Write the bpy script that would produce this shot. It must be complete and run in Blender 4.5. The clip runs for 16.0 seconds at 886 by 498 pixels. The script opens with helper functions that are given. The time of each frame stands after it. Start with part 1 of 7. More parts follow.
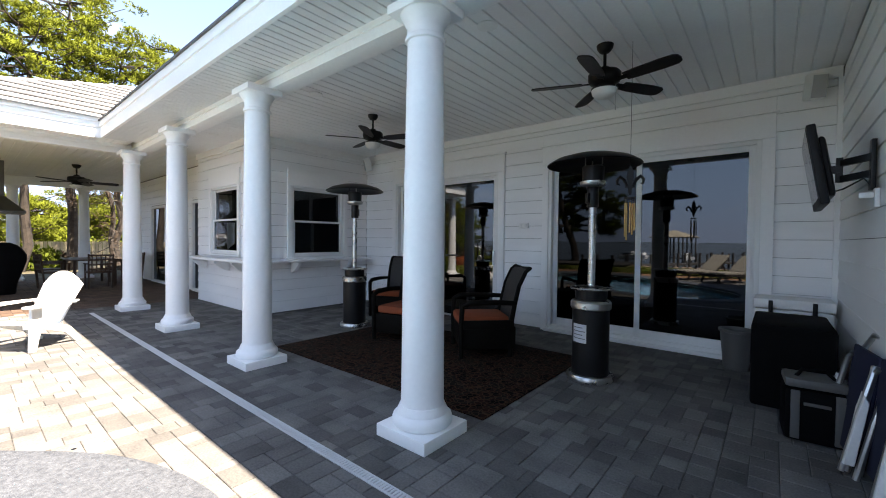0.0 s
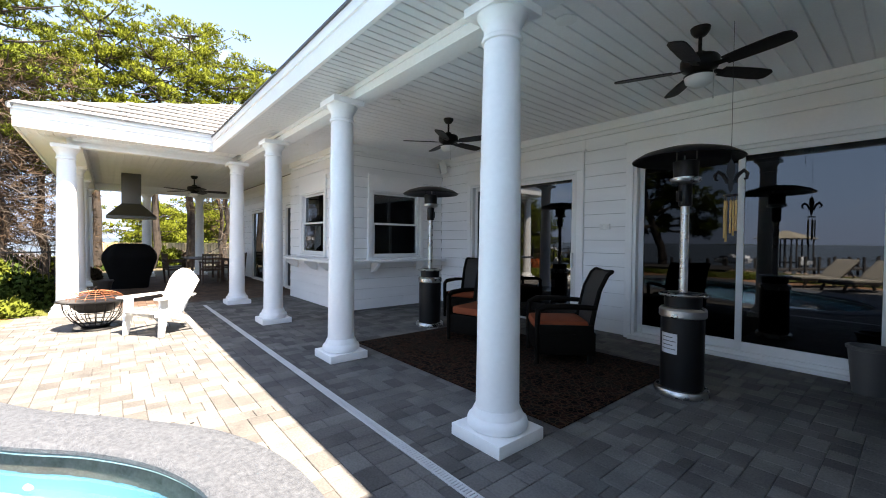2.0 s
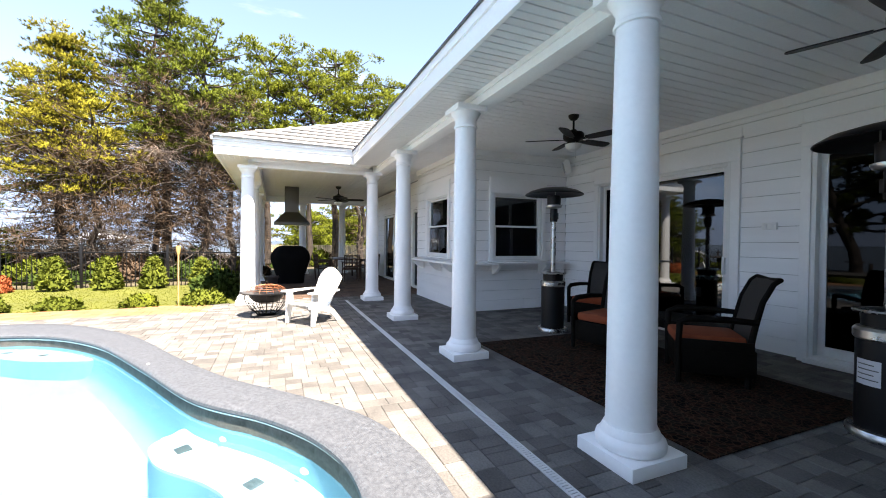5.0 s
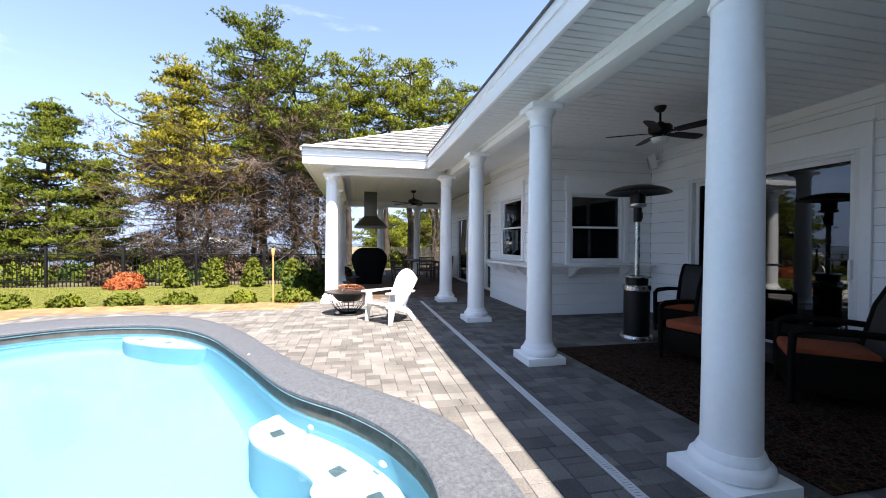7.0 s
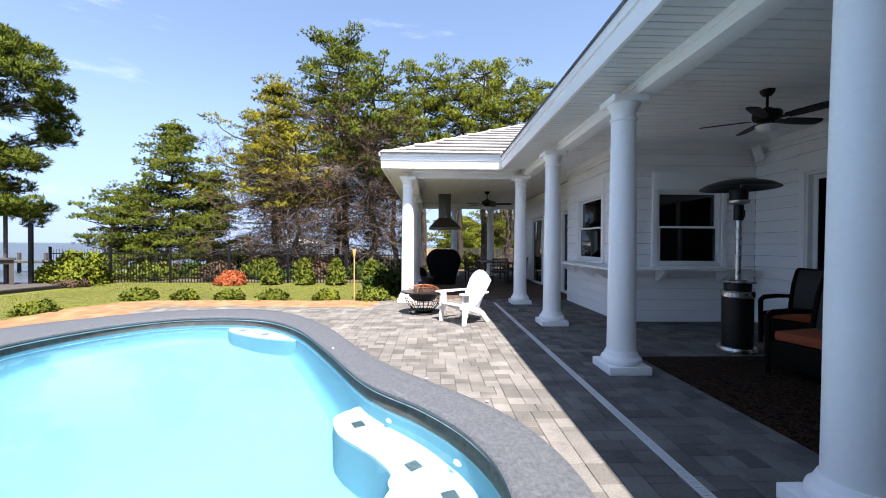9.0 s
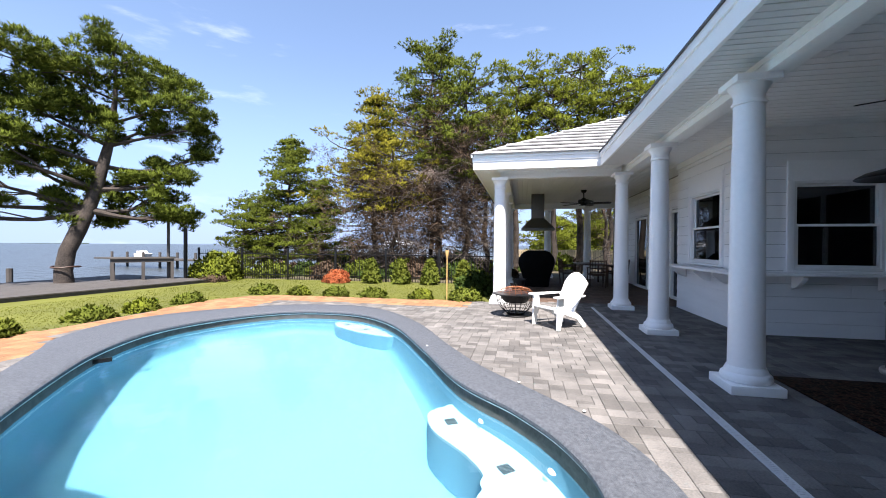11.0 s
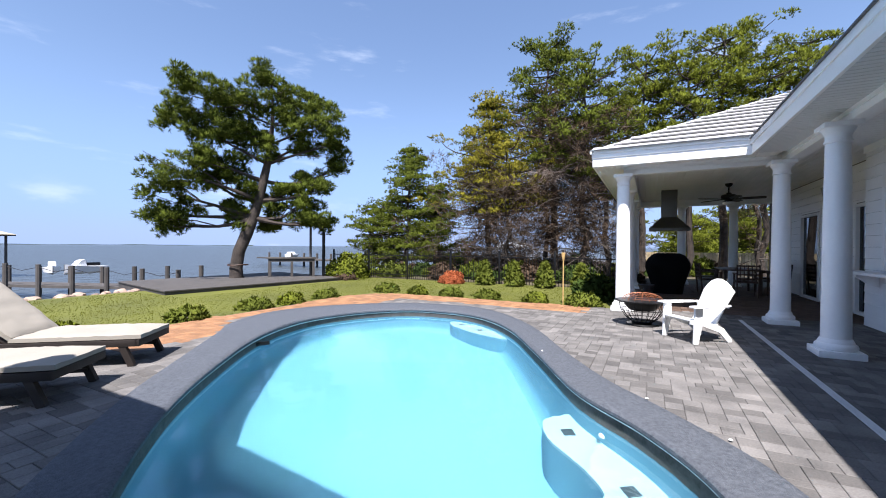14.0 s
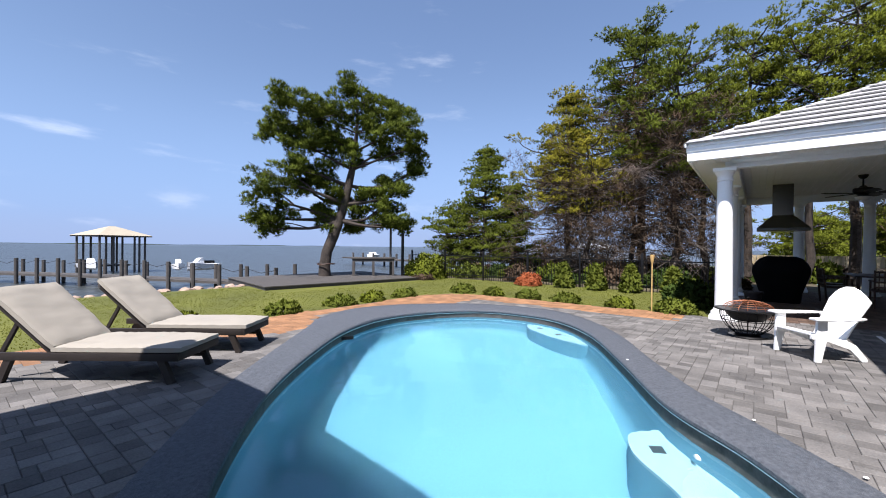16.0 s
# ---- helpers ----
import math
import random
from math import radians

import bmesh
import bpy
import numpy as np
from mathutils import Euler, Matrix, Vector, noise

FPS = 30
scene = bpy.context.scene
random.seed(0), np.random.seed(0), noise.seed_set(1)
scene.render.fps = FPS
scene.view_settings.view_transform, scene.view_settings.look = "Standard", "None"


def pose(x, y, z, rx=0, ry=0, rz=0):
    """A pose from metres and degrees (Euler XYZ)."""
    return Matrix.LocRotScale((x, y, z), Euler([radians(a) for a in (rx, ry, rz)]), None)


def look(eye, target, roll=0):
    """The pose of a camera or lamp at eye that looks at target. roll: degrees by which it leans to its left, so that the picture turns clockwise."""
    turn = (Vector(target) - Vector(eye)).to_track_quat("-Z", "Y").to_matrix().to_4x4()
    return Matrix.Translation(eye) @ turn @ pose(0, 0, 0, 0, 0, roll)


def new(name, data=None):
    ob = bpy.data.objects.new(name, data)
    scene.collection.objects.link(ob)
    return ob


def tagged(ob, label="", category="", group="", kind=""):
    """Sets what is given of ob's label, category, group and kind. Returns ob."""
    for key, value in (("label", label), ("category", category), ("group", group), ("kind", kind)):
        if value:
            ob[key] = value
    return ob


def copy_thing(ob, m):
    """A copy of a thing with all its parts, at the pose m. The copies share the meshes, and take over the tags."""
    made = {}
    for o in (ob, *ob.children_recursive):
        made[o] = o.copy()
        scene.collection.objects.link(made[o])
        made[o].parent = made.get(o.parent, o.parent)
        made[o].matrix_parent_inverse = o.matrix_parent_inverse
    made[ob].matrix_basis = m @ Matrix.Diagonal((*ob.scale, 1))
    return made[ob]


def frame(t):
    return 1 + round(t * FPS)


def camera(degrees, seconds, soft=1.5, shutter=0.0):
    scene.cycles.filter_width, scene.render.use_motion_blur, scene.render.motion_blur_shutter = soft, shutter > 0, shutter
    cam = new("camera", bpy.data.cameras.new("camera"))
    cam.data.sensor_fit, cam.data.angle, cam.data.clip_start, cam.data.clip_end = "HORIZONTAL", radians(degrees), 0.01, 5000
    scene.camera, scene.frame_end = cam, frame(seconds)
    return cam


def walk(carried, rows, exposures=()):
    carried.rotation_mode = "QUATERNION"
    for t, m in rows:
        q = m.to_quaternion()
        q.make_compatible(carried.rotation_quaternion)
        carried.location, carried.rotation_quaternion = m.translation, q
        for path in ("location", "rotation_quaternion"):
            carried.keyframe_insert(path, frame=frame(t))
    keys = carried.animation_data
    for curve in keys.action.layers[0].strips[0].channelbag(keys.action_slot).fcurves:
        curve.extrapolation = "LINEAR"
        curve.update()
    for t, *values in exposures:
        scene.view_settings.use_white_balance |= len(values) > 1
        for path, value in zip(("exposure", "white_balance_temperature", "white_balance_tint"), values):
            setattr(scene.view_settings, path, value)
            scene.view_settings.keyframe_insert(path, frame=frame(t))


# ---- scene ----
cam = camera(95.96, 16.0, soft=1.0)
# seconds, eye x y z, yaw, pitch, roll
TURN = 37.9
EYE = 1.36
ROWS = [
    (0.0, 0.0000, 0.0000, 0.0000, 1.74, -1.22, -0.57),
    (0.5, -0.0034, -0.0010, -0.0002, 4.48, -1.18, -0.67),
    (1.0, -0.0072, -0.0022, 0.0003, 7.13, -1.17, -0.63),
    (1.5, -0.0100, -0.0034, 0.0001, 9.74, -1.14, -0.59),
    (2.0, -0.0128, -0.0049, 0.0004, 12.27, -1.10, -0.60),
    (2.5, -0.0156, -0.0061, 0.0004, 14.63, -1.07, -0.62),
    (3.0, -0.0181, -0.0075, 0.0005, 17.21, -1.04, -0.56),
    (3.5, -0.0205, -0.0093, 0.0013, 20.41, -1.03, -0.50),
    (4.0, -0.0233, -0.0114, 0.0010, 23.68, -0.98, -0.52),
    (6.5, -0.0314, -0.0201, 0.0015, 37.04, -0.82, -0.40),
    (7.0, -0.0333, -0.0226, 0.0017, 39.82, -0.73, -0.33),
    (7.5, -0.0344, -0.0247, 0.0013, 42.93, -0.71, -0.38),
    (8.0, -0.0351, -0.0266, 0.0014, 45.18, -0.69, -0.41),
    (8.5, -0.0360, -0.0287, 0.0011, 47.25, -0.64, -0.38),
    (9.0, -0.0370, -0.0312, 0.0010, 50.30, -0.61, -0.33),
    (11.5, -0.0391, -0.0439, 0.0007, 66.16, -0.47, -0.34),
    (12.0, -0.0394, -0.0459, 0.0007, 68.64, -0.43, -0.36),
    (12.5, -0.0395, -0.0477, 0.0004, 71.02, -0.42, -0.42),
    (13.0, -0.0396, -0.0496, 0.0003, 73.64, -0.39, -0.34),
    (13.5, -0.0397, -0.0521, 0.0007, 76.55, -0.36, -0.36),
    (14.0, -0.0394, -0.0537, 0.0009, 79.50, -0.32, -0.37),
    (14.5, -0.0394, -0.0560, 0.0009, 82.38, -0.30, -0.40),
    (15.0, -0.0389, -0.0573, 0.0007, 85.06, -0.20, -0.31),
    (15.5, -0.0386, -0.0591, 0.0011, 87.89, -0.14, -0.35),
    (16.0, -0.0383, -0.0605, 0.0013, 90.35, -0.26, -0.59),
]
EXPOSURES = [(0.0, 2.58, 7900, 13), (3.5, 2.6, 7800, 13), (6.5, 2.12, 7250, 14), (7.0, 2.0, 7100, 14), (9.0, 1.73, 6850, 14), (12.5, 1.46, 6450, 15), (13.5, 1.27, 6300, 15), (14.0, 1.27, 6350, 15), (16.0, 0.97, 6400, 15)]
walk(cam, [(t, pose(0, 0, EYE, 0, 0, TURN) @ pose(x, y, z, 90 + pitch, roll, yaw)) for t, x, y, z, yaw, pitch, roll in ROWS],
     exposures=EXPOSURES)

# ---------------------------------------------------------------- light
SUN_TO = Vector((0.55, 0.14, 1.0)).normalized()
world = bpy.data.worlds.new("world")
scene.world = world
world.use_nodes = True
wn = world.node_tree
sky = wn.nodes.new("ShaderNodeTexSky")
sky.sky_type, sky.sun_disc = "NISHITA", False
sky.sun_elevation = math.asin(SUN_TO.z)
sky.sun_rotation = math.atan2(SUN_TO.x, SUN_TO.y)
sky.air_density, sky.dust_density, sky.ozone_density = 1.0, 0.6, 1.5
coord, split = wn.nodes.new("ShaderNodeTexCoord"), wn.nodes.new("ShaderNodeSeparateXYZ")
wn.links.new(coord.outputs["Generated"], split.inputs[0])
# haze towards the horizon
haze = wn.nodes.new("ShaderNodeMapRange")
haze.interpolation_type = "SMOOTHSTEP"
haze.inputs["From Min"].default_value, haze.inputs["From Max"].default_value = -0.02, 0.40
haze.inputs["To Min"].default_value, haze.inputs["To Max"].default_value = 0.85, 0.15
wn.links.new(split.outputs["Z"], haze.inputs["Value"])
mixh = wn.nodes.new("ShaderNodeMix")
mixh.data_type = "RGBA"
mixh.inputs["B"].default_value = (1.7, 2.8, 5.4, 1)
wn.links.new(haze.outputs["Result"], mixh.inputs["Factor"])
wn.links.new(sky.outputs[0], mixh.inputs["A"])
# paler air just above the horizon
rim_ = wn.nodes.new("ShaderNodeMapRange")
rim_.interpolation_type = "SMOOTHSTEP"
rim_.inputs["From Min"].default_value, rim_.inputs["From Max"].default_value = 0.0, 0.075
rim_.inputs["To Min"].default_value, rim_.inputs["To Max"].default_value = 0.6, 0.0
wn.links.new(split.outputs["Z"], rim_.inputs["Value"])
mixr = wn.nodes.new("ShaderNodeMix")
mixr.data_type = "RGBA"
mixr.inputs["B"].default_value = (2.6, 3.4, 5.0, 1)
wn.links.new(rim_.outputs["Result"], mixr.inputs["Factor"])
wn.links.new(mixh.outputs["Result"], mixr.inputs["A"])
# thin clouds
stretch = wn.nodes.new("ShaderNodeMapping")
stretch.inputs["Scale"].default_value = (1.6, 1.6, 7.0)
wn.links.new(coord.outputs["Generated"], stretch.inputs["Vector"])
cloud = wn.nodes.new("ShaderNodeTexNoise")
cloud.inputs["Scale"].default_value, cloud.inputs["Detail"].default_value, cloud.inputs["Roughness"].default_value = 2.6, 6.0, 0.55
wn.links.new(stretch.outputs["Vector"], cloud.inputs["Vector"])
band = wn.nodes.new("ShaderNodeMapRange")
band.interpolation_type = "SMOOTHSTEP"
band.inputs["From Min"].default_value, band.inputs["From Max"].default_value, band.inputs["To Max"].default_value = 0.60, 0.85, 0.32
wn.links.new(cloud.outputs["Fac"], band.inputs["Value"])
mixc = wn.nodes.new("ShaderNodeMix")
mixc.data_type = "RGBA"
mixc.inputs["B"].default_value = (9.0, 9.4, 10.0, 1)
wn.links.new(band.outputs["Result"], mixc.inputs["Factor"])
wn.links.new(mixr.outputs["Result"], mixc.inputs["A"])
# small low clouds over the bay
puff = wn.nodes.new("ShaderNodeTexNoise")
puff.inputs["Scale"].default_value, puff.inputs["Detail"].default_value = 7.0, 5.0
wide_ = wn.nodes.new("ShaderNodeMapping")
wide_.inputs["Scale"].default_value = (1.0, 1.0, 2.6)
wn.links.new(coord.outputs["Generated"], wide_.inputs["Vector"])
wn.links.new(wide_.outputs["Vector"], puff.inputs["Vector"])
lump_ = wn.nodes.new("ShaderNodeMapRange")
lump_.interpolation_type = "SMOOTHSTEP"
lump_.inputs["From Min"].default_value, lump_.inputs["From Max"].default_value, lump_.inputs["To Max"].default_value = 0.54, 0.78, 0.3
wn.links.new(puff.outputs["Fac"], lump_.inputs["Value"])
layer = wn.nodes.new("ShaderNodeFloatCurve")
for at_, amount in ((0.04, 0.0), (0.08, 1.0), (0.13, 0.0)):
    layer.mapping.curves[0].points.new(at_, amount)
layer.mapping.curves[0].points[0].location = (0.0, 0.0)
layer.mapping.curves[0].points[-1].location = (1.0, 0.0)
layer.mapping.update()
wn.links.new(split.outputs["Z"], layer.inputs["Value"])
both = wn.nodes.new("ShaderNodeMath")
both.operation = "MULTIPLY"
wn.links.new(lump_.outputs["Result"], both.inputs[0])
wn.links.new(layer.outputs["Value"], both.inputs[1])
mixp = wn.nodes.new("ShaderNodeMix")
mixp.data_type = "RGBA"
mixp.inputs["B"].default_value = (6.5, 7.0, 7.8, 1)
wn.links.new(both.outputs[0], mixp.inputs["Factor"])
wn.links.new(mixc.outputs["Result"], mixp.inputs["A"])
wn.links.new(mixp.outputs["Result"], wn.nodes["Background"].inputs[0])
wn.nodes["Background"].inputs[1].default_value = 0.085
sun = new("sun", bpy.data.lights.new("sun", "SUN"))
sun.data.energy, sun.data.angle, sun.data.color = 5.0, radians(0.53), (1.0, 0.965, 0.92)
sun.matrix_world = look(SUN_TO * 40, (0, 0, 0))

# ---------------------------------------------------------------- building helpers
rng = random.Random(7)


def add_box(bm, x0, x1, y0, y1, z0, z1, bevel=0.0):
    """A box, with chamfered edges where bevel is given."""
    made = bmesh.ops.create_cube(bm, size=1.0)["verts"]
    for v in made:
        v.co = Vector(((x0 + x1) / 2 + v.co.x * (x1 - x0), (y0 + y1) / 2 + v.co.y * (y1 - y0), (z0 + z1) / 2 + v.co.z * (z1 - z0)))
    if bevel:
        edges = list({e for v in made for e in v.link_edges})
        bmesh.ops.bevel(bm, geom=edges, offset=bevel, segments=2, affect="EDGES", profile=0.6)
    return made


def lathe(bm, profile, seg=24, at=(0, 0, 0)):
    """A turned form from (radius, height) pairs."""
    rings = []
    for r, z in profile:
        if r < 1e-5:
            rings.append([bm.verts.new((at[0], at[1], at[2] + z))])
        else:
            rings.append([bm.verts.new((at[0] + r * math.cos(2 * math.pi * k / seg), at[1] + r * math.sin(2 * math.pi * k / seg), at[2] + z)) for k in range(seg)])
    for a, b in zip(rings, rings[1:]):
        for k in range(seg):
            n = (k + 1) % seg
            if len(a) == 1 and len(b) == 1:
                continue
            if len(a) == 1:
                bm.faces.new((a[0], b[n], b[k]))
            elif len(b) == 1:
                bm.faces.new((a[k], a[n], b[0]))
            else:
                bm.faces.new((a[k], a[n], b[n], b[k]))
    for end in (rings[0], rings[-1]):
        if len(end) > 1:
            bm.faces.new(end)


def tube(bm, pts, radii, seg=8, cap=True):
    """A round bar along points; radii is one number or one for each point."""
    pts = [Vector(p) for p in pts]
    if not hasattr(radii, "__len__"):
        radii = [radii] * len(pts)
    rings, side = [], None
    for i, p in enumerate(pts):
        way = (pts[min(i + 1, len(pts) - 1)] - pts[max(i - 1, 0)]).normalized()
        if side is None:
            side = way.cross(Vector((0, 0, 1)) if abs(way.z) < 0.9 else Vector((1, 0, 0))).normalized()
        side = (side - way * side.dot(way)).normalized()
        up = way.cross(side)
        rings.append([bm.verts.new(p + (side * math.cos(2 * math.pi * k / seg) + up * math.sin(2 * math.pi * k / seg)) * radii[i]) for k in range(seg)])
    for a, b in zip(rings, rings[1:]):
        for k in range(seg):
            n = (k + 1) % seg
            bm.faces.new((a[k], a[n], b[n], b[k]))
    if cap:
        bm.faces.new(rings[0][::-1])
        bm.faces.new(rings[-1])


def bar(bm, a, b, w, h, up=(0, 0, 1)):
    """A square timber from a to b, w wide and h high."""
    a, b, up = Vector(a), Vector(b), Vector(up)
    way = (b - a).normalized()
    side = way.cross(up).normalized()
    up = side.cross(way)
    ends = [[bm.verts.new(p + side * sx * w / 2 + up * sz * h / 2) for sx, sz in ((-1, -1), (1, -1), (1, 1), (-1, 1))] for p in (a, b)]
    for k in range(4):
        n = (k + 1) % 4
        bm.faces.new((ends[0][k], ends[0][n], ends[1][n], ends[1][k]))
    bm.faces.new(ends[0][::-1])
    bm.faces.new(ends[1])


def prism(bm, outline, z0, z1, axis="z"):
    """An outline pushed from z0 to z1 along an axis."""
    def at(p, z):
        return {"z": (p[0], p[1], z), "y": (p[0], z, p[1]), "x": (z, p[0], p[1])}[axis]
    low, high = [bm.verts.new(at(p, z0)) for p in outline], [bm.verts.new(at(p, z1)) for p in outline]
    for k in range(len(outline)):
        n = (k + 1) % len(outline)
        bm.faces.new((low[k], low[n], high[n], high[k]))
    bm.faces.new(low[::-1])
    bm.faces.new(high)


def slab(bm, rows):
    """A sheet through a grid of points, made solid later by its own back rows."""
    grid = [[bm.verts.new(p) for p in row] for row in rows]
    for a, b in zip(grid, grid[1:]):
        for k in range(len(a) - 1):
            bm.faces.new((a[k], a[k + 1], b[k + 1], b[k]))
    return grid


def finish(bm, name, material, smooth=True):
    bmesh.ops.recalc_face_normals(bm, faces=bm.faces)
    me = bpy.data.meshes.new(name)
    bm.to_mesh(me)
    bm.free()
    me.materials.append(material)
    if smooth:
        me.polygons.foreach_set("use_smooth", [True] * len(me.polygons))
        me.set_sharp_from_angle(angle=radians(38))
    return me


def part(name, bm, material, parent=None, label="", smooth=True):
    """One mesh object out of bm, under a thing or a part."""
    ob = new(name, finish(bm, name, material, smooth))
    ob.parent = parent
    if label:
        tagged(ob, label)
    return ob


def thing(name, label, category, m=None, group="", kind=""):
    ob = new(name)
    ob.empty_display_size = 0.1
    if m is not None:
        ob.matrix_basis = m
    return tagged(ob, label, category, group, kind)


def single(name, bm, material, label, category, m=None, group="", kind="", smooth=True):
    ob = part(name, bm, material, None, "", smooth)
    if m is not None:
        ob.matrix_basis = m
    return tagged(ob, label, category, group, kind)


def soup(name, verts, faces, material, parent=None, smooth=False):
    me = bpy.data.meshes.new(name)
    me.from_pydata(verts, [], faces)
    me.materials.append(material)
    ob = new(name, me)
    ob.parent = parent
    return ob


def closed_curve(points, per=10):
    """A smooth closed line through a few corner points."""
    out, n = [], len(points)
    for i in range(n):
        p0, p1, p2, p3 = (Vector(points[(i + k) % n]) for k in (-1, 0, 1, 2))
        for k in range(per):
            t = k / per
            out.append(0.5 * (2 * p1 + (p2 - p0) * t + (2 * p0 - 5 * p1 + 4 * p2 - p3) * t * t + (3 * p1 - p0 - 3 * p2 + p3) * t ** 3))
    return out


def inside(x, y, ring):
    hit, j = False, len(ring) - 1
    for i in range(len(ring)):
        a, b = ring[i], ring[j]
        if (a[1] > y) != (b[1] > y) and x < (b[0] - a[0]) * (y - a[1]) / (b[1] - a[1]) + a[0]:
            hit = not hit
        j = i
    return hit


def sheet_with_hole(bm, outer, hole, z):
    edges = []
    for ring in (outer, hole):
        vs = [bm.verts.new((p[0], p[1], z)) for p in ring]
        edges += [bm.edges.new((vs[k], vs[(k + 1) % len(vs)])) for k in range(len(vs))]
    bmesh.ops.triangle_fill(bm, use_beauty=True, use_dissolve=False, edges=edges)


# ---------------------------------------------------------------- materials
def surface(name, col, rough=0.6, metal=0.0, var=0.25, scale=2.5, fine=45.0, bump=0.12, rand=0.0, spec=0.5, tint=None, stretch=(1, 1, 1), depth=0.004):
    """A painted, stone, timber or metal surface with uneven tone at two scales and fine relief."""
    m = bpy.data.materials.new(name)
    m.use_nodes = True
    t = m.node_tree
    b = t.nodes["Principled BSDF"]
    b.inputs["Roughness"].default_value, b.inputs["Metallic"].default_value, b.inputs["Specular IOR Level"].default_value = rough, metal, spec
    geo = t.nodes.new("ShaderNodeNewGeometry")
    place = t.nodes.new("ShaderNodeMapping")
    place.inputs["Scale"].default_value = stretch
    t.links.new(geo.outputs["Position"], place.inputs["Vector"])
    n1, n2 = t.nodes.new("ShaderNodeTexNoise"), t.nodes.new("ShaderNodeTexNoise")
    n1.inputs["Scale"].default_value, n1.inputs["Detail"].default_value = scale, 4.0
    n2.inputs["Scale"].default_value, n2.inputs["Detail"].default_value = fine, 3.0
    for n in (n1, n2):
        t.links.new(place.outputs["Vector"], n.inputs["Vector"])
    mix = t.nodes.new("ShaderNodeMath")
    mix.operation = "MULTIPLY_ADD"
    mix.inputs[1].default_value = 0.6
    half = t.nodes.new("ShaderNodeMath")
    half.operation = "MULTIPLY"
    half.inputs[1].default_value = 0.4
    t.links.new(n2.outputs["Fac"], half.inputs[0])
    t.links.new(n1.outputs["Fac"], mix.inputs[0])
    t.links.new(half.outputs[0], mix.inputs[2])
    ramp = t.nodes.new("ShaderNodeValToRGB")
    dark = tuple(c * (1 - var) for c in col)
    light = tuple(min(1.0, c * (1 + var)) for c in (tint or col))
    ramp.color_ramp.elements[0].position, ramp.color_ramp.elements[1].position = 0.32, 0.68
    ramp.color_ramp.elements[0].color, ramp.color_ramp.elements[1].color = (*dark, 1), (*light, 1)
    t.links.new(mix.outputs[0], ramp.inputs["Fac"])
    out = ramp.outputs["Color"]
    if rand:
        info = t.nodes.new("ShaderNodeObjectInfo")
        add = t.nodes.new("ShaderNodeMath")
        add.operation = "ADD"
        frac = t.nodes.new("ShaderNodeMath")
        frac.operation = "FRACT"
        span = t.nodes.new("ShaderNodeMapRange")
        span.inputs["To Min"].default_value, span.inputs["To Max"].default_value = 1 - rand, 1 + rand
        hsv = t.nodes.new("ShaderNodeHueSaturation")
        t.links.new(info.outputs["Random"], add.inputs[0])
        t.links.new(geo.outputs["Random Per Island"], add.inputs[1])
        t.links.new(add.outputs[0], frac.inputs[0])
        t.links.new(frac.outputs[0], span.inputs["Value"])
        t.links.new(span.outputs["Result"], hsv.inputs["Value"])
        t.links.new(out, hsv.inputs["Color"])
        out = hsv.outputs["Color"]
    t.links.new(out, b.inputs["Base Color"])
    if bump:
        bp = t.nodes.new("ShaderNodeBump")
        bp.inputs["Strength"].default_value, bp.inputs["Distance"].default_value = bump, depth
        t.links.new(n2.outputs["Fac"], bp.inputs["Height"])
        t.links.new(bp.outputs["Normal"], b.inputs["Normal"])
    span2 = t.nodes.new("ShaderNodeMapRange")
    span2.inputs["To Min"].default_value, span2.inputs["To Max"].default_value = max(0.02, rough - 0.08), min(1.0, rough + 0.08)
    t.links.new(n1.outputs["Fac"], span2.inputs["Value"])
    t.links.new(span2.outputs["Result"], b.inputs["Roughness"])
    return m


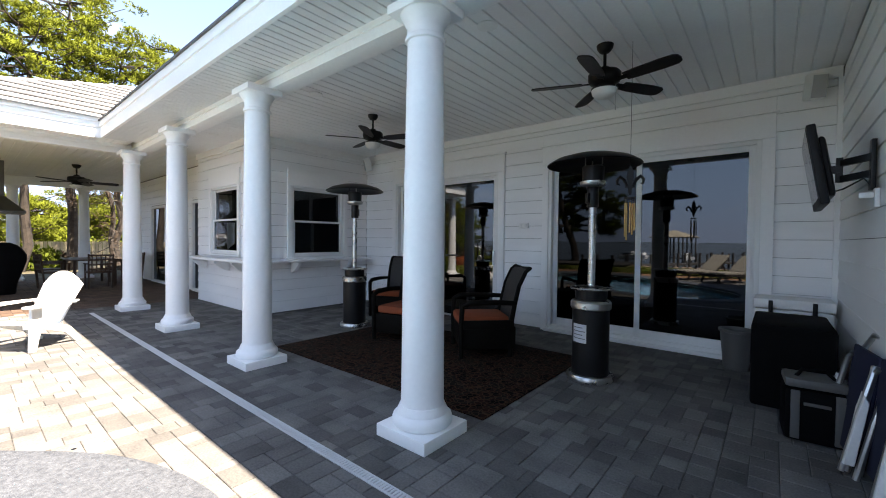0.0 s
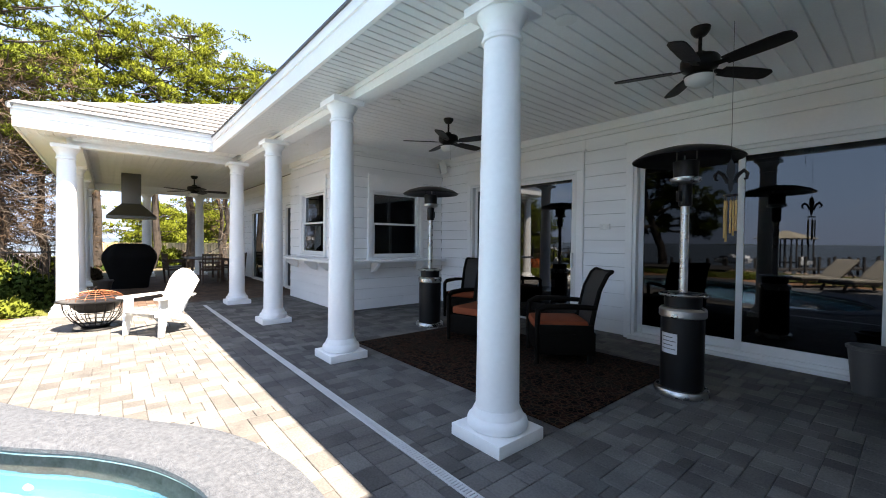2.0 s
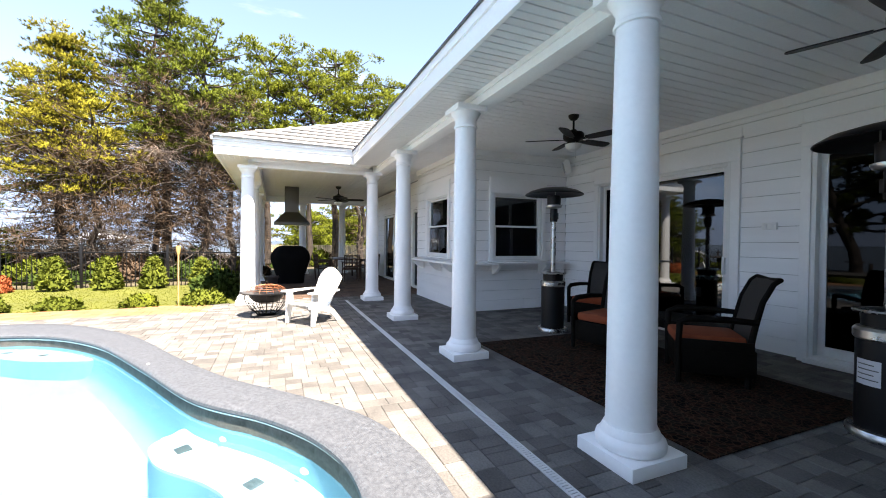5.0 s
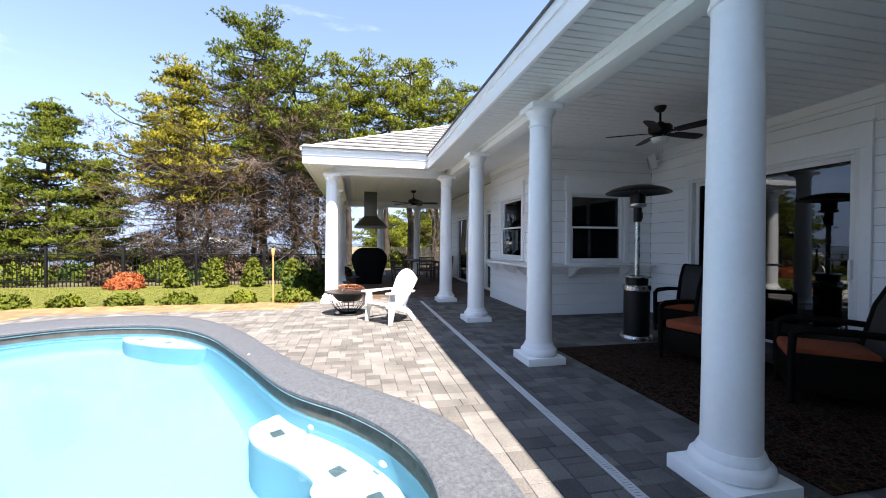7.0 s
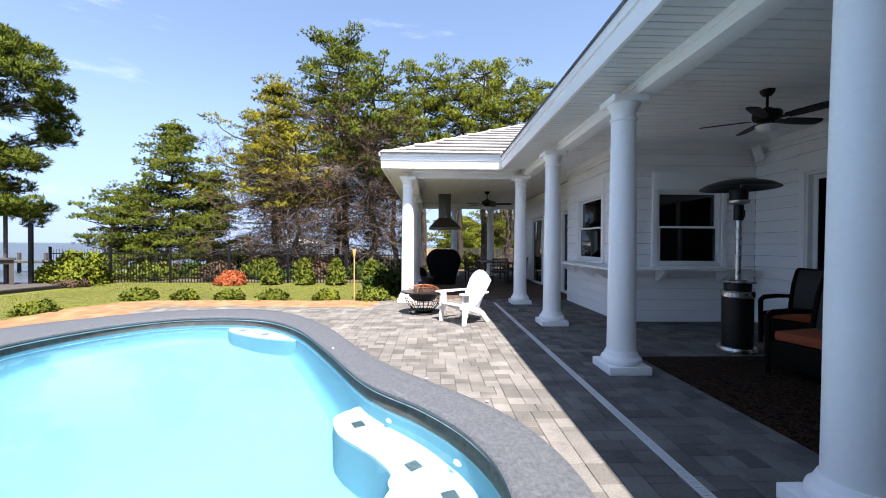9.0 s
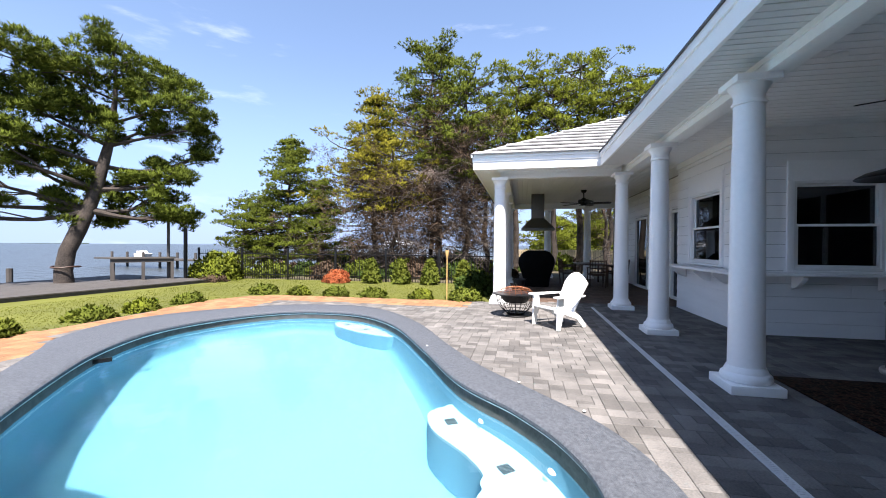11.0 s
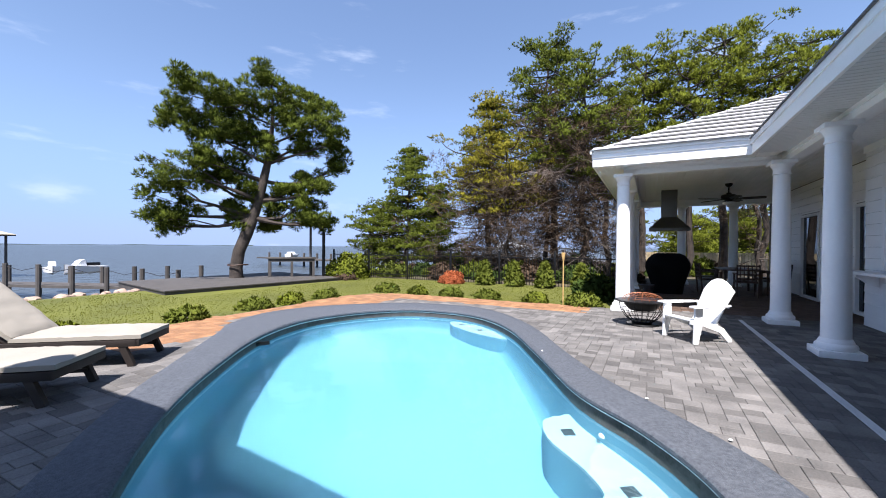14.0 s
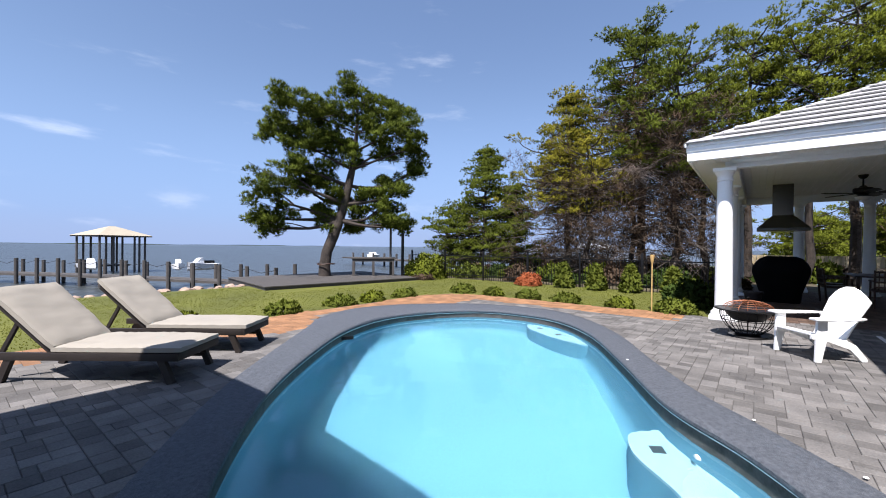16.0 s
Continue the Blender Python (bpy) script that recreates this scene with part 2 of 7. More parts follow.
def leaf(name, col, tint, rough=0.75, glow=0.3):
    """Leaves: each blade has its own tone, and some light comes through."""
    m = bpy.data.materials.new(name)
    m.use_nodes = True
    t = m.node_tree
    b = t.nodes["Principled BSDF"]
    b.inputs["Roughness"].default_value, b.inputs["Specular IOR Level"].default_value = rough, 0.06
    geo = t.nodes.new("ShaderNodeNewGeometry")
    noise_ = t.nodes.new("ShaderNodeTexNoise")
    noise_.inputs["Scale"].default_value = 2.2
    noise_.inputs["Detail"].default_value = 3.0
    t.links.new(geo.outputs["Position"], noise_.inputs["Vector"])
    add = t.nodes.new("ShaderNodeMath")
    add.operation = "MULTIPLY_ADD"
    add.inputs[1].default_value = 0.2
    sub = t.nodes.new("ShaderNodeMath")
    sub.operation = "MULTIPLY"
    sub.inputs[1].default_value = 0.86
    t.links.new(noise_.outputs["Fac"], sub.inputs[0])
    t.links.new(geo.outputs["Random Per Island"], add.inputs[0])
    t.links.new(sub.outputs[0], add.inputs[2])
    ramp = t.nodes.new("ShaderNodeValToRGB")
    ramp.color_ramp.elements[0].position, ramp.color_ramp.elements[1].position = 0.2, 0.8
    ramp.color_ramp.elements[0].color, ramp.color_ramp.elements[1].color = (*col, 1), (*tint, 1)
    t.links.new(add.outputs[0], ramp.inputs["Fac"])
    t.links.new(ramp.outputs["Color"], b.inputs["Base Color"])
    tr = t.nodes.new("ShaderNodeBsdfTranslucent")
    t.links.new(ramp.outputs["Color"], tr.inputs["Color"])
    mx = t.nodes.new("ShaderNodeMixShader")
    mx.inputs["Fac"].default_value = glow
    t.links.new(b.outputs[0], mx.inputs[1])
    t.links.new(tr.outputs[0], mx.inputs[2])
    t.links.new(mx.outputs[0], t.nodes["Material Output"].inputs["Surface"])
    return m


def pane_glass(name, tint=(0.35, 0.38, 0.4), ior=1.75):
    """A tinted pane: clear inside its tint, mirror-like by Fresnel."""
    m = bpy.data.materials.new(name)
    m.use_nodes = True
    t = m.node_tree
    t.nodes.remove(t.nodes["Principled BSDF"])
    clear, gloss = t.nodes.new("ShaderNodeBsdfTransparent"), t.nodes.new("ShaderNodeBsdfGlossy")
    clear.inputs["Color"].default_value = (*tint, 1)
    gloss.inputs["Roughness"].default_value = 0.015
    gloss.inputs["Color"].default_value = (0.9, 0.95, 1.0, 1)
    fr = t.nodes.new("ShaderNodeFresnel")
    fr.inputs["IOR"].default_value = ior
    mx = t.nodes.new("ShaderNodeMixShader")
    t.links.new(fr.outputs[0], mx.inputs["Fac"])
    t.links.new(clear.outputs[0], mx.inputs[1])
    t.links.new(gloss.outputs[0], mx.inputs[2])
    t.links.new(mx.outputs[0], t.nodes["Material Output"].inputs["Surface"])
    return m


def water(name, col, rough, scale, strength, transmission, ior=1.33, stretch=(1, 1, 1), dist=0.05):
    m = bpy.data.materials.new(name)
    m.use_nodes = True
    t = m.node_tree
    b = t.nodes["Principled BSDF"]
    b.inputs["Base Color"].default_value = (*col, 1)
    b.inputs["Roughness"].default_value, b.inputs["IOR"].default_value = rough, ior
    b.inputs["Transmission Weight"].default_value = transmission
    geo, place, n = t.nodes.new("ShaderNodeNewGeometry"), t.nodes.new("ShaderNodeMapping"), t.nodes.new("ShaderNodeTexNoise")
    place.inputs["Scale"].default_value = stretch
    n.inputs["Scale"].default_value, n.inputs["Detail"].default_value = scale, 5.0
    bp = t.nodes.new("ShaderNodeBump")
    bp.inputs["Strength"].default_value, bp.inputs["Distance"].default_value = strength, dist
    t.links.new(geo.outputs["Position"], place.inputs["Vector"])
    t.links.new(place.outputs["Vector"], n.inputs["Vector"])
    t.links.new(n.outputs["Fac"], bp.inputs["Height"])
    t.links.new(bp.outputs["Normal"], b.inputs["Normal"])
    return m


WHITE = surface("white_paint", (0.88, 0.88, 0.875), 0.45, var=0.035, scale=1.2, fine=30, bump=0.05)
SIDING = surface("white_siding", (0.87, 0.87, 0.87), 0.5, var=0.05, scale=1.0, fine=60, bump=0.12, rand=0.02, stretch=(1, 1, 6))
CEILING = surface("ceiling_boards", (0.82, 0.825, 0.83), 0.5, var=0.05, scale=1.5, fine=40, bump=0.08)
# wall backing darkened so the gaps between siding boards read as shadow
SHADE_BACKING = surface("grey_shade_backing", (0.16, 0.155, 0.15), 0.9, var=0.15)
ROOF = surface("roof_tile", (0.34, 0.335, 0.33), 0.8, var=0.12, scale=2.0, fine=35, bump=0.3, rand=0.06)
# drip edge metal, also the painted shade under the tile noses
FLASHING_AND_SHADE = surface("flashing_and_nose_shade", (0.10, 0.10, 0.105), 0.6)
PAVER = surface("grey_paver", (0.116, 0.112, 0.109), 0.85, var=0.26, scale=3.0, fine=70, bump=0.5, rand=0.29, spec=0.10, tint=(0.144, 0.136, 0.128), depth=0.006)
PAVER_RED = surface("terracotta_paver", (0.20, 0.098, 0.045), 0.8, var=0.22, scale=3.0, fine=70, bump=0.5, rand=0.22, tint=(0.27, 0.138, 0.065), depth=0.006)
JOINT = surface("joint_sand", (0.078, 0.074, 0.070), 0.95, var=0.3, fine=90, bump=0.4)
COPING = surface("slate_coping", (0.056, 0.063, 0.077), 0.7, var=0.2, scale=38.0, fine=120, bump=0.8, tint=(0.094, 0.103, 0.118), depth=0.009, spec=0.3)
WATERLINE = surface("waterline_tile", (0.075, 0.07, 0.066), 0.7, var=0.45, scale=9, fine=40, bump=0.2, spec=0.15)
# water's absorption put into the plaster colour: bluer where deep, paler on ledges
DEEP_TINT_PLASTER = surface("deep_tint_plaster", (0.070, 0.228, 0.322), 0.7, var=0.06, scale=0.8, fine=30, bump=0.1)
SHALLOW_TINT_PLASTER = surface("shallow_tint_plaster", (0.175, 0.335, 0.405), 0.7, var=0.04, scale=1.0, fine=30, bump=0.1)
DARK_TILE = surface("dark_marker_tile", (0.03, 0.05, 0.06), 0.3)
STEEL_LINE = surface("drain_plastic", (0.55, 0.56, 0.57), 0.5, var=0.1, fine=60)
LEAF_DEEP = leaf("leaves_deep", (0.008, 0.020, 0.005), (0.055, 0.085, 0.018), glow=0.15)
GRASS = surface("lawn", (0.072, 0.080, 0.008), 0.9, var=0.2, scale=0.6, fine=24, bump=0.8, tint=(0.096, 0.102, 0.010), depth=0.012)
LITTER = surface("leaf_litter", (0.026, 0.019, 0.012), 0.95, var=0.5, scale=1.5, fine=30, bump=0.6, tint=(0.09, 0.075, 0.04))
EARTH = surface("sandy_bank", (0.25, 0.20, 0.14), 0.95, var=0.3, scale=1.5, fine=30, bump=0.5)
BLACK_METAL = surface("black_metal", (0.007, 0.007, 0.0075), 0.38, var=0.2, bump=0.05, spec=0.3)
BRONZE = surface("dark_bronze", (0.009, 0.008, 0.007), 0.4, metal=0.2, var=0.2, bump=0.05, spec=0.3)
BLADE = surface("dark_blade", (0.010, 0.007, 0.006), 0.5, var=0.3, scale=4, fine=60, stretch=(1, 8, 1))
HOOD_STEEL = surface("dull_steel", (0.14, 0.138, 0.13), 0.4, metal=1.0, var=0.1)
STEEL = surface("stainless_steel", (0.55, 0.55, 0.54), 0.28, metal=1.0, var=0.08, scale=6, fine=80, bump=0.04)
ALU = surface("aluminium", (0.6, 0.6, 0.6), 0.35, metal=1.0, var=0.08, bump=0.04)
VINYL = surface("white_vinyl", (0.78, 0.78, 0.77), 0.4, var=0.03, bump=0.03)
PLASTIC_WHITE = surface("white_resin", (0.82, 0.82, 0.80), 0.42, var=0.05, scale=3, fine=60, bump=0.06)
PLASTIC_BLACK = surface("black_plastic", (0.007, 0.007, 0.0075), 0.45, var=0.2, bump=0.06, spec=0.2)
PLASTIC_GREY = surface("grey_plastic", (0.10, 0.096, 0.092), 0.5, var=0.1, bump=0.06)
COVER = surface("black_cover", (0.004, 0.004, 0.0045), 0.75, var=0.3, scale=4, fine=50, bump=0.4, spec=0.06)
WICKER = surface("dark_wicker", (0.005, 0.004, 0.003), 0.6, var=0.5, scale=20, fine=140, bump=0.8, depth=0.006, spec=0.08)
MESH_FABRIC = surface("woven_sling", (0.028, 0.025, 0.024), 0.7, var=0.4, scale=40, fine=200, bump=0.5)
ORANGE = surface("rust_cushion", (0.25, 0.05, 0.014), 0.85, var=0.18, scale=6, fine=150, bump=0.4)
CANVAS = surface("oatmeal_canvas", (0.29, 0.265, 0.222), 0.9, var=0.07, scale=3, fine=160, bump=0.35)
DARK_WOOD = surface("dark_wood", (0.014, 0.009, 0.0065), 0.6, var=0.4, scale=5, fine=60, bump=0.3, stretch=(1, 1, 8))
GREY_WOOD = surface("weathered_wood", (0.060, 0.054, 0.049), 0.85, var=0.3, scale=3, fine=50, bump=0.5, rand=0.15)
BAMBOO = surface("bamboo", (0.50, 0.33, 0.13), 0.6, var=0.2, scale=8, fine=60)
COPPER = surface("copper_mesh", (0.30, 0.11, 0.05), 0.5, metal=0.5, var=0.3)
BARK = surface("pine_bark", (0.022, 0.017, 0.014), 0.95, var=0.45, scale=5, fine=26, bump=0.9, tint=(0.05, 0.039, 0.032), depth=0.02)
TWIG = surface("bare_twig", (0.105, 0.085, 0.069), 0.95, var=0.4, scale=3, fine=26)
ROCK = surface("shore_rock", (0.30, 0.22, 0.17), 0.9, var=0.35, scale=4, fine=30, bump=0.6, rand=0.3)
TAN_ROOF = surface("tan_metal_roof", (0.36, 0.315, 0.235), 0.6, var=0.1)
BOAT = surface("boat_white", (0.75, 0.76, 0.77), 0.35, var=0.05)
UNLIT_ROOM = surface("unlit_room_tone", (0.05, 0.05, 0.052), 0.8, var=0.2)
SCREEN = surface("screen_glass", (0.02, 0.02, 0.022), 0.12, var=0.1, bump=0.0)
BOWL_GLASS = surface("frosted_bowl", (0.72, 0.72, 0.70), 0.3, var=0.04, bump=0.0)
PAPER = surface("printed_label", (0.55, 0.55, 0.56), 0.5, var=0.1)
BRASS = surface("chime_brass", (0.55, 0.36, 0.16), 0.3, metal=1.0, var=0.15)
HOSE = surface("rubber_hose", (0.02, 0.02, 0.02), 0.5)
CLAY = surface("dark_pot", (0.04, 0.03, 0.028), 0.5)
BROWN_SEAT = surface("brown_slats", (0.055, 0.026, 0.015), 0.55, var=0.3)
FENCE_WOOD = surface("pale_fence", (0.42, 0.33, 0.2), 0.8, var=0.25, rand=0.2)
PINE_LEAF = leaf("pine_needles", (0.008, 0.015, 0.004), (0.125, 0.160, 0.021), glow=0.12)
LEAF_GREEN = leaf("leaves_green", (0.020, 0.027, 0.006), (0.178, 0.208, 0.022), glow=0.14)
LEAF_YELLOW = leaf("leaves_yellow", (0.045, 0.046, 0.008), (0.262, 0.238, 0.027), glow=0.14)
LEAF_DARK = leaf("leaves_dark", (0.010, 0.018, 0.005), (0.138, 0.170, 0.021), glow=0.12)
LEAF_BRIGHT = leaf("leaves_bright", (0.042, 0.060, 0.009), (0.140, 0.162, 0.026), glow=0.2)
LEAF_RUST = leaf("leaves_rust", (0.22, 0.055, 0.022), (0.50, 0.17, 0.075))
BLADE_GRASS = leaf("grass_blade", (0.082, 0.091, 0.009), (0.106, 0.114, 0.012), glow=0.45)
LEAF_BROWN = leaf("dead_needles", (0.034, 0.023, 0.016), (0.115, 0.080, 0.054), glow=0.15)
DOOR_GLASS = pane_glass("door_glass", (0.12, 0.13, 0.145), 1.7)
SCREENED_GLASS = pane_glass("screened_glass", (0.06, 0.065, 0.07), 1.3)
WINDOW_GLASS = pane_glass("window_glass", (0.4, 0.42, 0.44), 1.6)
POOL_WATER = water("pool_water", (0.93, 0.99, 1.0), 0.0, 2.2, 0.10, 1.0)
SEA_WATER = water("sea_water", (0.045, 0.052, 0.052), 0.28, 0.9, 1.0, 0.0, stretch=(1, 1, 1), dist=0.5)


def rug_material():
    m = surface("patterned_rug", (0.05, 0.03, 0.025), 0.95, var=0.3, fine=120, bump=0.5, spec=0.05)
    t = m.node_tree
    b = t.nodes["Principled BSDF"]
    geo = t.nodes.new("ShaderNodeNewGeometry")
    v1, v2 = t.nodes.new("ShaderNodeTexVoronoi"), t.nodes.new("ShaderNodeTexVoronoi")
    v1.inputs["Scale"].default_value, v2.inputs["Scale"].default_value = 9.0, 21.0
    v2.feature = "DISTANCE_TO_EDGE"
    for v in (v1, v2):
        t.links.new(geo.outputs["Position"], v.inputs["Vector"])
    r1, r2 = t.nodes.new("ShaderNodeValToRGB"), t.nodes.new("ShaderNodeValToRGB")
    r1.color_ramp.interpolation = "CONSTANT"
    r1.color_ramp.elements[0].color, r1.color_ramp.elements[1].color = (0.004, 0.003, 0.003, 1), (0.022, 0.010, 0.007, 1)
    r1.color_ramp.elements[1].position = 0.38
    e = r1.color_ramp.elements.new(0.6)
    e.color = (0.013, 0.010, 0.008, 1)
    r2.color_ramp.elements[0].color, r2.color_ramp.elements[1].color = (0.07, 0.040, 0.024, 1), (0, 0, 0, 1)
    r2.color_ramp.elements[1].position = 0.12
    t.links.new(v1.outputs["Distance"], r1.inputs["Fac"])
    t.links.new(v2.outputs["Distance"], r2.inputs["Fac"])
    add = t.nodes.new("ShaderNodeMix")
    add.data_type, add.blend_type = "RGBA", "ADD"
    add.inputs["Factor"].default_value = 0.6
    t.links.new(r1.outputs["Color"], add.inputs["A"])
    t.links.new(r2.outputs["Color"], add.inputs["B"])
    t.links.new(add.outputs["Result"], b.inputs["Base Color"])
    return m


PAVER_BROWN = surface("brown_paver", (0.095, 0.062, 0.046), 0.8, var=0.25, scale=3.0, fine=70, bump=0.5, rand=0.25, spec=0.2, depth=0.006)
TWIG_PALE = surface("dead_pale_twig", (0.36, 0.29, 0.24), 0.95, var=0.3, scale=3, fine=26)
RUG = rug_material()

# ---------------------------------------------------------------- plan
BEAM_Y, COL_Y, COL_X = 2.12, 2.06, (-1.88, -4.335, -6.86, -9.32)
WALL_Y, TV_X, BAR_X, BAR_Y, REC_Y = 5.74, 0.507, -6.95, 3.32, 3.80
CEIL, SOFFIT, BEAM, EAVE_TOP = 3.18, 3.10, 2.96, 3.36
EAVE_Y, EAVE_X, PAV_Y0, PAV_X1 = 1.585, -9.07, -1.15, -17.9
PAV_C = -0.59
INNER = [(-0.75, -1.9), (-1.0, -2.5), (-1.9, -3.58), (-3.0, -4.52), (-4.2, -5.32), (-5.4, -5.68), (-6.5, -5.42), (-7.3, -4.75), (-7.5, -3.9), (-7.28, -3.05),
         (-6.5, -2.22), (-5.2, -1.42), (-4.0, -0.74), (-3.35, -0.14), (-2.8, 0.22), (-2.2, 0.37), (-1.4, 0.25), (-0.85, -0.3), (-0.65, -1.1)]
OUTER = [(-0.28, -2.1), (-0.72, -2.85), (-1.75, -4.05), (-2.85, -5.05), (-4.0, -6.05), (-4.7, -6.75), (-5.6, -6.9), (-6.7, -6.6), (-8.0, -5.3), (-8.3, -3.75),
         (-7.8, -2.8), (-6.7, -1.85), (-5.4, -1.12), (-4.4, -0.5), (-3.8, 0.02), (-3.05, 0.58), (-2.2, 0.80), (-1.2, 0.66), (-0.45, 0.0), (-0.18, -1.1)]


def widen(points, d):
    """Push a closed outline outward by d."""
    out, n = [], len(points)
    for i in range(n):
        a, b = Vector(points[i - 1]), Vector(points[(i + 1) % n])
        t = (b - a).normalized()
        out.append(tuple(Vector(points[i]) + Vector((-t.y, t.x)) * d))
    return out


INNER, OUTER = widen(INNER, 0.06), widen(OUTER, 0.05)
ring_in, ring_out = closed_curve(INNER, 8), closed_curve(OUTER, 8)
ring_mid = closed_curve([tuple((Vector(a) * 0.97 + Vector((-4.0, -2.6)) * 0.03)) for a in OUTER], 8)

# ---------------------------------------------------------------- ground and water
SHORE = -13.7
bm = bmesh.new()
sheet_with_hole(bm, [(-33, SHORE), (60, SHORE), (900, SHORE), (900, 900), (-120, 900), (-75, 60), (-52, 25), (-44, 2), (-38, -8)], ring_in, -0.035)
single("ground", bm, GRASS, "mown green lawn running to the shore", "ground", kind="structure", smooth=False)
bm = bmesh.new()
slab(bm, [[(x, SHORE + 0.01, -0.036), (x, SHORE - 0.7, -0.5), (x, SHORE - 2.2, -1.5), (x, SHORE - 30, -4.0)] for x in range(-33, 901, 30)])
single("bank", bm, EARTH, "sandy shore bank sloping into the bay", "ground", kind="structure")
bm = bmesh.new()
slab(bm, [[(x, y, -1.05) for y in (SHORE - 0.6, -60, -300, -4600)] for x in (-4600, -300, 0, 300, 4600)])
slab(bm, [[(x, y, -1.05) for y in (SHORE - 0.6, 60, 400, 4600)] for x in (-4600, -300, -60, -32)])
single("water", bm, SEA_WATER, "calm blue-grey bay reaching the horizon", "water", kind="structure")
bm = bmesh.new()
slab(bm, [[(x, -3900 - 60 * math.sin(x / 700), -1.05), (x, -3900 - 60 * math.sin(x / 700), 2.5 + 1.5 * math.sin(x / 173) + 1.0 * math.sin(x / 61))] for x in range(-3000, 3001, 40)])
single("backdrop", bm, LEAF_DARK, "thin far shore across the bay", "backdrop", kind="structure")

bm = bmesh.new()
slab(bm, [[(x, y, -0.026) for y in (SHORE + 0.1, -4, 6, 30)] for x in (-37, -30, -20, -14.45)])
single("forest_floor", bm, LITTER, "brown leaf litter under the trees", "ground", kind="structure")

# paved deck: slab with the pool's opening
DECK = [(3.2, -7.3), (-8.6, -7.45), (-9.3, -7.15), (-9.72, -6.3), (-9.75, -0.75), (-17.8, -0.75), (-17.8, 3.9), (-9.9, 3.9), (-9.9, 5.8), (3.2, 5.8)]
bm = bmesh.new()
sheet_with_hole(bm, DECK, ring_mid, -0.008)
single("pavement", bm, JOINT, "sand joints between the terrace pavers", "pavement", kind="structure", smooth=False)
PAVEMENT = bpy.data.objects["pavement"]

# ---------------------------------------------------------------- pool
bm = bmesh.new()
levels = [(1.0, -0.26), (1.0, -0.7), (0.985, -1.15), (0.955, -1.32), (0.90, -1.40)]
mid = Vector((-4.0, -2.6))
rings = []
for s, z in levels:
    rings.append([bm.verts.new((*(mid + (p - mid) * s), z)) for p in ring_in])
for a, b in zip(rings, rings[1:]):
    for k in range(len(a)):
        n = (k + 1) % len(a)
        bm.faces.new((a[k], a[n], b[n], b[k]))
edges = [bm.edges.get((rings[-1][k], rings[-1][(k + 1) % len(rings[-1])])) for k in range(len(rings[-1]))]
bmesh.ops.triangle_fill(bm, use_beauty=True, edges=edges)
pool = thing("swimming_pool", "free-form swimming pool with water-tinted plaster and slate coping", "swimming pool")
part("shell", bm, DEEP_TINT_PLASTER, pool, "plaster pool shell coloured with the water's aqua tint")
bm = bmesh.new()
a = [bm.verts.new((*p, -0.045)) for p in ring_in]
b = [bm.verts.new((*p, -0.27)) for p in ring_in]
for k in range(len(a)):
    n = (k + 1) % len(a)
    bm.faces.new((a[k], a[n], b[n], b[k]))
part("waterline_band", bm, WATERLINE, pool, "dark waterline tile band")
bm = bmesh.new()
vs = [bm.verts.new((*p, -0.135)) for p in ring_in]
bmesh.ops.triangle_fill(bm, use_beauty=True, edges=[bm.edges.new((vs[k], vs[(k + 1) % len(vs)])) for k in range(len(vs))])
surface_ob = part("water_surface", bm, POOL_WATER, pool, "clear still pool water", False)
if surface_ob.data.polygons[0].normal.z < 0:
    surface_ob.data.flip_normals()
surface_ob.visible_shadow = False
bm = bmesh.new()
N = 320


def along(ring, s):
    i = s * len(ring)
    k = int(i) % len(ring)
    return ring[k].lerp(ring[(k + 1) % len(ring)], i - int(i))


# coping: a rounded nose over the water, a flat back
inner_s = [along(ring_in, k / N) for k in range(N)]


def nearest_out(p):
    best, bd = None, 1e9
    for i in range(len(ring_out)):
        a, b = ring_out[i], ring_out[(i + 1) % len(ring_out)]
        t = max(0.0, min(1.0, (p - a).dot(b - a) / max((b - a).length_squared, 1e-9)))
        q = a.lerp(b, t)
        if (q - p).length < bd:
            best, bd = q, (q - p).length
    return best


outer_s = [nearest_out(p) for p in inner_s]
for _ in range(6):
    outer_s = [(outer_s[k - 1] + outer_s[k] * 2 + outer_s[(k + 1) % N]) / 4 for k in range(N)]
prof = [(0.03, -0.05), (-0.02, -0.05), (-0.035, -0.03), (-0.032, -0.006), (-0.012, 0.012), (0.03, 0.016)]
rows_c = []
for k in range(N):
    way = (outer_s[k] - inner_s[k]).normalized()
    row = [(*(inner_s[k] + way * d), z) for d, z in prof]
    w = (outer_s[k] - inner_s[k]).length
    row += [(*(inner_s[k] + way * (w * f)), 0.016) for f in (0.35, 0.7)] + [(*(inner_s[k] + way * (w - 0.012)), 0.015), (*(inner_s[k] + way * w), 0.006), (*(inner_s[k] + way * w), -0.04)]
    rows_c.append(row)
rows_c.append(rows_c[0])
slab(bm, rows_c)
bmesh.ops.remove_doubles(bm, verts=bm.verts, dist=1e-4)
part("coping", bm, COPING, pool, "blue-grey slate-textured pool coping")
# pale line under the nose
bm = bmesh.new()
tube(bm, [(*p, -0.062) for p in inner_s] + [(*inner_s[0], -0.062)], 0.009, 6)
part("nose_line", bm, VINYL, pool, "pale strip under the coping")


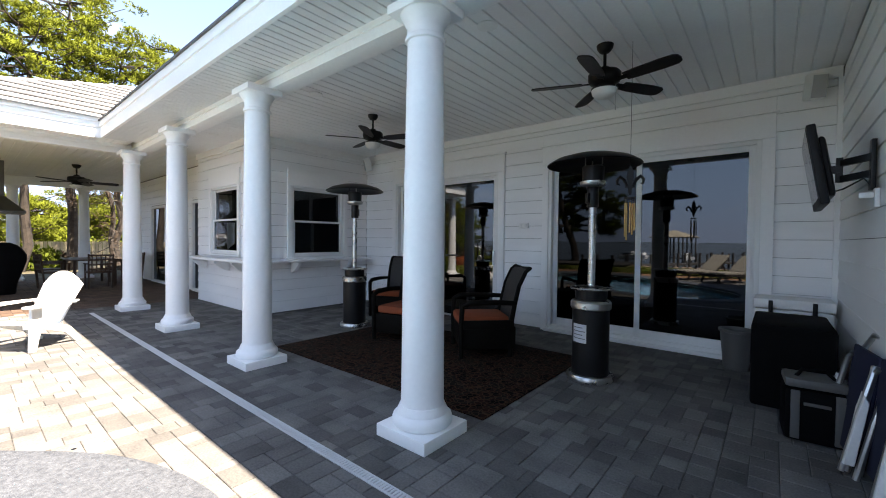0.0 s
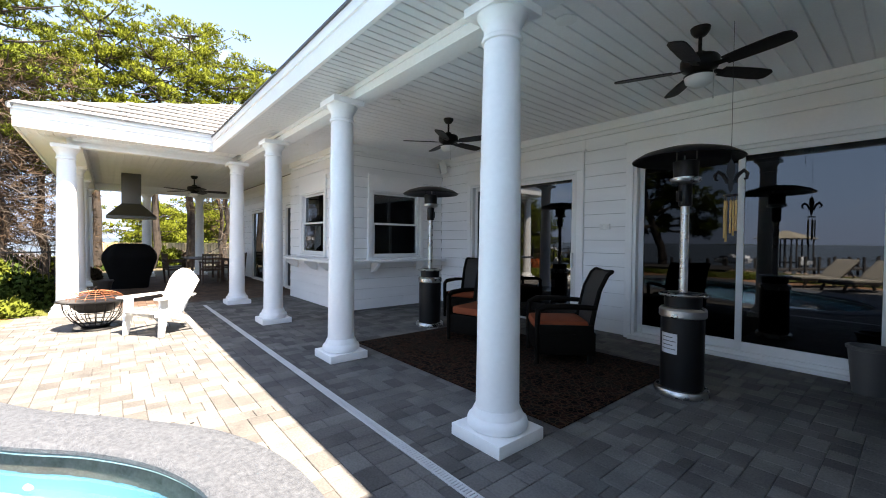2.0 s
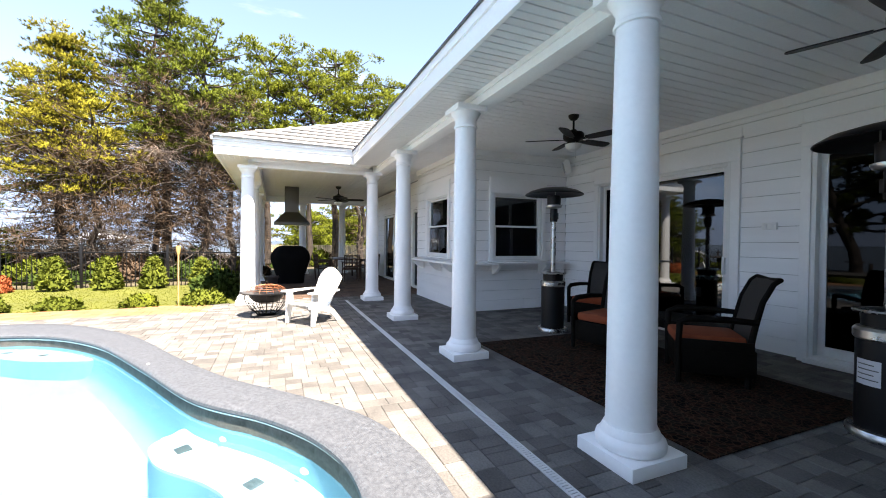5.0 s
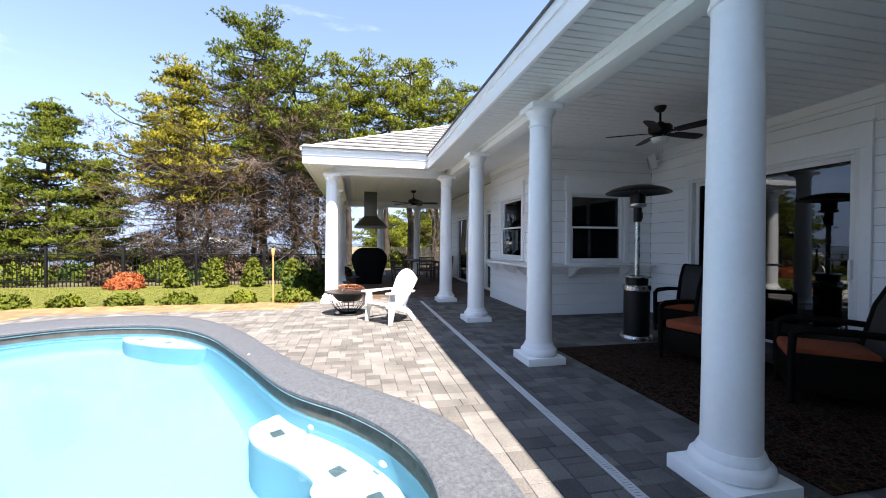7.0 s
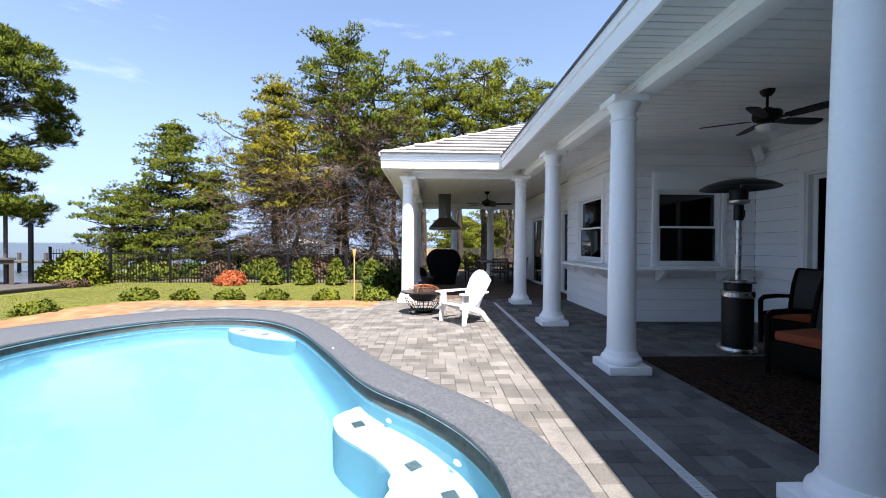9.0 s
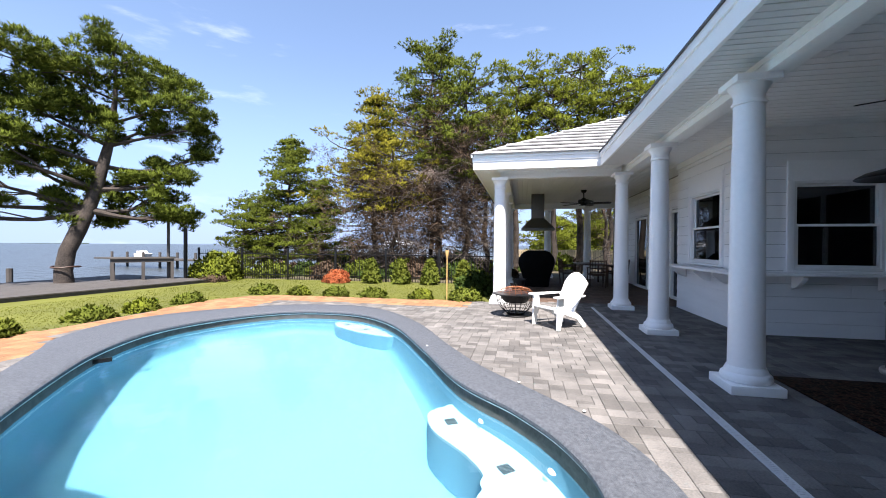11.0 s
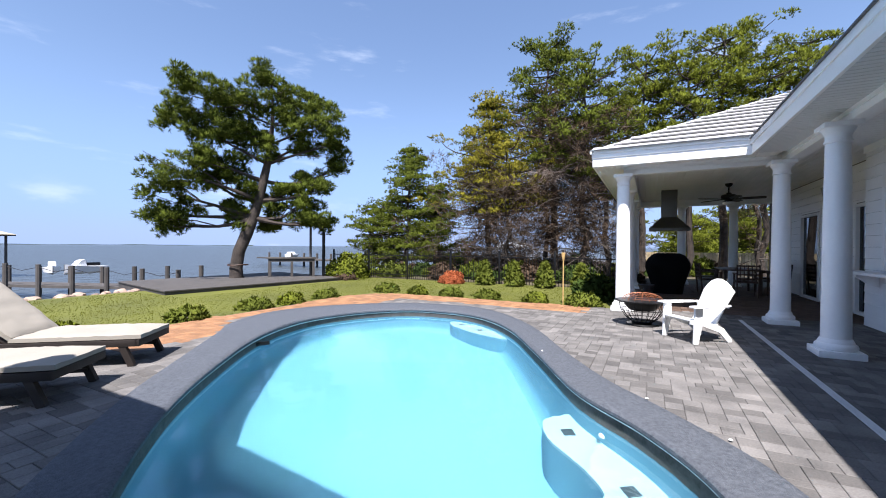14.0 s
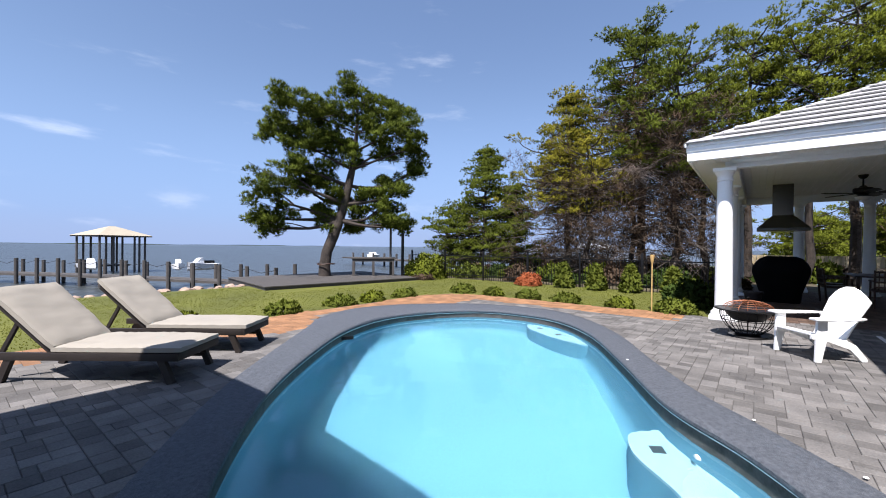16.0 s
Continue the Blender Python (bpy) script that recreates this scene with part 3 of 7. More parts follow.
def ledge(outline, top, name, marks):
    # ledge sides are coloured bluer than the top, as deeper water tints them
    b1 = bmesh.new()
    prism(b1, outline, -1.38, top - 0.05)
    part(name + "_body", b1, DEEP_TINT_PLASTER, pool)
    b1 = bmesh.new()
    prism(b1, outline, top - 0.05, top)
    bmesh.ops.bevel(b1, geom=[e for e in b1.edges if all(v.co.z > top - 1e-4 for v in e.verts)], offset=0.03, segments=3, affect="EDGES")
    led = part(name, b1, SHALLOW_TINT_PLASTER, pool, "plaster bench top with a paler water tint in its colour")
    for x, y, r in marks:
        b2 = bmesh.new()
        add_box(b2, -0.055, 0.055, -0.055, 0.055, -0.01, 0.012, 0.003)
        tile = part("marker_tile", b2, DARK_TILE, led)
        tile.matrix_basis = pose(x, y, top, 0, 0, r)


ledge([tuple(p) for p in closed_curve([(-4.12, -0.80), (-3.95, -0.98), (-3.6, -0.86), (-3.25, -0.50), (-2.95, -0.32), (-2.6, -0.40), (-2.0, -0.45), (-1.5, -0.2), (-1.3, 0.65), (-2.3, 0.80), (-3.0, 0.62), (-3.7, 0.22), (-4.35, -0.45)], 6)], -0.62, "bench",
      [(-3.78, -0.72, 30), (-3.12, -0.17, 35), (-2.76, 0.10, 20)])
ledge([tuple(p) for p in closed_curve([(-7.62, -3.72), (-7.25, -3.62), (-7.0, -3.3), (-6.75, -2.85), (-6.62, -2.25), (-7.05, -2.2), (-7.6, -2.75)], 6)], -0.5, "step",
      [(-7.33, -3.42, 60), (-7.05, -2.92, 45)])
# pale round caps set in the coping
for x, y in ((-4.01, -0.08), (-3.42, 0.45), (-5.2, -1.3)):
    b1 = bmesh.new()
    lathe(b1, [(0.0, 0.004), (0.011, 0.0035), (0.014, 0.0)], 16)
    cap_ = part("deck_cap", b1, VINYL, pool, "small pale round cap")
    cap_.matrix_basis = pose(x, y, 0.0165)
# return fittings on the bench wall
for x, y in ((-3.58, -0.41), (-2.9, 0.16)):
    b1 = bmesh.new()
    lathe(b1, [(0.0, 0.02), (0.03, 0.018), (0.04, 0.0)], 14)
    fit_ob = part("return_fitting", b1, VINYL, pool)
    fit_ob.matrix_basis = pose(x, y, -0.33, 90, 0, 35)
b1 = bmesh.new()
add_box(b1, -0.12, 0.12, -0.012, 0.012, -0.04, 0.04, 0.004)
sk = part("skimmer", b1, PLASTIC_BLACK, pool, "dark skimmer opening")
sk.matrix_basis = pose(-4.075, -5.258, -0.13, 0, 0, -33)

# ---------------------------------------------------------------- walls
def wall_box(bm, axis, fixed, thick, a0, a1, z0, z1, holes):
    """A wall along an axis with openings (a0, a1, z0, z1) left free."""
    cuts = sorted({a0, a1, *[h for o in holes for h in o[:2]]})
    for lo, hi in zip(cuts, cuts[1:]):
        m_ = (lo + hi) / 2
        free = sorted((o[2], o[3]) for o in holes if o[0] < m_ < o[1])
        z = z0
        for f0, f1 in free + [(z1, z1)]:
            if f0 > z + 1e-4:
                if axis == "x":
                    add_box(bm, lo, hi, min(fixed, fixed + thick), max(fixed, fixed + thick), z, f0)
                else:
                    add_box(bm, min(fixed, fixed + thick), max(fixed, fixed + thick), lo, hi, z, f0)
            z = max(z, f1)


def boards(parent, axis, fixed, face, a0, a1, z0, z1, holes, high=0.198, run=3.7):
    """Lap siding board by board; face is +1 or -1 along the wall's normal."""
    z, k = z0, 0
    while z < z1 - 0.02:
        top = min(z + high - 0.0045, z1)
        rows_ = []
        spans = [(a0, a1)]
        for o in holes:
            if o[2] < top - 0.01 and o[3] > z + 0.01:
                spans = [s for lo, hi in spans for s in ((lo, min(hi, o[0])), (max(lo, o[1]), hi)) if s[1] - s[0] > 0.02]
                # ripped pieces over and under an opening
                if o[3] < top - 0.012:
                    rows_.append((max(o[0], a0), min(o[1], a1), o[3] + 0.002, top))
                if o[2] > z + 0.012:
                    rows_.append((max(o[0], a0), min(o[1], a1), z, o[2] - 0.002))
        for lo, hi in spans:
            cut = [lo]
            start = lo + (run * (0.35 + 0.31 * (k % 3)))
            while start < hi - 0.4:
                cut.append(start)
                start += run
            cut.append(hi)
            rows_ += [(c0, c1, z, top) for c0, c1 in zip(cut, cut[1:])]
        for c0, c1, zb, zt in rows_:
            b1 = bmesh.new()
            base = 0.020
            prism(b1, [(0, zb), (face * base, zb), (face * (base - 0.003), zb + 0.004), (face * 0.008, zt), (0, zt)], c0 + 0.001, c1 - 0.001, "y" if axis == "y" else "x")
            for v in b1.verts:
                if axis == "x":
                    v.co = Vector((v.co.x, fixed + v.co.y, v.co.z))
                else:
                    v.co = Vector((fixed + v.co.x, v.co.y, v.co.z))
            part("board", b1, SIDING, parent, smooth=False)
        z += high
        k += 1


D1, D0 = (-2.66, -0.12, 0.0, 2.53), (-6.0, -3.55, 0.0, 2.51)
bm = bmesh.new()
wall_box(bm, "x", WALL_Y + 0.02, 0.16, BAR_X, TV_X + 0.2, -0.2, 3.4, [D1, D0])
wall_n = single("wall_north", bm, SHADE_BACKING, "white lap-sided house wall with sliding doors", "wall", kind="structure", smooth=False)
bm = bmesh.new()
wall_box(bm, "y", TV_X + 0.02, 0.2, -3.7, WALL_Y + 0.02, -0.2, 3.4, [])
wall_e = single("wall_east", bm, SHADE_BACKING, "white lap-sided side wall of the porch", "wall", kind="structure", smooth=False)
W2, W1 = (3.95, 5.11, 1.02, 2.36), (-9.0, -7.75, 1.05, 2.38)
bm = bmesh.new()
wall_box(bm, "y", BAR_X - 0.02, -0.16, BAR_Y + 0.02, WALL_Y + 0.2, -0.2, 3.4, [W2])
wall_b = single("wall_bar_side", bm, SHADE_BACKING, "white lap-sided bar wall with a window", "wall", kind="structure", smooth=False)
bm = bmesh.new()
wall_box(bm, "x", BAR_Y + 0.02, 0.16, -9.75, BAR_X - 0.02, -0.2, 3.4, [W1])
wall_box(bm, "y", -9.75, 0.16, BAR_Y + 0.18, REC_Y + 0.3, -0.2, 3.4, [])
wall_c = single("wall_bar_front", bm, SHADE_BACKING, "white lap-sided bar front facing the pool", "wall", kind="structure", smooth=False)
R1, R2 = (-15.0, -13.6, 0.0, 2.32), (-11.55, -10.1, 0.0, 2.32)
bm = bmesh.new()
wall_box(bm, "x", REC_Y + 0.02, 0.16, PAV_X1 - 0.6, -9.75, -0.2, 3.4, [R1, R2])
wall_d = single("wall_pavilion", bm, SHADE_BACKING, "white wall with dark doors behind the pavilion", "wall", kind="structure", smooth=False)

# closed boxes behind the glass, the rooms' dimness put into their colour
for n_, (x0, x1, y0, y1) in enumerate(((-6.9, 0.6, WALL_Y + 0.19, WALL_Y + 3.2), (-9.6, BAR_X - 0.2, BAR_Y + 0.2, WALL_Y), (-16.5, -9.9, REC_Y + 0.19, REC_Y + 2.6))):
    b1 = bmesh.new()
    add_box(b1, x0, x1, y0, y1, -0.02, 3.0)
    single("interior_%d" % (n_ + 1), b1, UNLIT_ROOM, "dark box in place of an unlit room behind tinted glass", "room", kind="structure", smooth=False)

# ---------------------------------------------------------------- ceilings, beams, eaves
def board_ceiling(name, x0, x1, y0, y1, z, axis, label, pitch=0.148):
    b1 = bmesh.new()
    lo, hi = (x0, x1) if axis == "y" else (y0, y1)
    k = lo
    while k < hi - 0.01:
        e = min(k + pitch, hi)
        prof_ = [(k, z + 0.012), (k + 0.006, z), (e - 0.012, z), (e - 0.006, z + 0.012)]
        if axis == "y":
            vs = [[b1.verts.new((p, y, q)) for p, q in prof_] for y in (y0, y1)]
        else:
            vs = [[b1.verts.new((x, p, q)) for p, q in prof_] for x in (x0, x1)]
        for j in range(3):
            b1.faces.new((vs[0][j], vs[0][j + 1], vs[1][j + 1], vs[1][j]))
        k = e
    add_box(b1, x0, x1, y0, y1, z + 0.012, z + 0.05)
    single(name, b1, CEILING, label, "ceiling", kind="structure", smooth=False)


board_ceiling("ceiling", -9.5, TV_X + 0.02, BEAM_Y + 0.1, WALL_Y + 0.02, CEIL, "y", "white tongue-and-groove porch ceiling")
board_ceiling("ceiling_pavilion", PAV_X1 + 0.1, -9.5, -0.5, REC_Y + 0.02, CEIL, "x", "white tongue-and-groove pavilion ceiling")


def beam(name, x0, x1, y0, y1):
    b1 = bmesh.new()
    add_box(b1, x0, x1, y0, y1, BEAM, CEIL + 0.03, 0.006)
    single(name, b1, WHITE, "white boxed beam resting on the columns", "beam", kind="structure")


beam("beam_porch", -9.60, TV_X + 0.02, BEAM_Y, BEAM_Y + 0.2)
beam("beam_pavilion_front", -9.80, -9.60, PAV_C, BEAM_Y + 0.2)
beam("beam_pavilion_side", PAV_X1 + 0.3, -9.80, PAV_C, PAV_C + 0.2)
beam("beam_pavilion_back", PAV_X1 + 0.05, PAV_X1 + 0.3, PAV_C, REC_Y)
# flat trim under the soffit beside the beam
bm = bmesh.new()
add_box(bm, -9.60, TV_X, BEAM_Y - 0.02, BEAM_Y - 0.002, SOFFIT - 0.055, SOFFIT)
add_box(bm, EAVE_X - 0.43, EAVE_X - 0.41, -0.5, BEAM_Y - 0.02, SOFFIT - 0.055, SOFFIT)
single("trim", bm, WHITE, "white trim strip along the beam", "trim", kind="structure")


def soffit_material():
    m = surface("vented_soffit", (0.70, 0.71, 0.72), 0.55, var=0.05)
    t = m.node_tree
    b = t.nodes["Principled BSDF"]
    geo, w = t.nodes.new("ShaderNodeNewGeometry"), t.nodes.new("ShaderNodeTexVoronoi")
    w.inputs["Scale"].default_value, w.inputs["Randomness"].default_value = 75.0, 0.0
    r = t.nodes.new("ShaderNodeValToRGB")
    r.color_ramp.elements[0].position, r.color_ramp.elements[1].position = 0.18, 0.26
    r.color_ramp.elements[0].color, r.color_ramp.elements[1].color = (0.16, 0.16, 0.17, 1), (0.70, 0.71, 0.72, 1)
    t.links.new(geo.outputs["Position"], w.inputs["Vector"])
    t.links.new(w.outputs["Distance"], r.inputs["Fac"])
    t.links.new(r.outputs["Color"], b.inputs["Base Color"])
    return m


SOFFIT_VENT = soffit_material()
board_ceiling("soffit_porch", EAVE_X, TV_X + 0.02, EAVE_Y + 0.02, BEAM_Y, SOFFIT, "y", "white vented eave soffit", 0.10)
board_ceiling("soffit_pavilion", -9.60, EAVE_X, PAV_Y0 + 0.02, EAVE_Y + 0.45, SOFFIT, "x", "white eave soffit of the pavilion", 0.10)
board_ceiling("soffit_side", PAV_X1, -9.60, PAV_Y0 + 0.02, PAV_C, SOFFIT, "y", "white eave soffit of the pavilion side", 0.10)
bpy.data.objects["soffit_porch"].data.materials[0] = SOFFIT_VENT


def fascia(name, x0, y0, x1, y1, nx, ny):
    """A two-step fascia board from (x0, y0) to (x1, y1), facing (nx, ny)."""
    b1 = bmesh.new()
    for d, z0, z1 in ((0.0, SOFFIT - 0.02, EAVE_TOP - 0.09), (0.022, EAVE_TOP - 0.10, EAVE_TOP)):
        add_box(b1, min(x0, x1) - (0.02 + d if nx else 0), max(x0, x1) + (0.02 + d if nx else 0), min(y0, y1) - (0.02 + d if ny else 0), max(y0, y1) + (0.02 + d if ny else 0), z0, z1, 0.004)
    single(name, b1, WHITE, "white two-step eave fascia board", "fascia", kind="structure")


fascia("fascia_porch", EAVE_X + 0.02, EAVE_Y, -0.02, EAVE_Y, 0, -1)
fascia("fascia_pavilion", EAVE_X, PAV_Y0 - 0.02, EAVE_X, EAVE_Y + 0.02, 1, 0)
fascia("fascia_side", PAV_X1, PAV_Y0, EAVE_X - 0.02, PAV_Y0, 0, -1)
fascia("fascia_wing", 0.02, -4.3, 0.02, EAVE_Y, -1, 0)

# roofs: decks under the tiles
P = 0.465
bm = bmesh.new()
E0 = EAVE_TOP


def quad(bm, *pts):
    bm.faces.new([bm.verts.new(p) for p in pts])


rise = 4.6
# porch slope, pavilion hip, wing
quad(bm, (0.0, EAVE_Y - 0.03, E0), (0.0, EAVE_Y + rise, E0 + P * rise), (-13.7, EAVE_Y + rise, E0 + P * rise), (EAVE_X + 0.03, EAVE_Y - 0.03, E0))
quad(bm, (EAVE_X + 0.03, PAV_Y0 - 0.03, E0), (EAVE_X + 0.03, EAVE_Y - 0.03, E0), (-13.7, EAVE_Y + rise, E0 + P * rise), (EAVE_X - rise, PAV_Y0 + rise, E0 + P * rise))
quad(bm, (EAVE_X + 0.03, PAV_Y0 - 0.03, E0), (EAVE_X - rise, PAV_Y0 + rise, E0 + P * rise), (PAV_X1 - 0.5, PAV_Y0 + rise, E0 + P * rise), (PAV_X1 - 0.5, PAV_Y0 - 0.03, E0))
quad(bm, (PAV_X1 - 0.5, PAV_Y0 + rise, E0 + P * rise), (EAVE_X - rise, PAV_Y0 + rise, E0 + P * rise), (-13.7, EAVE_Y + rise, E0 + P * rise), (0.0, EAVE_Y + rise, E0 + P * rise), (0.0, 12.0, E0 + 1.0), (PAV_X1 - 0.5, 12.0, E0 + 1.0))
quad(bm, (0.0, -4.32, E0), (6.0, -4.32, E0 + 0.3), (6.0, 12.0, E0 + 2.4), (0.0, 12.0, E0))
quad(bm, (-0.02, -4.32, SOFFIT), (TV_X + 0.1, -4.32, SOFFIT), (TV_X + 0.1, BEAM_Y, SOFFIT), (-0.02, BEAM_Y, SOFFIT))
roof_deck = single("roof", bm, ROOF, "pale flat-tiled hip roof over porch and pavilion", "roof", kind="structure", smooth=False)
bm = bmesh.new()
add_box(bm, EAVE_X + 0.06, 0.0, EAVE_Y - 0.062, EAVE_Y - 0.03, EAVE_TOP - 0.004, EAVE_TOP + 0.02)
single("roof_edge", bm, FLASHING_AND_SHADE, "dark drip edge above the fascia", "trim", kind="structure", smooth=False)

# ---------------------------------------------------------------- columns
def column(x, y):
    col = thing("porch_column", "white round tapered column on a square plinth", "column", pose(x, y, 0), "porch columns")
    b1 = bmesh.new()
    add_box(b1, -0.226, 0.226, -0.226, 0.226, 0.0, 0.085, 0.006)
    part("plinth", b1, WHITE, col)
    b1 = bmesh.new()
    lathe(b1, [(0.0000, 0.085), (0.1927, 0.085), (0.2087, 0.10), (0.2124, 0.125), (0.2049, 0.15), (0.1880, 0.165), (0.1786, 0.172), (0.1767, 0.185), (0.1673, 0.205), (0.1579, 0.225), (0.0000, 0.225)], 40)
    part("base", b1, WHITE, col)
    b1 = bmesh.new()
    lathe(b1, [(0.1511, 0.225), (0.1483, 0.5), (0.1456, 1.0), (0.1392, 1.7), (0.1310, 2.3), (0.1238, 2.71)], 48)
    part("shaft", b1, WHITE, col)
    b1 = bmesh.new()
    lathe(b1, [(0.1251, 2.71), (0.1380, 2.715), (0.1417, 2.73), (0.1362, 2.745), (0.1270, 2.75), (0.1270, 2.81), (0.1380, 2.83), (0.1638, 2.875), (0.1766, 2.895), (0.0000, 2.895)], 40)
    part("capital", b1, WHITE, col)
    b1 = bmesh.new()
    add_box(b1, -0.188, 0.188, -0.188, 0.188, 2.895, BEAM, 0.006)
    part("abacus", b1, WHITE, col)
    return col


first = column(COL_X[0], COL_Y)
for x in COL_X[1:]:
    copy_thing(first, pose(x, COL_Y, 0))
for x, y in ((-9.60, PAV_C), (-12.3, PAV_C), (-15.0, PAV_C), (-17.7, PAV_C), (-17.7, 1.0), (-17.7, 2.62)):
    copy_thing(first, pose(x, y, 0))


# ---------------------------------------------------------------- doors and windows
def framed(bm, x0, x1, z0, z1, w, y0, y1, wb=None, bevel=0.004):
    """A rectangular frame of bars w wide in the x-z plane."""
    wb = wb or w
    add_box(bm, x0, x0 + w, y0, y1, z0, z1, bevel)
    add_box(bm, x1 - w, x1, y0, y1, z0, z1, bevel)
    add_box(bm, x0 + w, x1 - w, y0, y1, z1 - w, z1, bevel)
    add_box(bm, x0 + w, x1 - w, y0, y1, z0, z0 + wb, bevel)


def sliding_door(name, o, y):
    x0, x1, _, top = o
    door = thing(name, "white-framed sliding glass door with tinted panes", "door", kind="structure")
    b1 = bmesh.new()
    framed(b1, x0, x1, 0.0, top, 0.05, y - 0.012, y + 0.15, 0.09)
    part("door_frame", b1, VINYL, door)
    xm = (x0 + x1) / 2
    for i, (a, b, yy) in enumerate(((x0 + 0.05, xm + 0.04, y + 0.07), (xm - 0.04, x1 - 0.05, y + 0.02))):
        b1 = bmesh.new()
        framed(b1, a, b, 0.09, top - 0.05, 0.068, yy, yy + 0.04, 0.11)
        leaf_ = part("door_panel", b1, VINYL, door)
        b1 = bmesh.new()
        add_box(b1, a + 0.068, b - 0.068, yy + 0.016, yy + 0.024, 0.20, top - 0.118)
        g = part("pane", b1, DOOR_GLASS if i else SCREENED_GLASS, leaf_, "" if i else "pane behind a dark insect screen", False)
        g.visible_shadow = False
        if i == 1:
            b1 = bmesh.new()
            add_box(b1, b - 0.05, b - 0.02, yy - 0.05, yy - 0.035, 0.95, 1.2, 0.005)
            add_box(b1, b - 0.045, b - 0.025, yy - 0.04, yy, 0.96, 0.98)
            add_box(b1, b - 0.045, b - 0.025, yy - 0.04, yy, 1.17, 1.19)
            part("door_handle", b1, VINYL, leaf_)
    b1 = bmesh.new()
    for a, b in ((x0 - 0.10, x0), (x1, x1 + 0.115)):
        add_box(b1, a, b, y - 0.028, y + 0.02, 0.0, top, 0.003)
    add_box(b1, x0 - 0.10, x1 + 0.115, y - 0.028, y + 0.02, top + 0.002, 2.80, 0.003)
    part("casing", b1, WHITE, door)
    b1 = bmesh.new()
    add_box(b1, x0 - 0.125, x1 + 0.14, y - 0.048, y + 0.02, 2.802, 2.825, 0.004)
    part("drip_cap", b1, WHITE, door)
    b1 = bmesh.new()
    add_box(b1, x0 - 0.02, x1 + 0.02, y - 0.09, y + 0.02, 0.0, 0.045, 0.006)
    part("threshold", b1, VINYL, door)
    return door


sliding_door("door_1", D1, WALL_Y)
sliding_door("door_2", D0, WALL_Y)


def sash_window(name, width, z0, z1, m):
    """A double-hung window in the local x-z plane, facing -y."""
    win = thing(name, "white double-hung window with dark panes", "window", m, kind="structure")
    b1 = bmesh.new()
    framed(b1, 0, width, z0, z1, 0.04, -0.01, 0.12)
    part("window_frame", b1, VINYL, win)
    mid_ = z0 + (z1 - z0) * 0.505
    for a, b, yy in ((z0 + 0.04, mid_ + 0.02, 0.02), (mid_ - 0.02, z1 - 0.04, 0.055)):
        b1 = bmesh.new()
        framed(b1, 0.04, width - 0.04, a, b, 0.038, yy, yy + 0.03)
        s = part("sash", b1, VINYL, win)
        b1 = bmesh.new()
        add_box(b1, 0.078, width - 0.078, yy + 0.011, yy + 0.019, a + 0.038, b - 0.038)
        g = part("pane", b1, WINDOW_GLASS, s, smooth=False)
        g.visible_shadow = False
    b1 = bmesh.new()
    for a, b in ((-0.09, 0.0), (width, width + 0.09)):
        add_box(b1, a, b, -0.026, 0.02, z0 - 0.02, z1, 0.003)
    add_box(b1, -0.09, width + 0.09, -0.026, 0.02, z1 + 0.001, z1 + 0.30, 0.003)
    part("casing", b1, WHITE, win)
    b1 = bmesh.new()
    add_box(b1, -0.11, width + 0.11, -0.05, 0.02, z0 - 0.035, z0 - 0.003, 0.004)
    part("window_sill", b1, WHITE, win)
    return win


sash_window("window_1", W2[1] - W2[0], W2[2], W2[3], pose(BAR_X, W2[0], 0, 0, 0, 90))
sash_window("window_2", W1[1] - W1[0], W1[2], W1[3], pose(W1[0], BAR_Y, 0))


def dark_door(name, o):
    door = thing(name, "dark glazed door in a white frame", "door", kind="structure")
    b1 = bmesh.new()
    framed(b1, o[0], o[1], 0, o[3], 0.07, REC_Y - 0.015, REC_Y + 0.14)
    part("door_frame", b1, VINYL, door)
    b1 = bmesh.new()
    add_box(b1, o[0] + 0.07, o[1] - 0.07, REC_Y + 0.05, REC_Y + 0.06, 0.07, o[3] - 0.07)
    part("pane", b1, SCREENED_GLASS, door, smooth=False)


dark_door("door_3", R1)
dark_door("door_4", R2)
# corner boards and frieze
bm = bmesh.new()
add_box(bm, BAR_X - 0.1, BAR_X + 0.027, BAR_Y - 0.027, BAR_Y + 0.1, 0.02, 3.18, 0.003)
add_box(bm, BAR_X, TV_X, WALL_Y - 0.026, WALL_Y + 0.02, 3.06, 3.18)
add_box(bm, BAR_X - 0.02, BAR_X + 0.026, BAR_Y + 0.1, WALL_Y - 0.026, 3.06, 3.18)
add_box(bm, -9.75, BAR_X - 0.1, BAR_Y - 0.026, BAR_Y + 0.02, 3.06, 3.18)
add_box(bm, TV_X - 0.035, TV_X + 0.02, WALL_Y - 0.035, WALL_Y + 0.02, 0.02, 3.06)
single("trim_boards", bm, WHITE, "white corner boards and frieze", "trim", kind="structure")

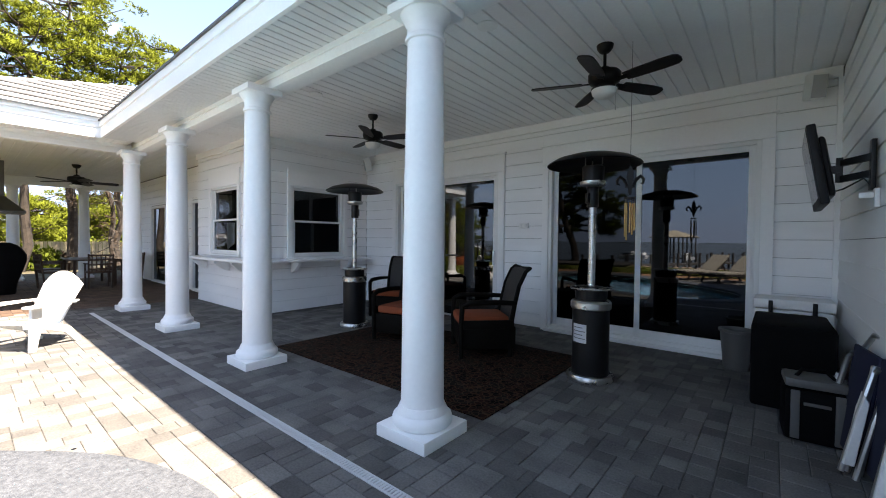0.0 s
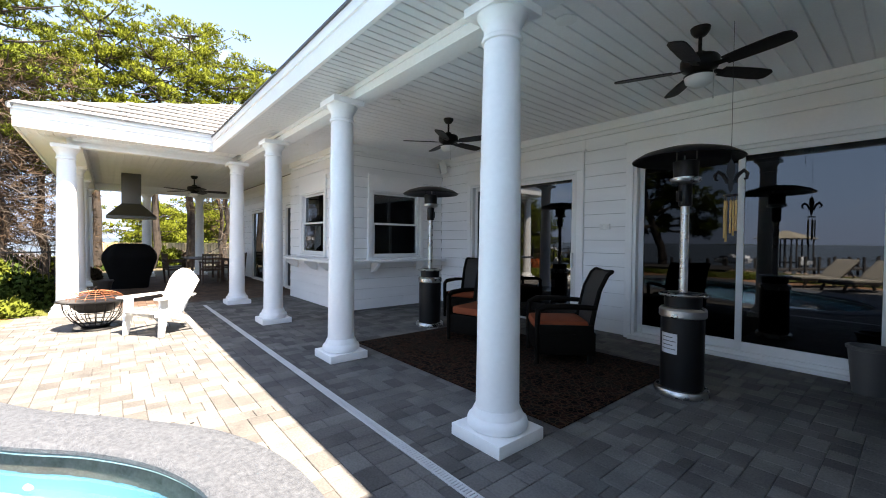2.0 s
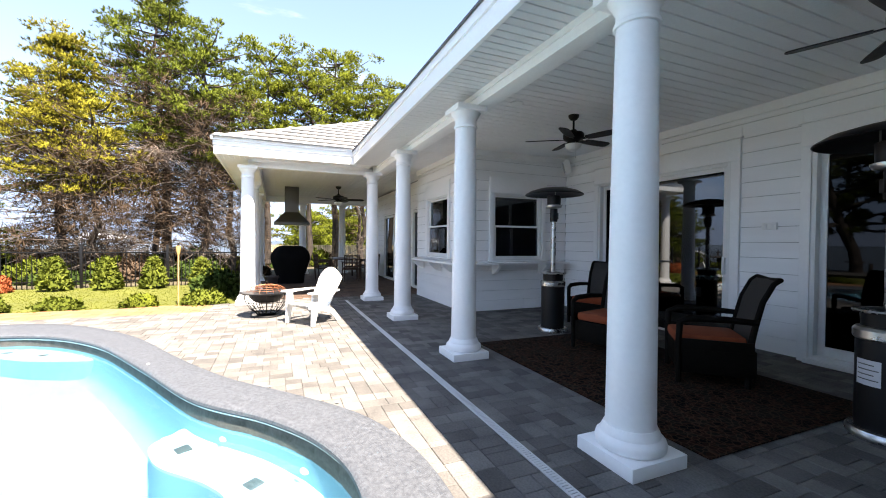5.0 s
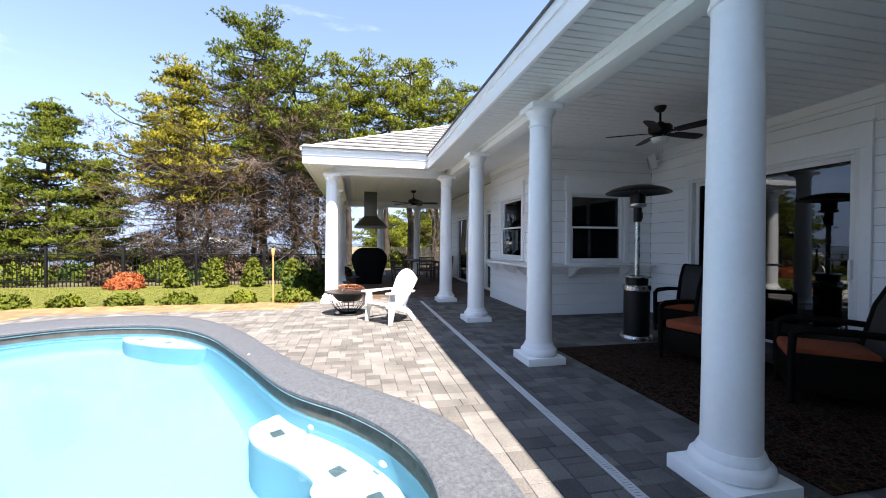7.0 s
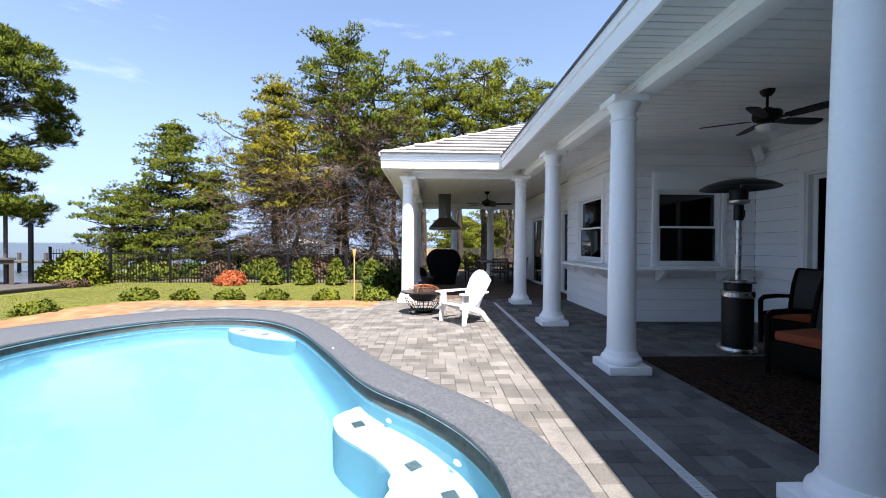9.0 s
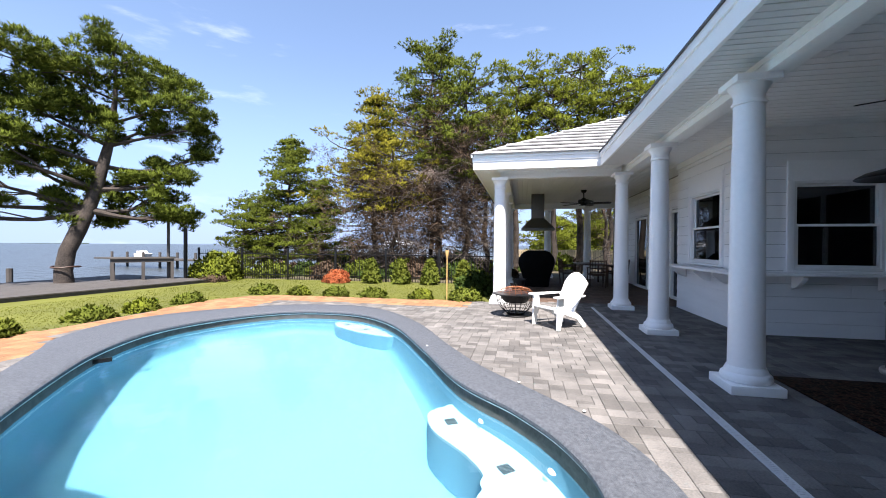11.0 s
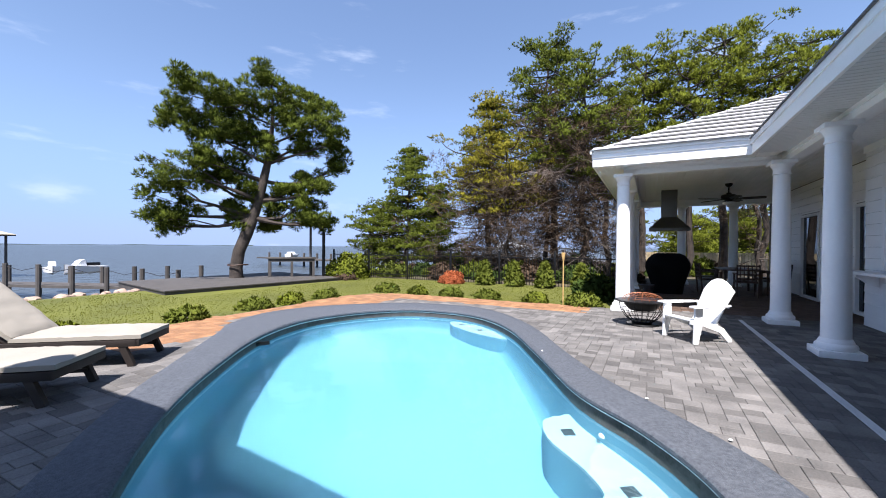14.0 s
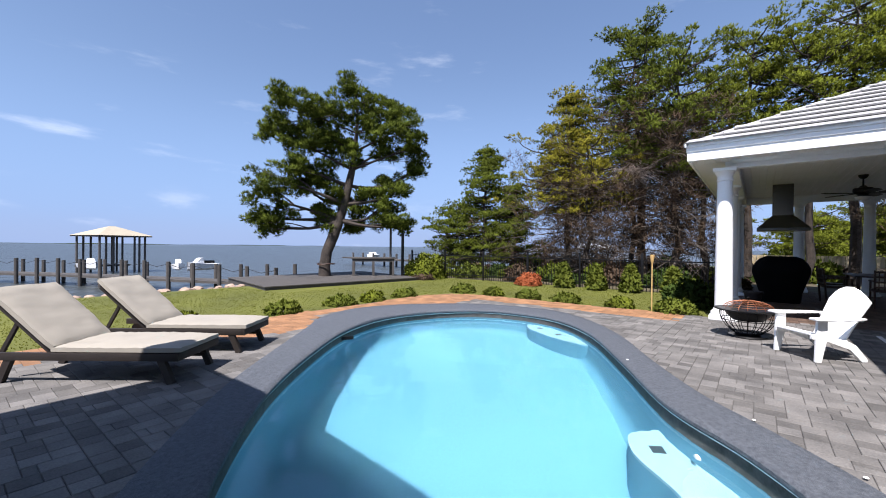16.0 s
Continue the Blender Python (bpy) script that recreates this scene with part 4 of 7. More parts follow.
# ================================================================ porch things
def drain():
    ob = thing("trench_drain", "pale plastic slotted trench drain between pavers", "drain")
    b1 = bmesh.new()
    add_box(b1, -8.55, -0.3, 1.435, 1.447, -0.01, 0.006)
    add_box(b1, -8.55, -0.3, 1.493, 1.505, -0.01, 0.006)
    part("rail", b1, STEEL_LINE, ob, smooth=False)
    b1 = bmesh.new()
    x = -8.55
    while x < -0.32:
        add_box(b1, x, x + 0.017, 1.447, 1.493, -0.008, 0.005)
        x += 0.024
    tagged(part("grating", b1, STEEL_LINE, ob, smooth=False), kind="stuff")
    b1 = bmesh.new()
    add_box(b1, -8.55, -0.3, 1.447, 1.493, -0.012, -0.003)
    part("channel", b1, PLASTIC_BLACK, ob, smooth=False)
    b1 = bmesh.new()
    add_box(b1, -9.36, -8.555, 1.44, 1.50, -0.01, 0.005)
    part("end_strip", b1, STEEL_LINE, ob, smooth=False)


drain()


def patio_heater(m, label):
    h = thing("patio_heater", label, "heater", m, "patio heaters")
    b1 = bmesh.new()
    lathe(b1, [(0.0, 0.0), (0.212, 0.0), (0.222, 0.012), (0.222, 0.045), (0.212, 0.06), (0.0, 0.06)], 36)
    part("base", b1, STEEL, h, "brushed steel base ring")
    b1 = bmesh.new()
    lathe(b1, [(0.176, 0.06), (0.176, 0.73), (0.172, 0.735)], 36)
    part("tank_housing", b1, BLACK_METAL, h, "black tank housing")
    b1 = bmesh.new()
    lathe(b1, [(0.184, 0.70), (0.192, 0.71), (0.192, 0.765), (0.176, 0.785), (0.0, 0.79)], 36)
    part("collar", b1, STEEL, h, "steel collar")
    b1 = bmesh.new()
    lathe(b1, [(0.0, 0.79), (0.15, 0.79), (0.155, 0.90), (0.10, 0.92), (0.0, 0.92)], 30)
    part("upper_housing", b1, BLACK_METAL, h)
    b1 = bmesh.new()
    lathe(b1, [(0.06, 0.885), (0.193, 0.89), (0.2, 0.90), (0.193, 0.912), (0.06, 0.915)], 36)
    part("tray", b1, STEEL, h, "round steel tray")
    b1 = bmesh.new()
    lathe(b1, [(0.036, 0.91), (0.036, 1.86), (0.045, 1.865), (0.045, 1.9)], 20)
    part("pole", b1, STEEL, h, "brushed steel pole")
    b1 = bmesh.new()
    lathe(b1, [(0.05, 1.70), (0.056, 1.71), (0.056, 1.90), (0.05, 1.91)], 18)
    add_box(b1, -0.02, 0.02, -0.085, -0.05, 1.74, 1.84, 0.006)
    part("control_box", b1, BLACK_METAL, h)
    b1 = bmesh.new()
    lathe(b1, [(0.05, 1.90), (0.11, 1.915), (0.125, 1.94), (0.125, 1.955), (0.105, 1.96)], 30)
    part("burner_cup", b1, STEEL, h, "polished burner cup")
    b1 = bmesh.new()
    lathe(b1, [(0.10, 1.96), (0.105, 2.10), (0.09, 2.11), (0.0, 2.11)], 28)
    part("emitter_screen", b1, BLACK_METAL, h, "dark perforated emitter screen")
    b1 = bmesh.new()
    lathe(b1, [(0.0, 2.235), (0.10, 2.232), (0.22, 2.215), (0.36, 2.175), (0.435, 2.13), (0.445, 2.118), (0.438, 2.112), (0.36, 2.155), (0.22, 2.195), (0.0, 2.21)], 40)
    part("reflector", b1, BLACK_METAL, h, "dark domed reflector")
    for k in range(3):
        b1 = bmesh.new()
        a = 2 * math.pi * k / 3 + 0.4
        tube(b1, [(0.09 * math.cos(a), 0.09 * math.sin(a), 2.09), (0.09 * math.cos(a), 0.09 * math.sin(a), 2.205)], 0.006, 6)
        part("stud", b1, STEEL, h)
    b1 = bmesh.new()
    seg = 10
    grid = [[(0.1785 * math.cos(a), 0.1785 * math.sin(a), z) for a in [radians(-105 + 50 * k / seg) for k in range(seg + 1)]] for z in (0.38, 0.56)]
    slab(b1, grid)
    lab = part("label_plate", b1, PAPER, h, "pale printed warning label")
    for k in range(4):
        b1 = bmesh.new()
        z = 0.53 - k * 0.035
        slab(b1, [[(0.1795 * math.cos(a), 0.1795 * math.sin(a), zz) for a in [radians(-101 + (34 + 8 * (k % 2)) * j / seg) for j in range(seg + 1)]] for zz in (z - 0.008, z)])
        part("print_line", b1, PLASTIC_GREY, lab)
    return h


patio_heater(pose(-1.39, 4.0, 0, 0, 0, -28), "black and steel mushroom patio heater beside the rug")
patio_heater(pose(-5.10, 3.97, 0.0, 0, 0, 190), "black and steel mushroom patio heater by the bar")


def wicker_chair(m, label):
    """Front faces -y; a high slung back that leans and curls."""
    c = thing("wicker_armchair", label, "chair", m, "porch armchairs")
    b1 = bmesh.new()
    add_box(b1, -0.33, 0.33, -0.34, 0.30, 0.10, 0.36, 0.02)
    part("seat_base", b1, WICKER, c, "dark woven seat base")
    b1 = bmesh.new()
    add_box(b1, -0.27, 0.27, -0.36, 0.24, 0.365, 0.47, 0.04)
    part("cushion", b1, ORANGE, c, "rust-orange seat cushion")
    line = [(0.25, 0.38), (0.29, 0.60), (0.34, 0.82), (0.42, 0.99), (0.47, 1.03)]
    b1 = bmesh.new()
    front = [[(x, y, z) for x in (-0.27, -0.13, 0.0, 0.13, 0.27)] for y, z in line]
    slab(b1, front)
    slab(b1, [[(x, y + 0.018, z) for x, y, z in row] for row in front])
    part("back_sling", b1, MESH_FABRIC, c, "grey woven sling back")
    for s in (-1, 1):
        b1 = bmesh.new()
        tube(b1, [(s * 0.29, 0.24, 0.0), (s * 0.29, 0.25, 0.38)] + [(s * 0.29, y, z) for y, z in line[1:]], [0.03, 0.03, 0.027, 0.025, 0.024, 0.022], 8)
        part("back_post", b1, WICKER, c)
        b1 = bmesh.new()
        tube(b1, [(s * 0.33, 0.30, 0.63), (s * 0.345, 0.05, 0.645), (s * 0.345, -0.25, 0.64), (s * 0.34, -0.335, 0.60), (s * 0.335, -0.345, 0.4), (s * 0.33, -0.34, 0.0)], [0.028, 0.032, 0.034, 0.032, 0.028, 0.026], 10)
        part("arm", b1, WICKER, c, "woven arm and front leg")
        b1 = bmesh.new()
        add_box(b1, s * 0.345 - 0.012, s * 0.345 + 0.012, -0.32, 0.27, 0.34, 0.44, 0.006)
        part("side_panel", b1, WICKER, c)
    b1 = bmesh.new()
    tube(b1, [(-0.29, 0.472, 1.03), (0.0, 0.482, 1.015), (0.29, 0.472, 1.03)], 0.022, 8)
    part("top_rail", b1, WICKER, c)
    return c


wicker_chair(pose(-2.72, 4.10, 0.012, 0, 0, -44), "dark wicker armchair with rust-orange cushion on the rug")
wicker_chair(pose(-3.92, 3.98, 0.012, 0, 0, 14), "dark wicker armchair with rust-orange cushion near the heater")
wicker_chair(pose(-5.35, 5.1, 0.0, 0, 0, 20), "dark wicker armchair pushed into the corner by the bar")


def porch_table(m):
    c = thing("coffee_table", "dark woven coffee table between the armchairs", "table", m)
    b1 = bmesh.new()
    add_box(b1, -0.5, 0.5, -0.3, 0.3, 0.42, 0.46, 0.012)
    part("tabletop", b1, WICKER, c)
    b1 = bmesh.new()
    add_box(b1, -0.44, 0.44, -0.25, 0.25, 0.34, 0.42, 0.008)
    part("apron", b1, WICKER, c)
    for sx in (-1, 1):
        for sy in (-1, 1):
            b1 = bmesh.new()
            add_box(b1, sx * 0.44 - 0.03, sx * 0.44 + 0.03, sy * 0.25 - 0.03, sy * 0.25 + 0.03, 0, 0.34, 0.006)
            part("leg", b1, WICKER, c)


porch_table(pose(-3.3, 4.55, 0.012, 0, 0, 0))
b1 = bmesh.new()
add_box(b1, -4.78, -1.66, 2.50, 4.62, 0.003, 0.014, 0.004)
single("area_rug", b1, RUG, "dark brown and rust patterned outdoor rug", "rug")


def ceiling_fan(m, turn, label):
    f = thing("ceiling_fan", label, "ceiling fan", m, "ceiling fans")
    b1 = bmesh.new()
    lathe(b1, [(0.0, 0.0), (0.075, 0.0), (0.07, -0.03), (0.045, -0.065), (0.02, -0.075), (0.0, -0.075)], 24)
    part("canopy", b1, BRONZE, f)
    b1 = bmesh.new()
    tube(b1, [(0, 0, -0.07), (0, 0, -0.22)], 0.014, 10)
    part("downrod", b1, BRONZE, f)
    b1 = bmesh.new()
    lathe(b1, [(0.0, -0.20), (0.04, -0.205), (0.06, -0.235), (0.13, -0.25), (0.145, -0.27), (0.145, -0.315), (0.13, -0.345), (0.10, -0.36), (0.075, -0.375), (0.075, -0.40), (0.0, -0.40)], 32)
    part("motor", b1, BRONZE, f, "dark bronze motor housing")
    for k in range(5):
        b1 = bmesh.new()
        pts = [(0.20, 0.055), (0.30, 0.066), (0.52, 0.072), (0.62, 0.066), (0.655, 0.045), (0.665, 0.0)]
        out = pts + [(x, -y) for x, y in reversed(pts[:-1])]
        prism(b1, out, -0.005, 0.005)
        bl = part("blade", b1, BLADE, f)
        bl.matrix_basis = pose(0, 0, -0.345, 0, 0, turn + 72 * k) @ pose(0, 0, 0, -12, 0, 0)
        b1 = bmesh.new()
        bar(b1, (0.10, 0, 0.0), (0.24, 0, -0.004), 0.05, 0.008)
        part("blade_iron", b1, BRONZE, bl)
    b1 = bmesh.new()
    lathe(b1, [(0.10, -0.40), (0.115, -0.41), (0.105, -0.45), (0.07, -0.48), (0.0, -0.495)], 28)
    part("light_bowl", b1, BOWL_GLASS, f, "frosted glass light bowl")
    b1 = bmesh.new()
    lathe(b1, [(0.0, -0.395), (0.118, -0.398), (0.118, -0.412), (0.0, -0.412)], 28)
    part("light_ring", b1, BRONZE, f)
    b1 = bmesh.new()
    tube(b1, [(0.12, -0.06, -0.40), (0.12, -0.06, -0.60)], 0.0022, 5)
    lathe(b1, [(0.0, -0.60), (0.006, -0.605), (0.006, -0.63), (0.0, -0.635)], 8, (0.12, -0.06, 0))
    part("pull_chain", b1, STEEL, f)


ceiling_fan(pose(-1.24, 3.82, CEIL), -14, "dark five-blade ceiling fan with frosted light bowl")
ceiling_fan(pose(-4.55, 3.86, CEIL), 20, "dark five-blade ceiling fan with frosted light bowl")
ceiling_fan(pose(-13.6, 1.88, CEIL) @ Matrix.Scale(1.25, 4), 8, "dark five-blade ceiling fan under the pavilion ceiling")


def downlight(x, y, z):
    d = thing("recessed_light", "white round recessed ceiling light, switched off", "light", pose(x, y, z), "recessed lights")
    b1 = bmesh.new()
    lathe(b1, [(0.062, 0.0), (0.085, -0.004), (0.088, -0.010), (0.062, -0.012)], 28)
    part("trim_ring", b1, VINYL, d)
    b1 = bmesh.new()
    lathe(b1, [(0.0, -0.004), (0.062, -0.004)], 24)
    part("lens", b1, BOWL_GLASS, d)


downlight(-4.45, 2.85, CEIL)
downlight(-1.9, 2.85, CEIL)
downlight(-7.6, 2.85, CEIL)


def wall_speaker(m):
    s = thing("wall_speaker", "white outdoor speaker bracketed high on the wall", "speaker", m, "wall speakers")
    b1 = bmesh.new()
    prism(b1, [(-0.085, 0.0), (0.085, 0.0), (0.06, -0.13), (-0.06, -0.13)], -0.13, 0.13)
    bmesh.ops.bevel(b1, geom=list(b1.edges), offset=0.01, segments=2, affect="EDGES")
    body = part("body", b1, PLASTIC_WHITE, s)
    b1 = bmesh.new()
    add_box(b1, -0.06, 0.06, -0.137, -0.128, -0.11, 0.11, 0.004)
    part("grille", b1, surface_grille, s, "pale speaker grille")
    b1 = bmesh.new()
    bar(b1, (0, 0.0, 0.0), (0, 0.10, 0.0), 0.04, 0.03)
    part("bracket", b1, VINYL, s)


surface_grille = surface("speaker_grille", (0.45, 0.45, 0.45), 0.6, var=0.15, fine=220, bump=0.5)
wall_speaker(pose(0.28, WALL_Y - 0.10, 2.98, 14, 0, 20))
wall_speaker(pose(-6.72, WALL_Y - 0.10, 2.98, 14, 0, -30))
wall_speaker(pose(-12.6, REC_Y - 0.10, 2.75, 14, 0, 20))


def bar_counter():
    c = thing("bar_counter", "white painted bar shelf wrapping the wall corner", "counter")
    b1 = bmesh.new()
    prism(b1, [(BAR_X + 0.022, 5.58), (BAR_X + 0.022, BAR_Y - 0.022), (-9.85, BAR_Y - 0.022), (-9.85, BAR_Y - 0.36), (BAR_X + 0.36, BAR_Y - 0.36), (BAR_X + 0.36, 5.58)], 0.945, 0.985)
    bmesh.ops.bevel(b1, geom=list(b1.edges), offset=0.006, segments=2, affect="EDGES")
    part("worktop", b1, WHITE, c)

    def bracket(m):
        b2 = bmesh.new()
        prism(b2, [(0.0, 0.0), (-0.28, 0.0), (-0.28, -0.04), (-0.12, -0.17), (0.0, -0.21)], -0.035, 0.035, "x")
        bmesh.ops.bevel(b2, geom=list(b2.edges), offset=0.004, segments=1, affect="EDGES")
        k_ = part("bracket", b2, WHITE, c)
        k_.matrix_basis = m

    for y in (3.95, 5.05):
        bracket(pose(BAR_X + 0.022, y, 0.944, 0, 0, 90))
    for x in (-7.35, -8.1, -9.2):
        bracket(pose(x, BAR_Y - 0.022, 0.944))


bar_counter()


def wall_plate(x, z, w, h, name, label, y=WALL_Y):
    s = thing(name, label, "switch", pose(x, y - 0.002, z))
    b1 = bmesh.new()
    add_box(b1, -w / 2, w / 2, -0.02, 0.02, -h / 2, h / 2, 0.005)
    part("box", b1, PLASTIC_WHITE, s)
    for k in (-1, 1):
        b1 = bmesh.new()
        add_box(b1, k * w / 4 - 0.018, k * w / 4 + 0.018, -0.028, -0.018, -h * 0.3, h * 0.3, 0.003)
        part("rocker", b1, VINYL, s)


wall_plate(-3.08, 1.607, 0.16, 0.085, "light_switch", "white weatherproof double switch box on the siding")


def television():
    t = thing("wall_television", "black flat television on a wall arm", "television", pose(0.215, 4.02, 1.89, 0, 0, -91))
    # screen faces -y in its own frame, tipped slightly down
    tip = pose(0, 0, 0, 9, 0, 0)
    b1 = bmesh.new()
    add_box(b1, -0.42, 0.42, -0.02, 0.03, -0.27, 0.27, 0.012)
    body = part("body", b1, PLASTIC_BLACK, t)
    body.matrix_basis = tip
    b1 = bmesh.new()
    add_box(b1, -0.30, 0.30, 0.03, 0.075, -0.22, 0.20, 0.03)
    bk = part("back_shell", b1, PLASTIC_BLACK, t)
    bk.matrix_basis = tip
    b1 = bmesh.new()
    add_box(b1, -0.385, 0.385, -0.024, -0.019, -0.225, 0.24)
    sc = part("screen", b1, SCREEN, t, "dark glossy screen")
    sc.matrix_basis = tip
    a = thing("wall_mount", "black articulated steel television arm on the wall", "bracket")
    b1 = bmesh.new()
    add_box(b1, TV_X - 0.03, TV_X - 0.004, 3.78, 3.86, 1.72, 2.05, 0.004)
    part("wall_plate", b1, BLACK_METAL, a)
    for z in (1.94, 1.83):
        b1 = bmesh.new()
        bar(b1, (TV_X - 0.02, 3.82, z), (0.34, 3.90, z - 0.02), 0.03, 0.045)
        part("arm", b1, BLACK_METAL, a)
    b1 = bmesh.new()
    bar(b1, (0.34, 3.90, 1.96), (0.34, 3.90, 1.79), 0.035, 0.035, (1, 0, 0))
    part("pivot", b1, BLACK_METAL, a)
    b1 = bmesh.new()
    bar(b1, (0.34, 3.90, 1.88), (0.245, 3.905, 1.88), 0.05, 0.05)
    part("head", b1, BLACK_METAL, a)
    b1 = bmesh.new()
    tube(b1, [(0.25, 3.90, 1.80), (0.29, 3.89, 1.72), (0.36, 3.86, 1.74), (0.45, 3.82, 1.80), (0.49, 3.80, 1.74)], 0.006, 6)
    part("cable", b1, HOSE, a)
    o = thing("outlet_box", "white weatherproof outlet with a plug", "outlet", pose(TV_X - 0.002, 3.72, 1.66))
    b1 = bmesh.new()
    add_box(b1, -0.02, 0.004, -0.035, 0.035, -0.06, 0.06, 0.004)
    part("box", b1, PLASTIC_WHITE, o)
    b1 = bmesh.new()
    add_box(b1, -0.09, -0.02, -0.018, 0.018, 0.0, 0.035, 0.006)
    part("plug", b1, PLASTIC_WHITE, o)


television()


def covered_box():
    b1 = bmesh.new()
    add_box(b1, -0.13, 0.40, 4.25, 5.10, 0.0, 0.69, 0.03)
    for v in b1.verts:
        v.co += Vector((noise.noise(v.co * 6), noise.noise(v.co * 6 + Vector((5, 1, 2))), 0)) * 0.012
    single("covered_storage_box", b1, COVER, "low storage box under a black fabric cover", "storage box")
    c = thing("cool_box", "white hard cooler with black latches", "cooler", pose(0.16, 5.42, 0.0))
    b1 = bmesh.new()
    add_box(b1, -0.30, 0.30, -0.2, 0.2, 0.0, 0.70, 0.03)
    part("body", b1, PLASTIC_WHITE, c)
    b1 = bmesh.new()
    add_box(b1, -0.31, 0.31, -0.21, 0.21, 0.707, 0.805, 0.02)
    part("lid", b1, PLASTIC_WHITE, c)
    for x in (-0.17, 0.16):
        b1 = bmesh.new()
        add_box(b1, x - 0.018, x + 0.018, -0.235, -0.205, 0.64, 0.79, 0.006)
        lathe(b1, [(0.0, 0.0), (0.03, 0.0), (0.028, 0.02), (0.0, 0.022)], 10, (x, -0.235, 0.64))
        part("latch", b1, PLASTIC_BLACK, c, "black rubber latch")
    b1 = bmesh.new()
    lathe(b1, [(0.0, 0.0), (0.115, 0.0), (0.15, 0.40), (0.165, 0.405), (0.165, 0.43), (0.14, 0.435), (0.138, 0.42), (0.11, 0.03), (0.0, 0.03)], 26)
    single("waste_bin", b1, PLASTIC_GREY, "small grey plastic waste bin by the door", "bin", pose(-0.29, 5.36, 0))
    g = thing("cooler_bag", "black soft cooler bag with grey piping", "bag", pose(0.24, 3.80, 0, 0, 0, 4) @ Matrix.Scale(0.87, 4))
    b1 = bmesh.new()
    add_box(b1, -0.20, 0.20, -0.16, 0.16, 0.0, 0.42, 0.05)
    part("body", b1, COVER, g)
    b1 = bmesh.new()
    add_box(b1, -0.195, 0.195, -0.155, 0.155, 0.425, 0.50, 0.03)
    part("lid", b1, PLASTIC_GREY, g, "grey zipped lid")
    for x in (-0.13, 0.13):
        b1 = bmesh.new()
        add_box(b1, x - 0.028, x + 0.028, -0.172, -0.158, 0.03, 0.41, 0.004)
        part("strap", b1, PLASTIC_GREY, g, "grey webbing strap")
    b1 = bmesh.new()
    add_box(b1, -0.08, 0.08, -0.170, -0.159, 0.30, 0.325, 0.003)
    part("zip", b1, PLASTIC_GREY, g)
    b1 = bmesh.new()
    tube(b1, [(-0.12, -0.05, 0.49), (-0.08, -0.06, 0.56), (0.05, -0.06, 0.57), (0.12, -0.05, 0.50)], 0.014, 8)
    part("carry_handle", b1, COVER, g)


covered_box()


def folding_chair(m):
    c = thing("folding_chair", "folded aluminium beach chair leaning on the wall", "chair", m, "folded beach chairs")
    for s in (-1, 1):
        b1 = bmesh.new()
        tube(b1, [(s * 0.24, 0.0, 0.0), (s * 0.24, 0.03, 0.35), (s * 0.24, 0.08, 0.70), (s * 0.20, 0.10, 0.79), (0, 0.105, 0.80)], 0.017, 8)
        part("frame_tube", b1, ALU, c)
        b1 = bmesh.new()
        tube(b1, [(s * 0.21, -0.06, 0.02), (s * 0.21, -0.03, 0.35), (s * 0.21, 0.0, 0.62), (s * 0.18, 0.01, 0.66)], 0.016, 8)
        part("leg", b1, ALU, c)
        b1 = bmesh.new()
        prism(b1, [(-0.07, 0.08), (-0.02, 0.08), (-0.005, 0.46), (-0.03, 0.50), (-0.045, 0.40)], s * 0.25 - 0.014, s * 0.25 + 0.014, "x")
        bmesh.ops.bevel(b1, geom=list(b1.edges), offset=0.004, segments=1, affect="EDGES")
        part("armrest", b1, PLASTIC_WHITE, c, "white plastic armrest")
    b1 = bmesh.new()
    add_box(b1, -0.20, 0.20, 0.015, 0.035, 0.05, 0.72, 0.008)
    part("sling", b1, surface_blue, c, "dark blue fabric sling")


surface_blue = surface("navy_fabric", (0.006, 0.008, 0.03), 0.8, var=0.2, fine=150)
folding_chair(pose(0.36, 3.52, 0.0, -6, 0, -82))
folding_chair(pose(0.44, 3.12, 0.0, -4, 0, -84))


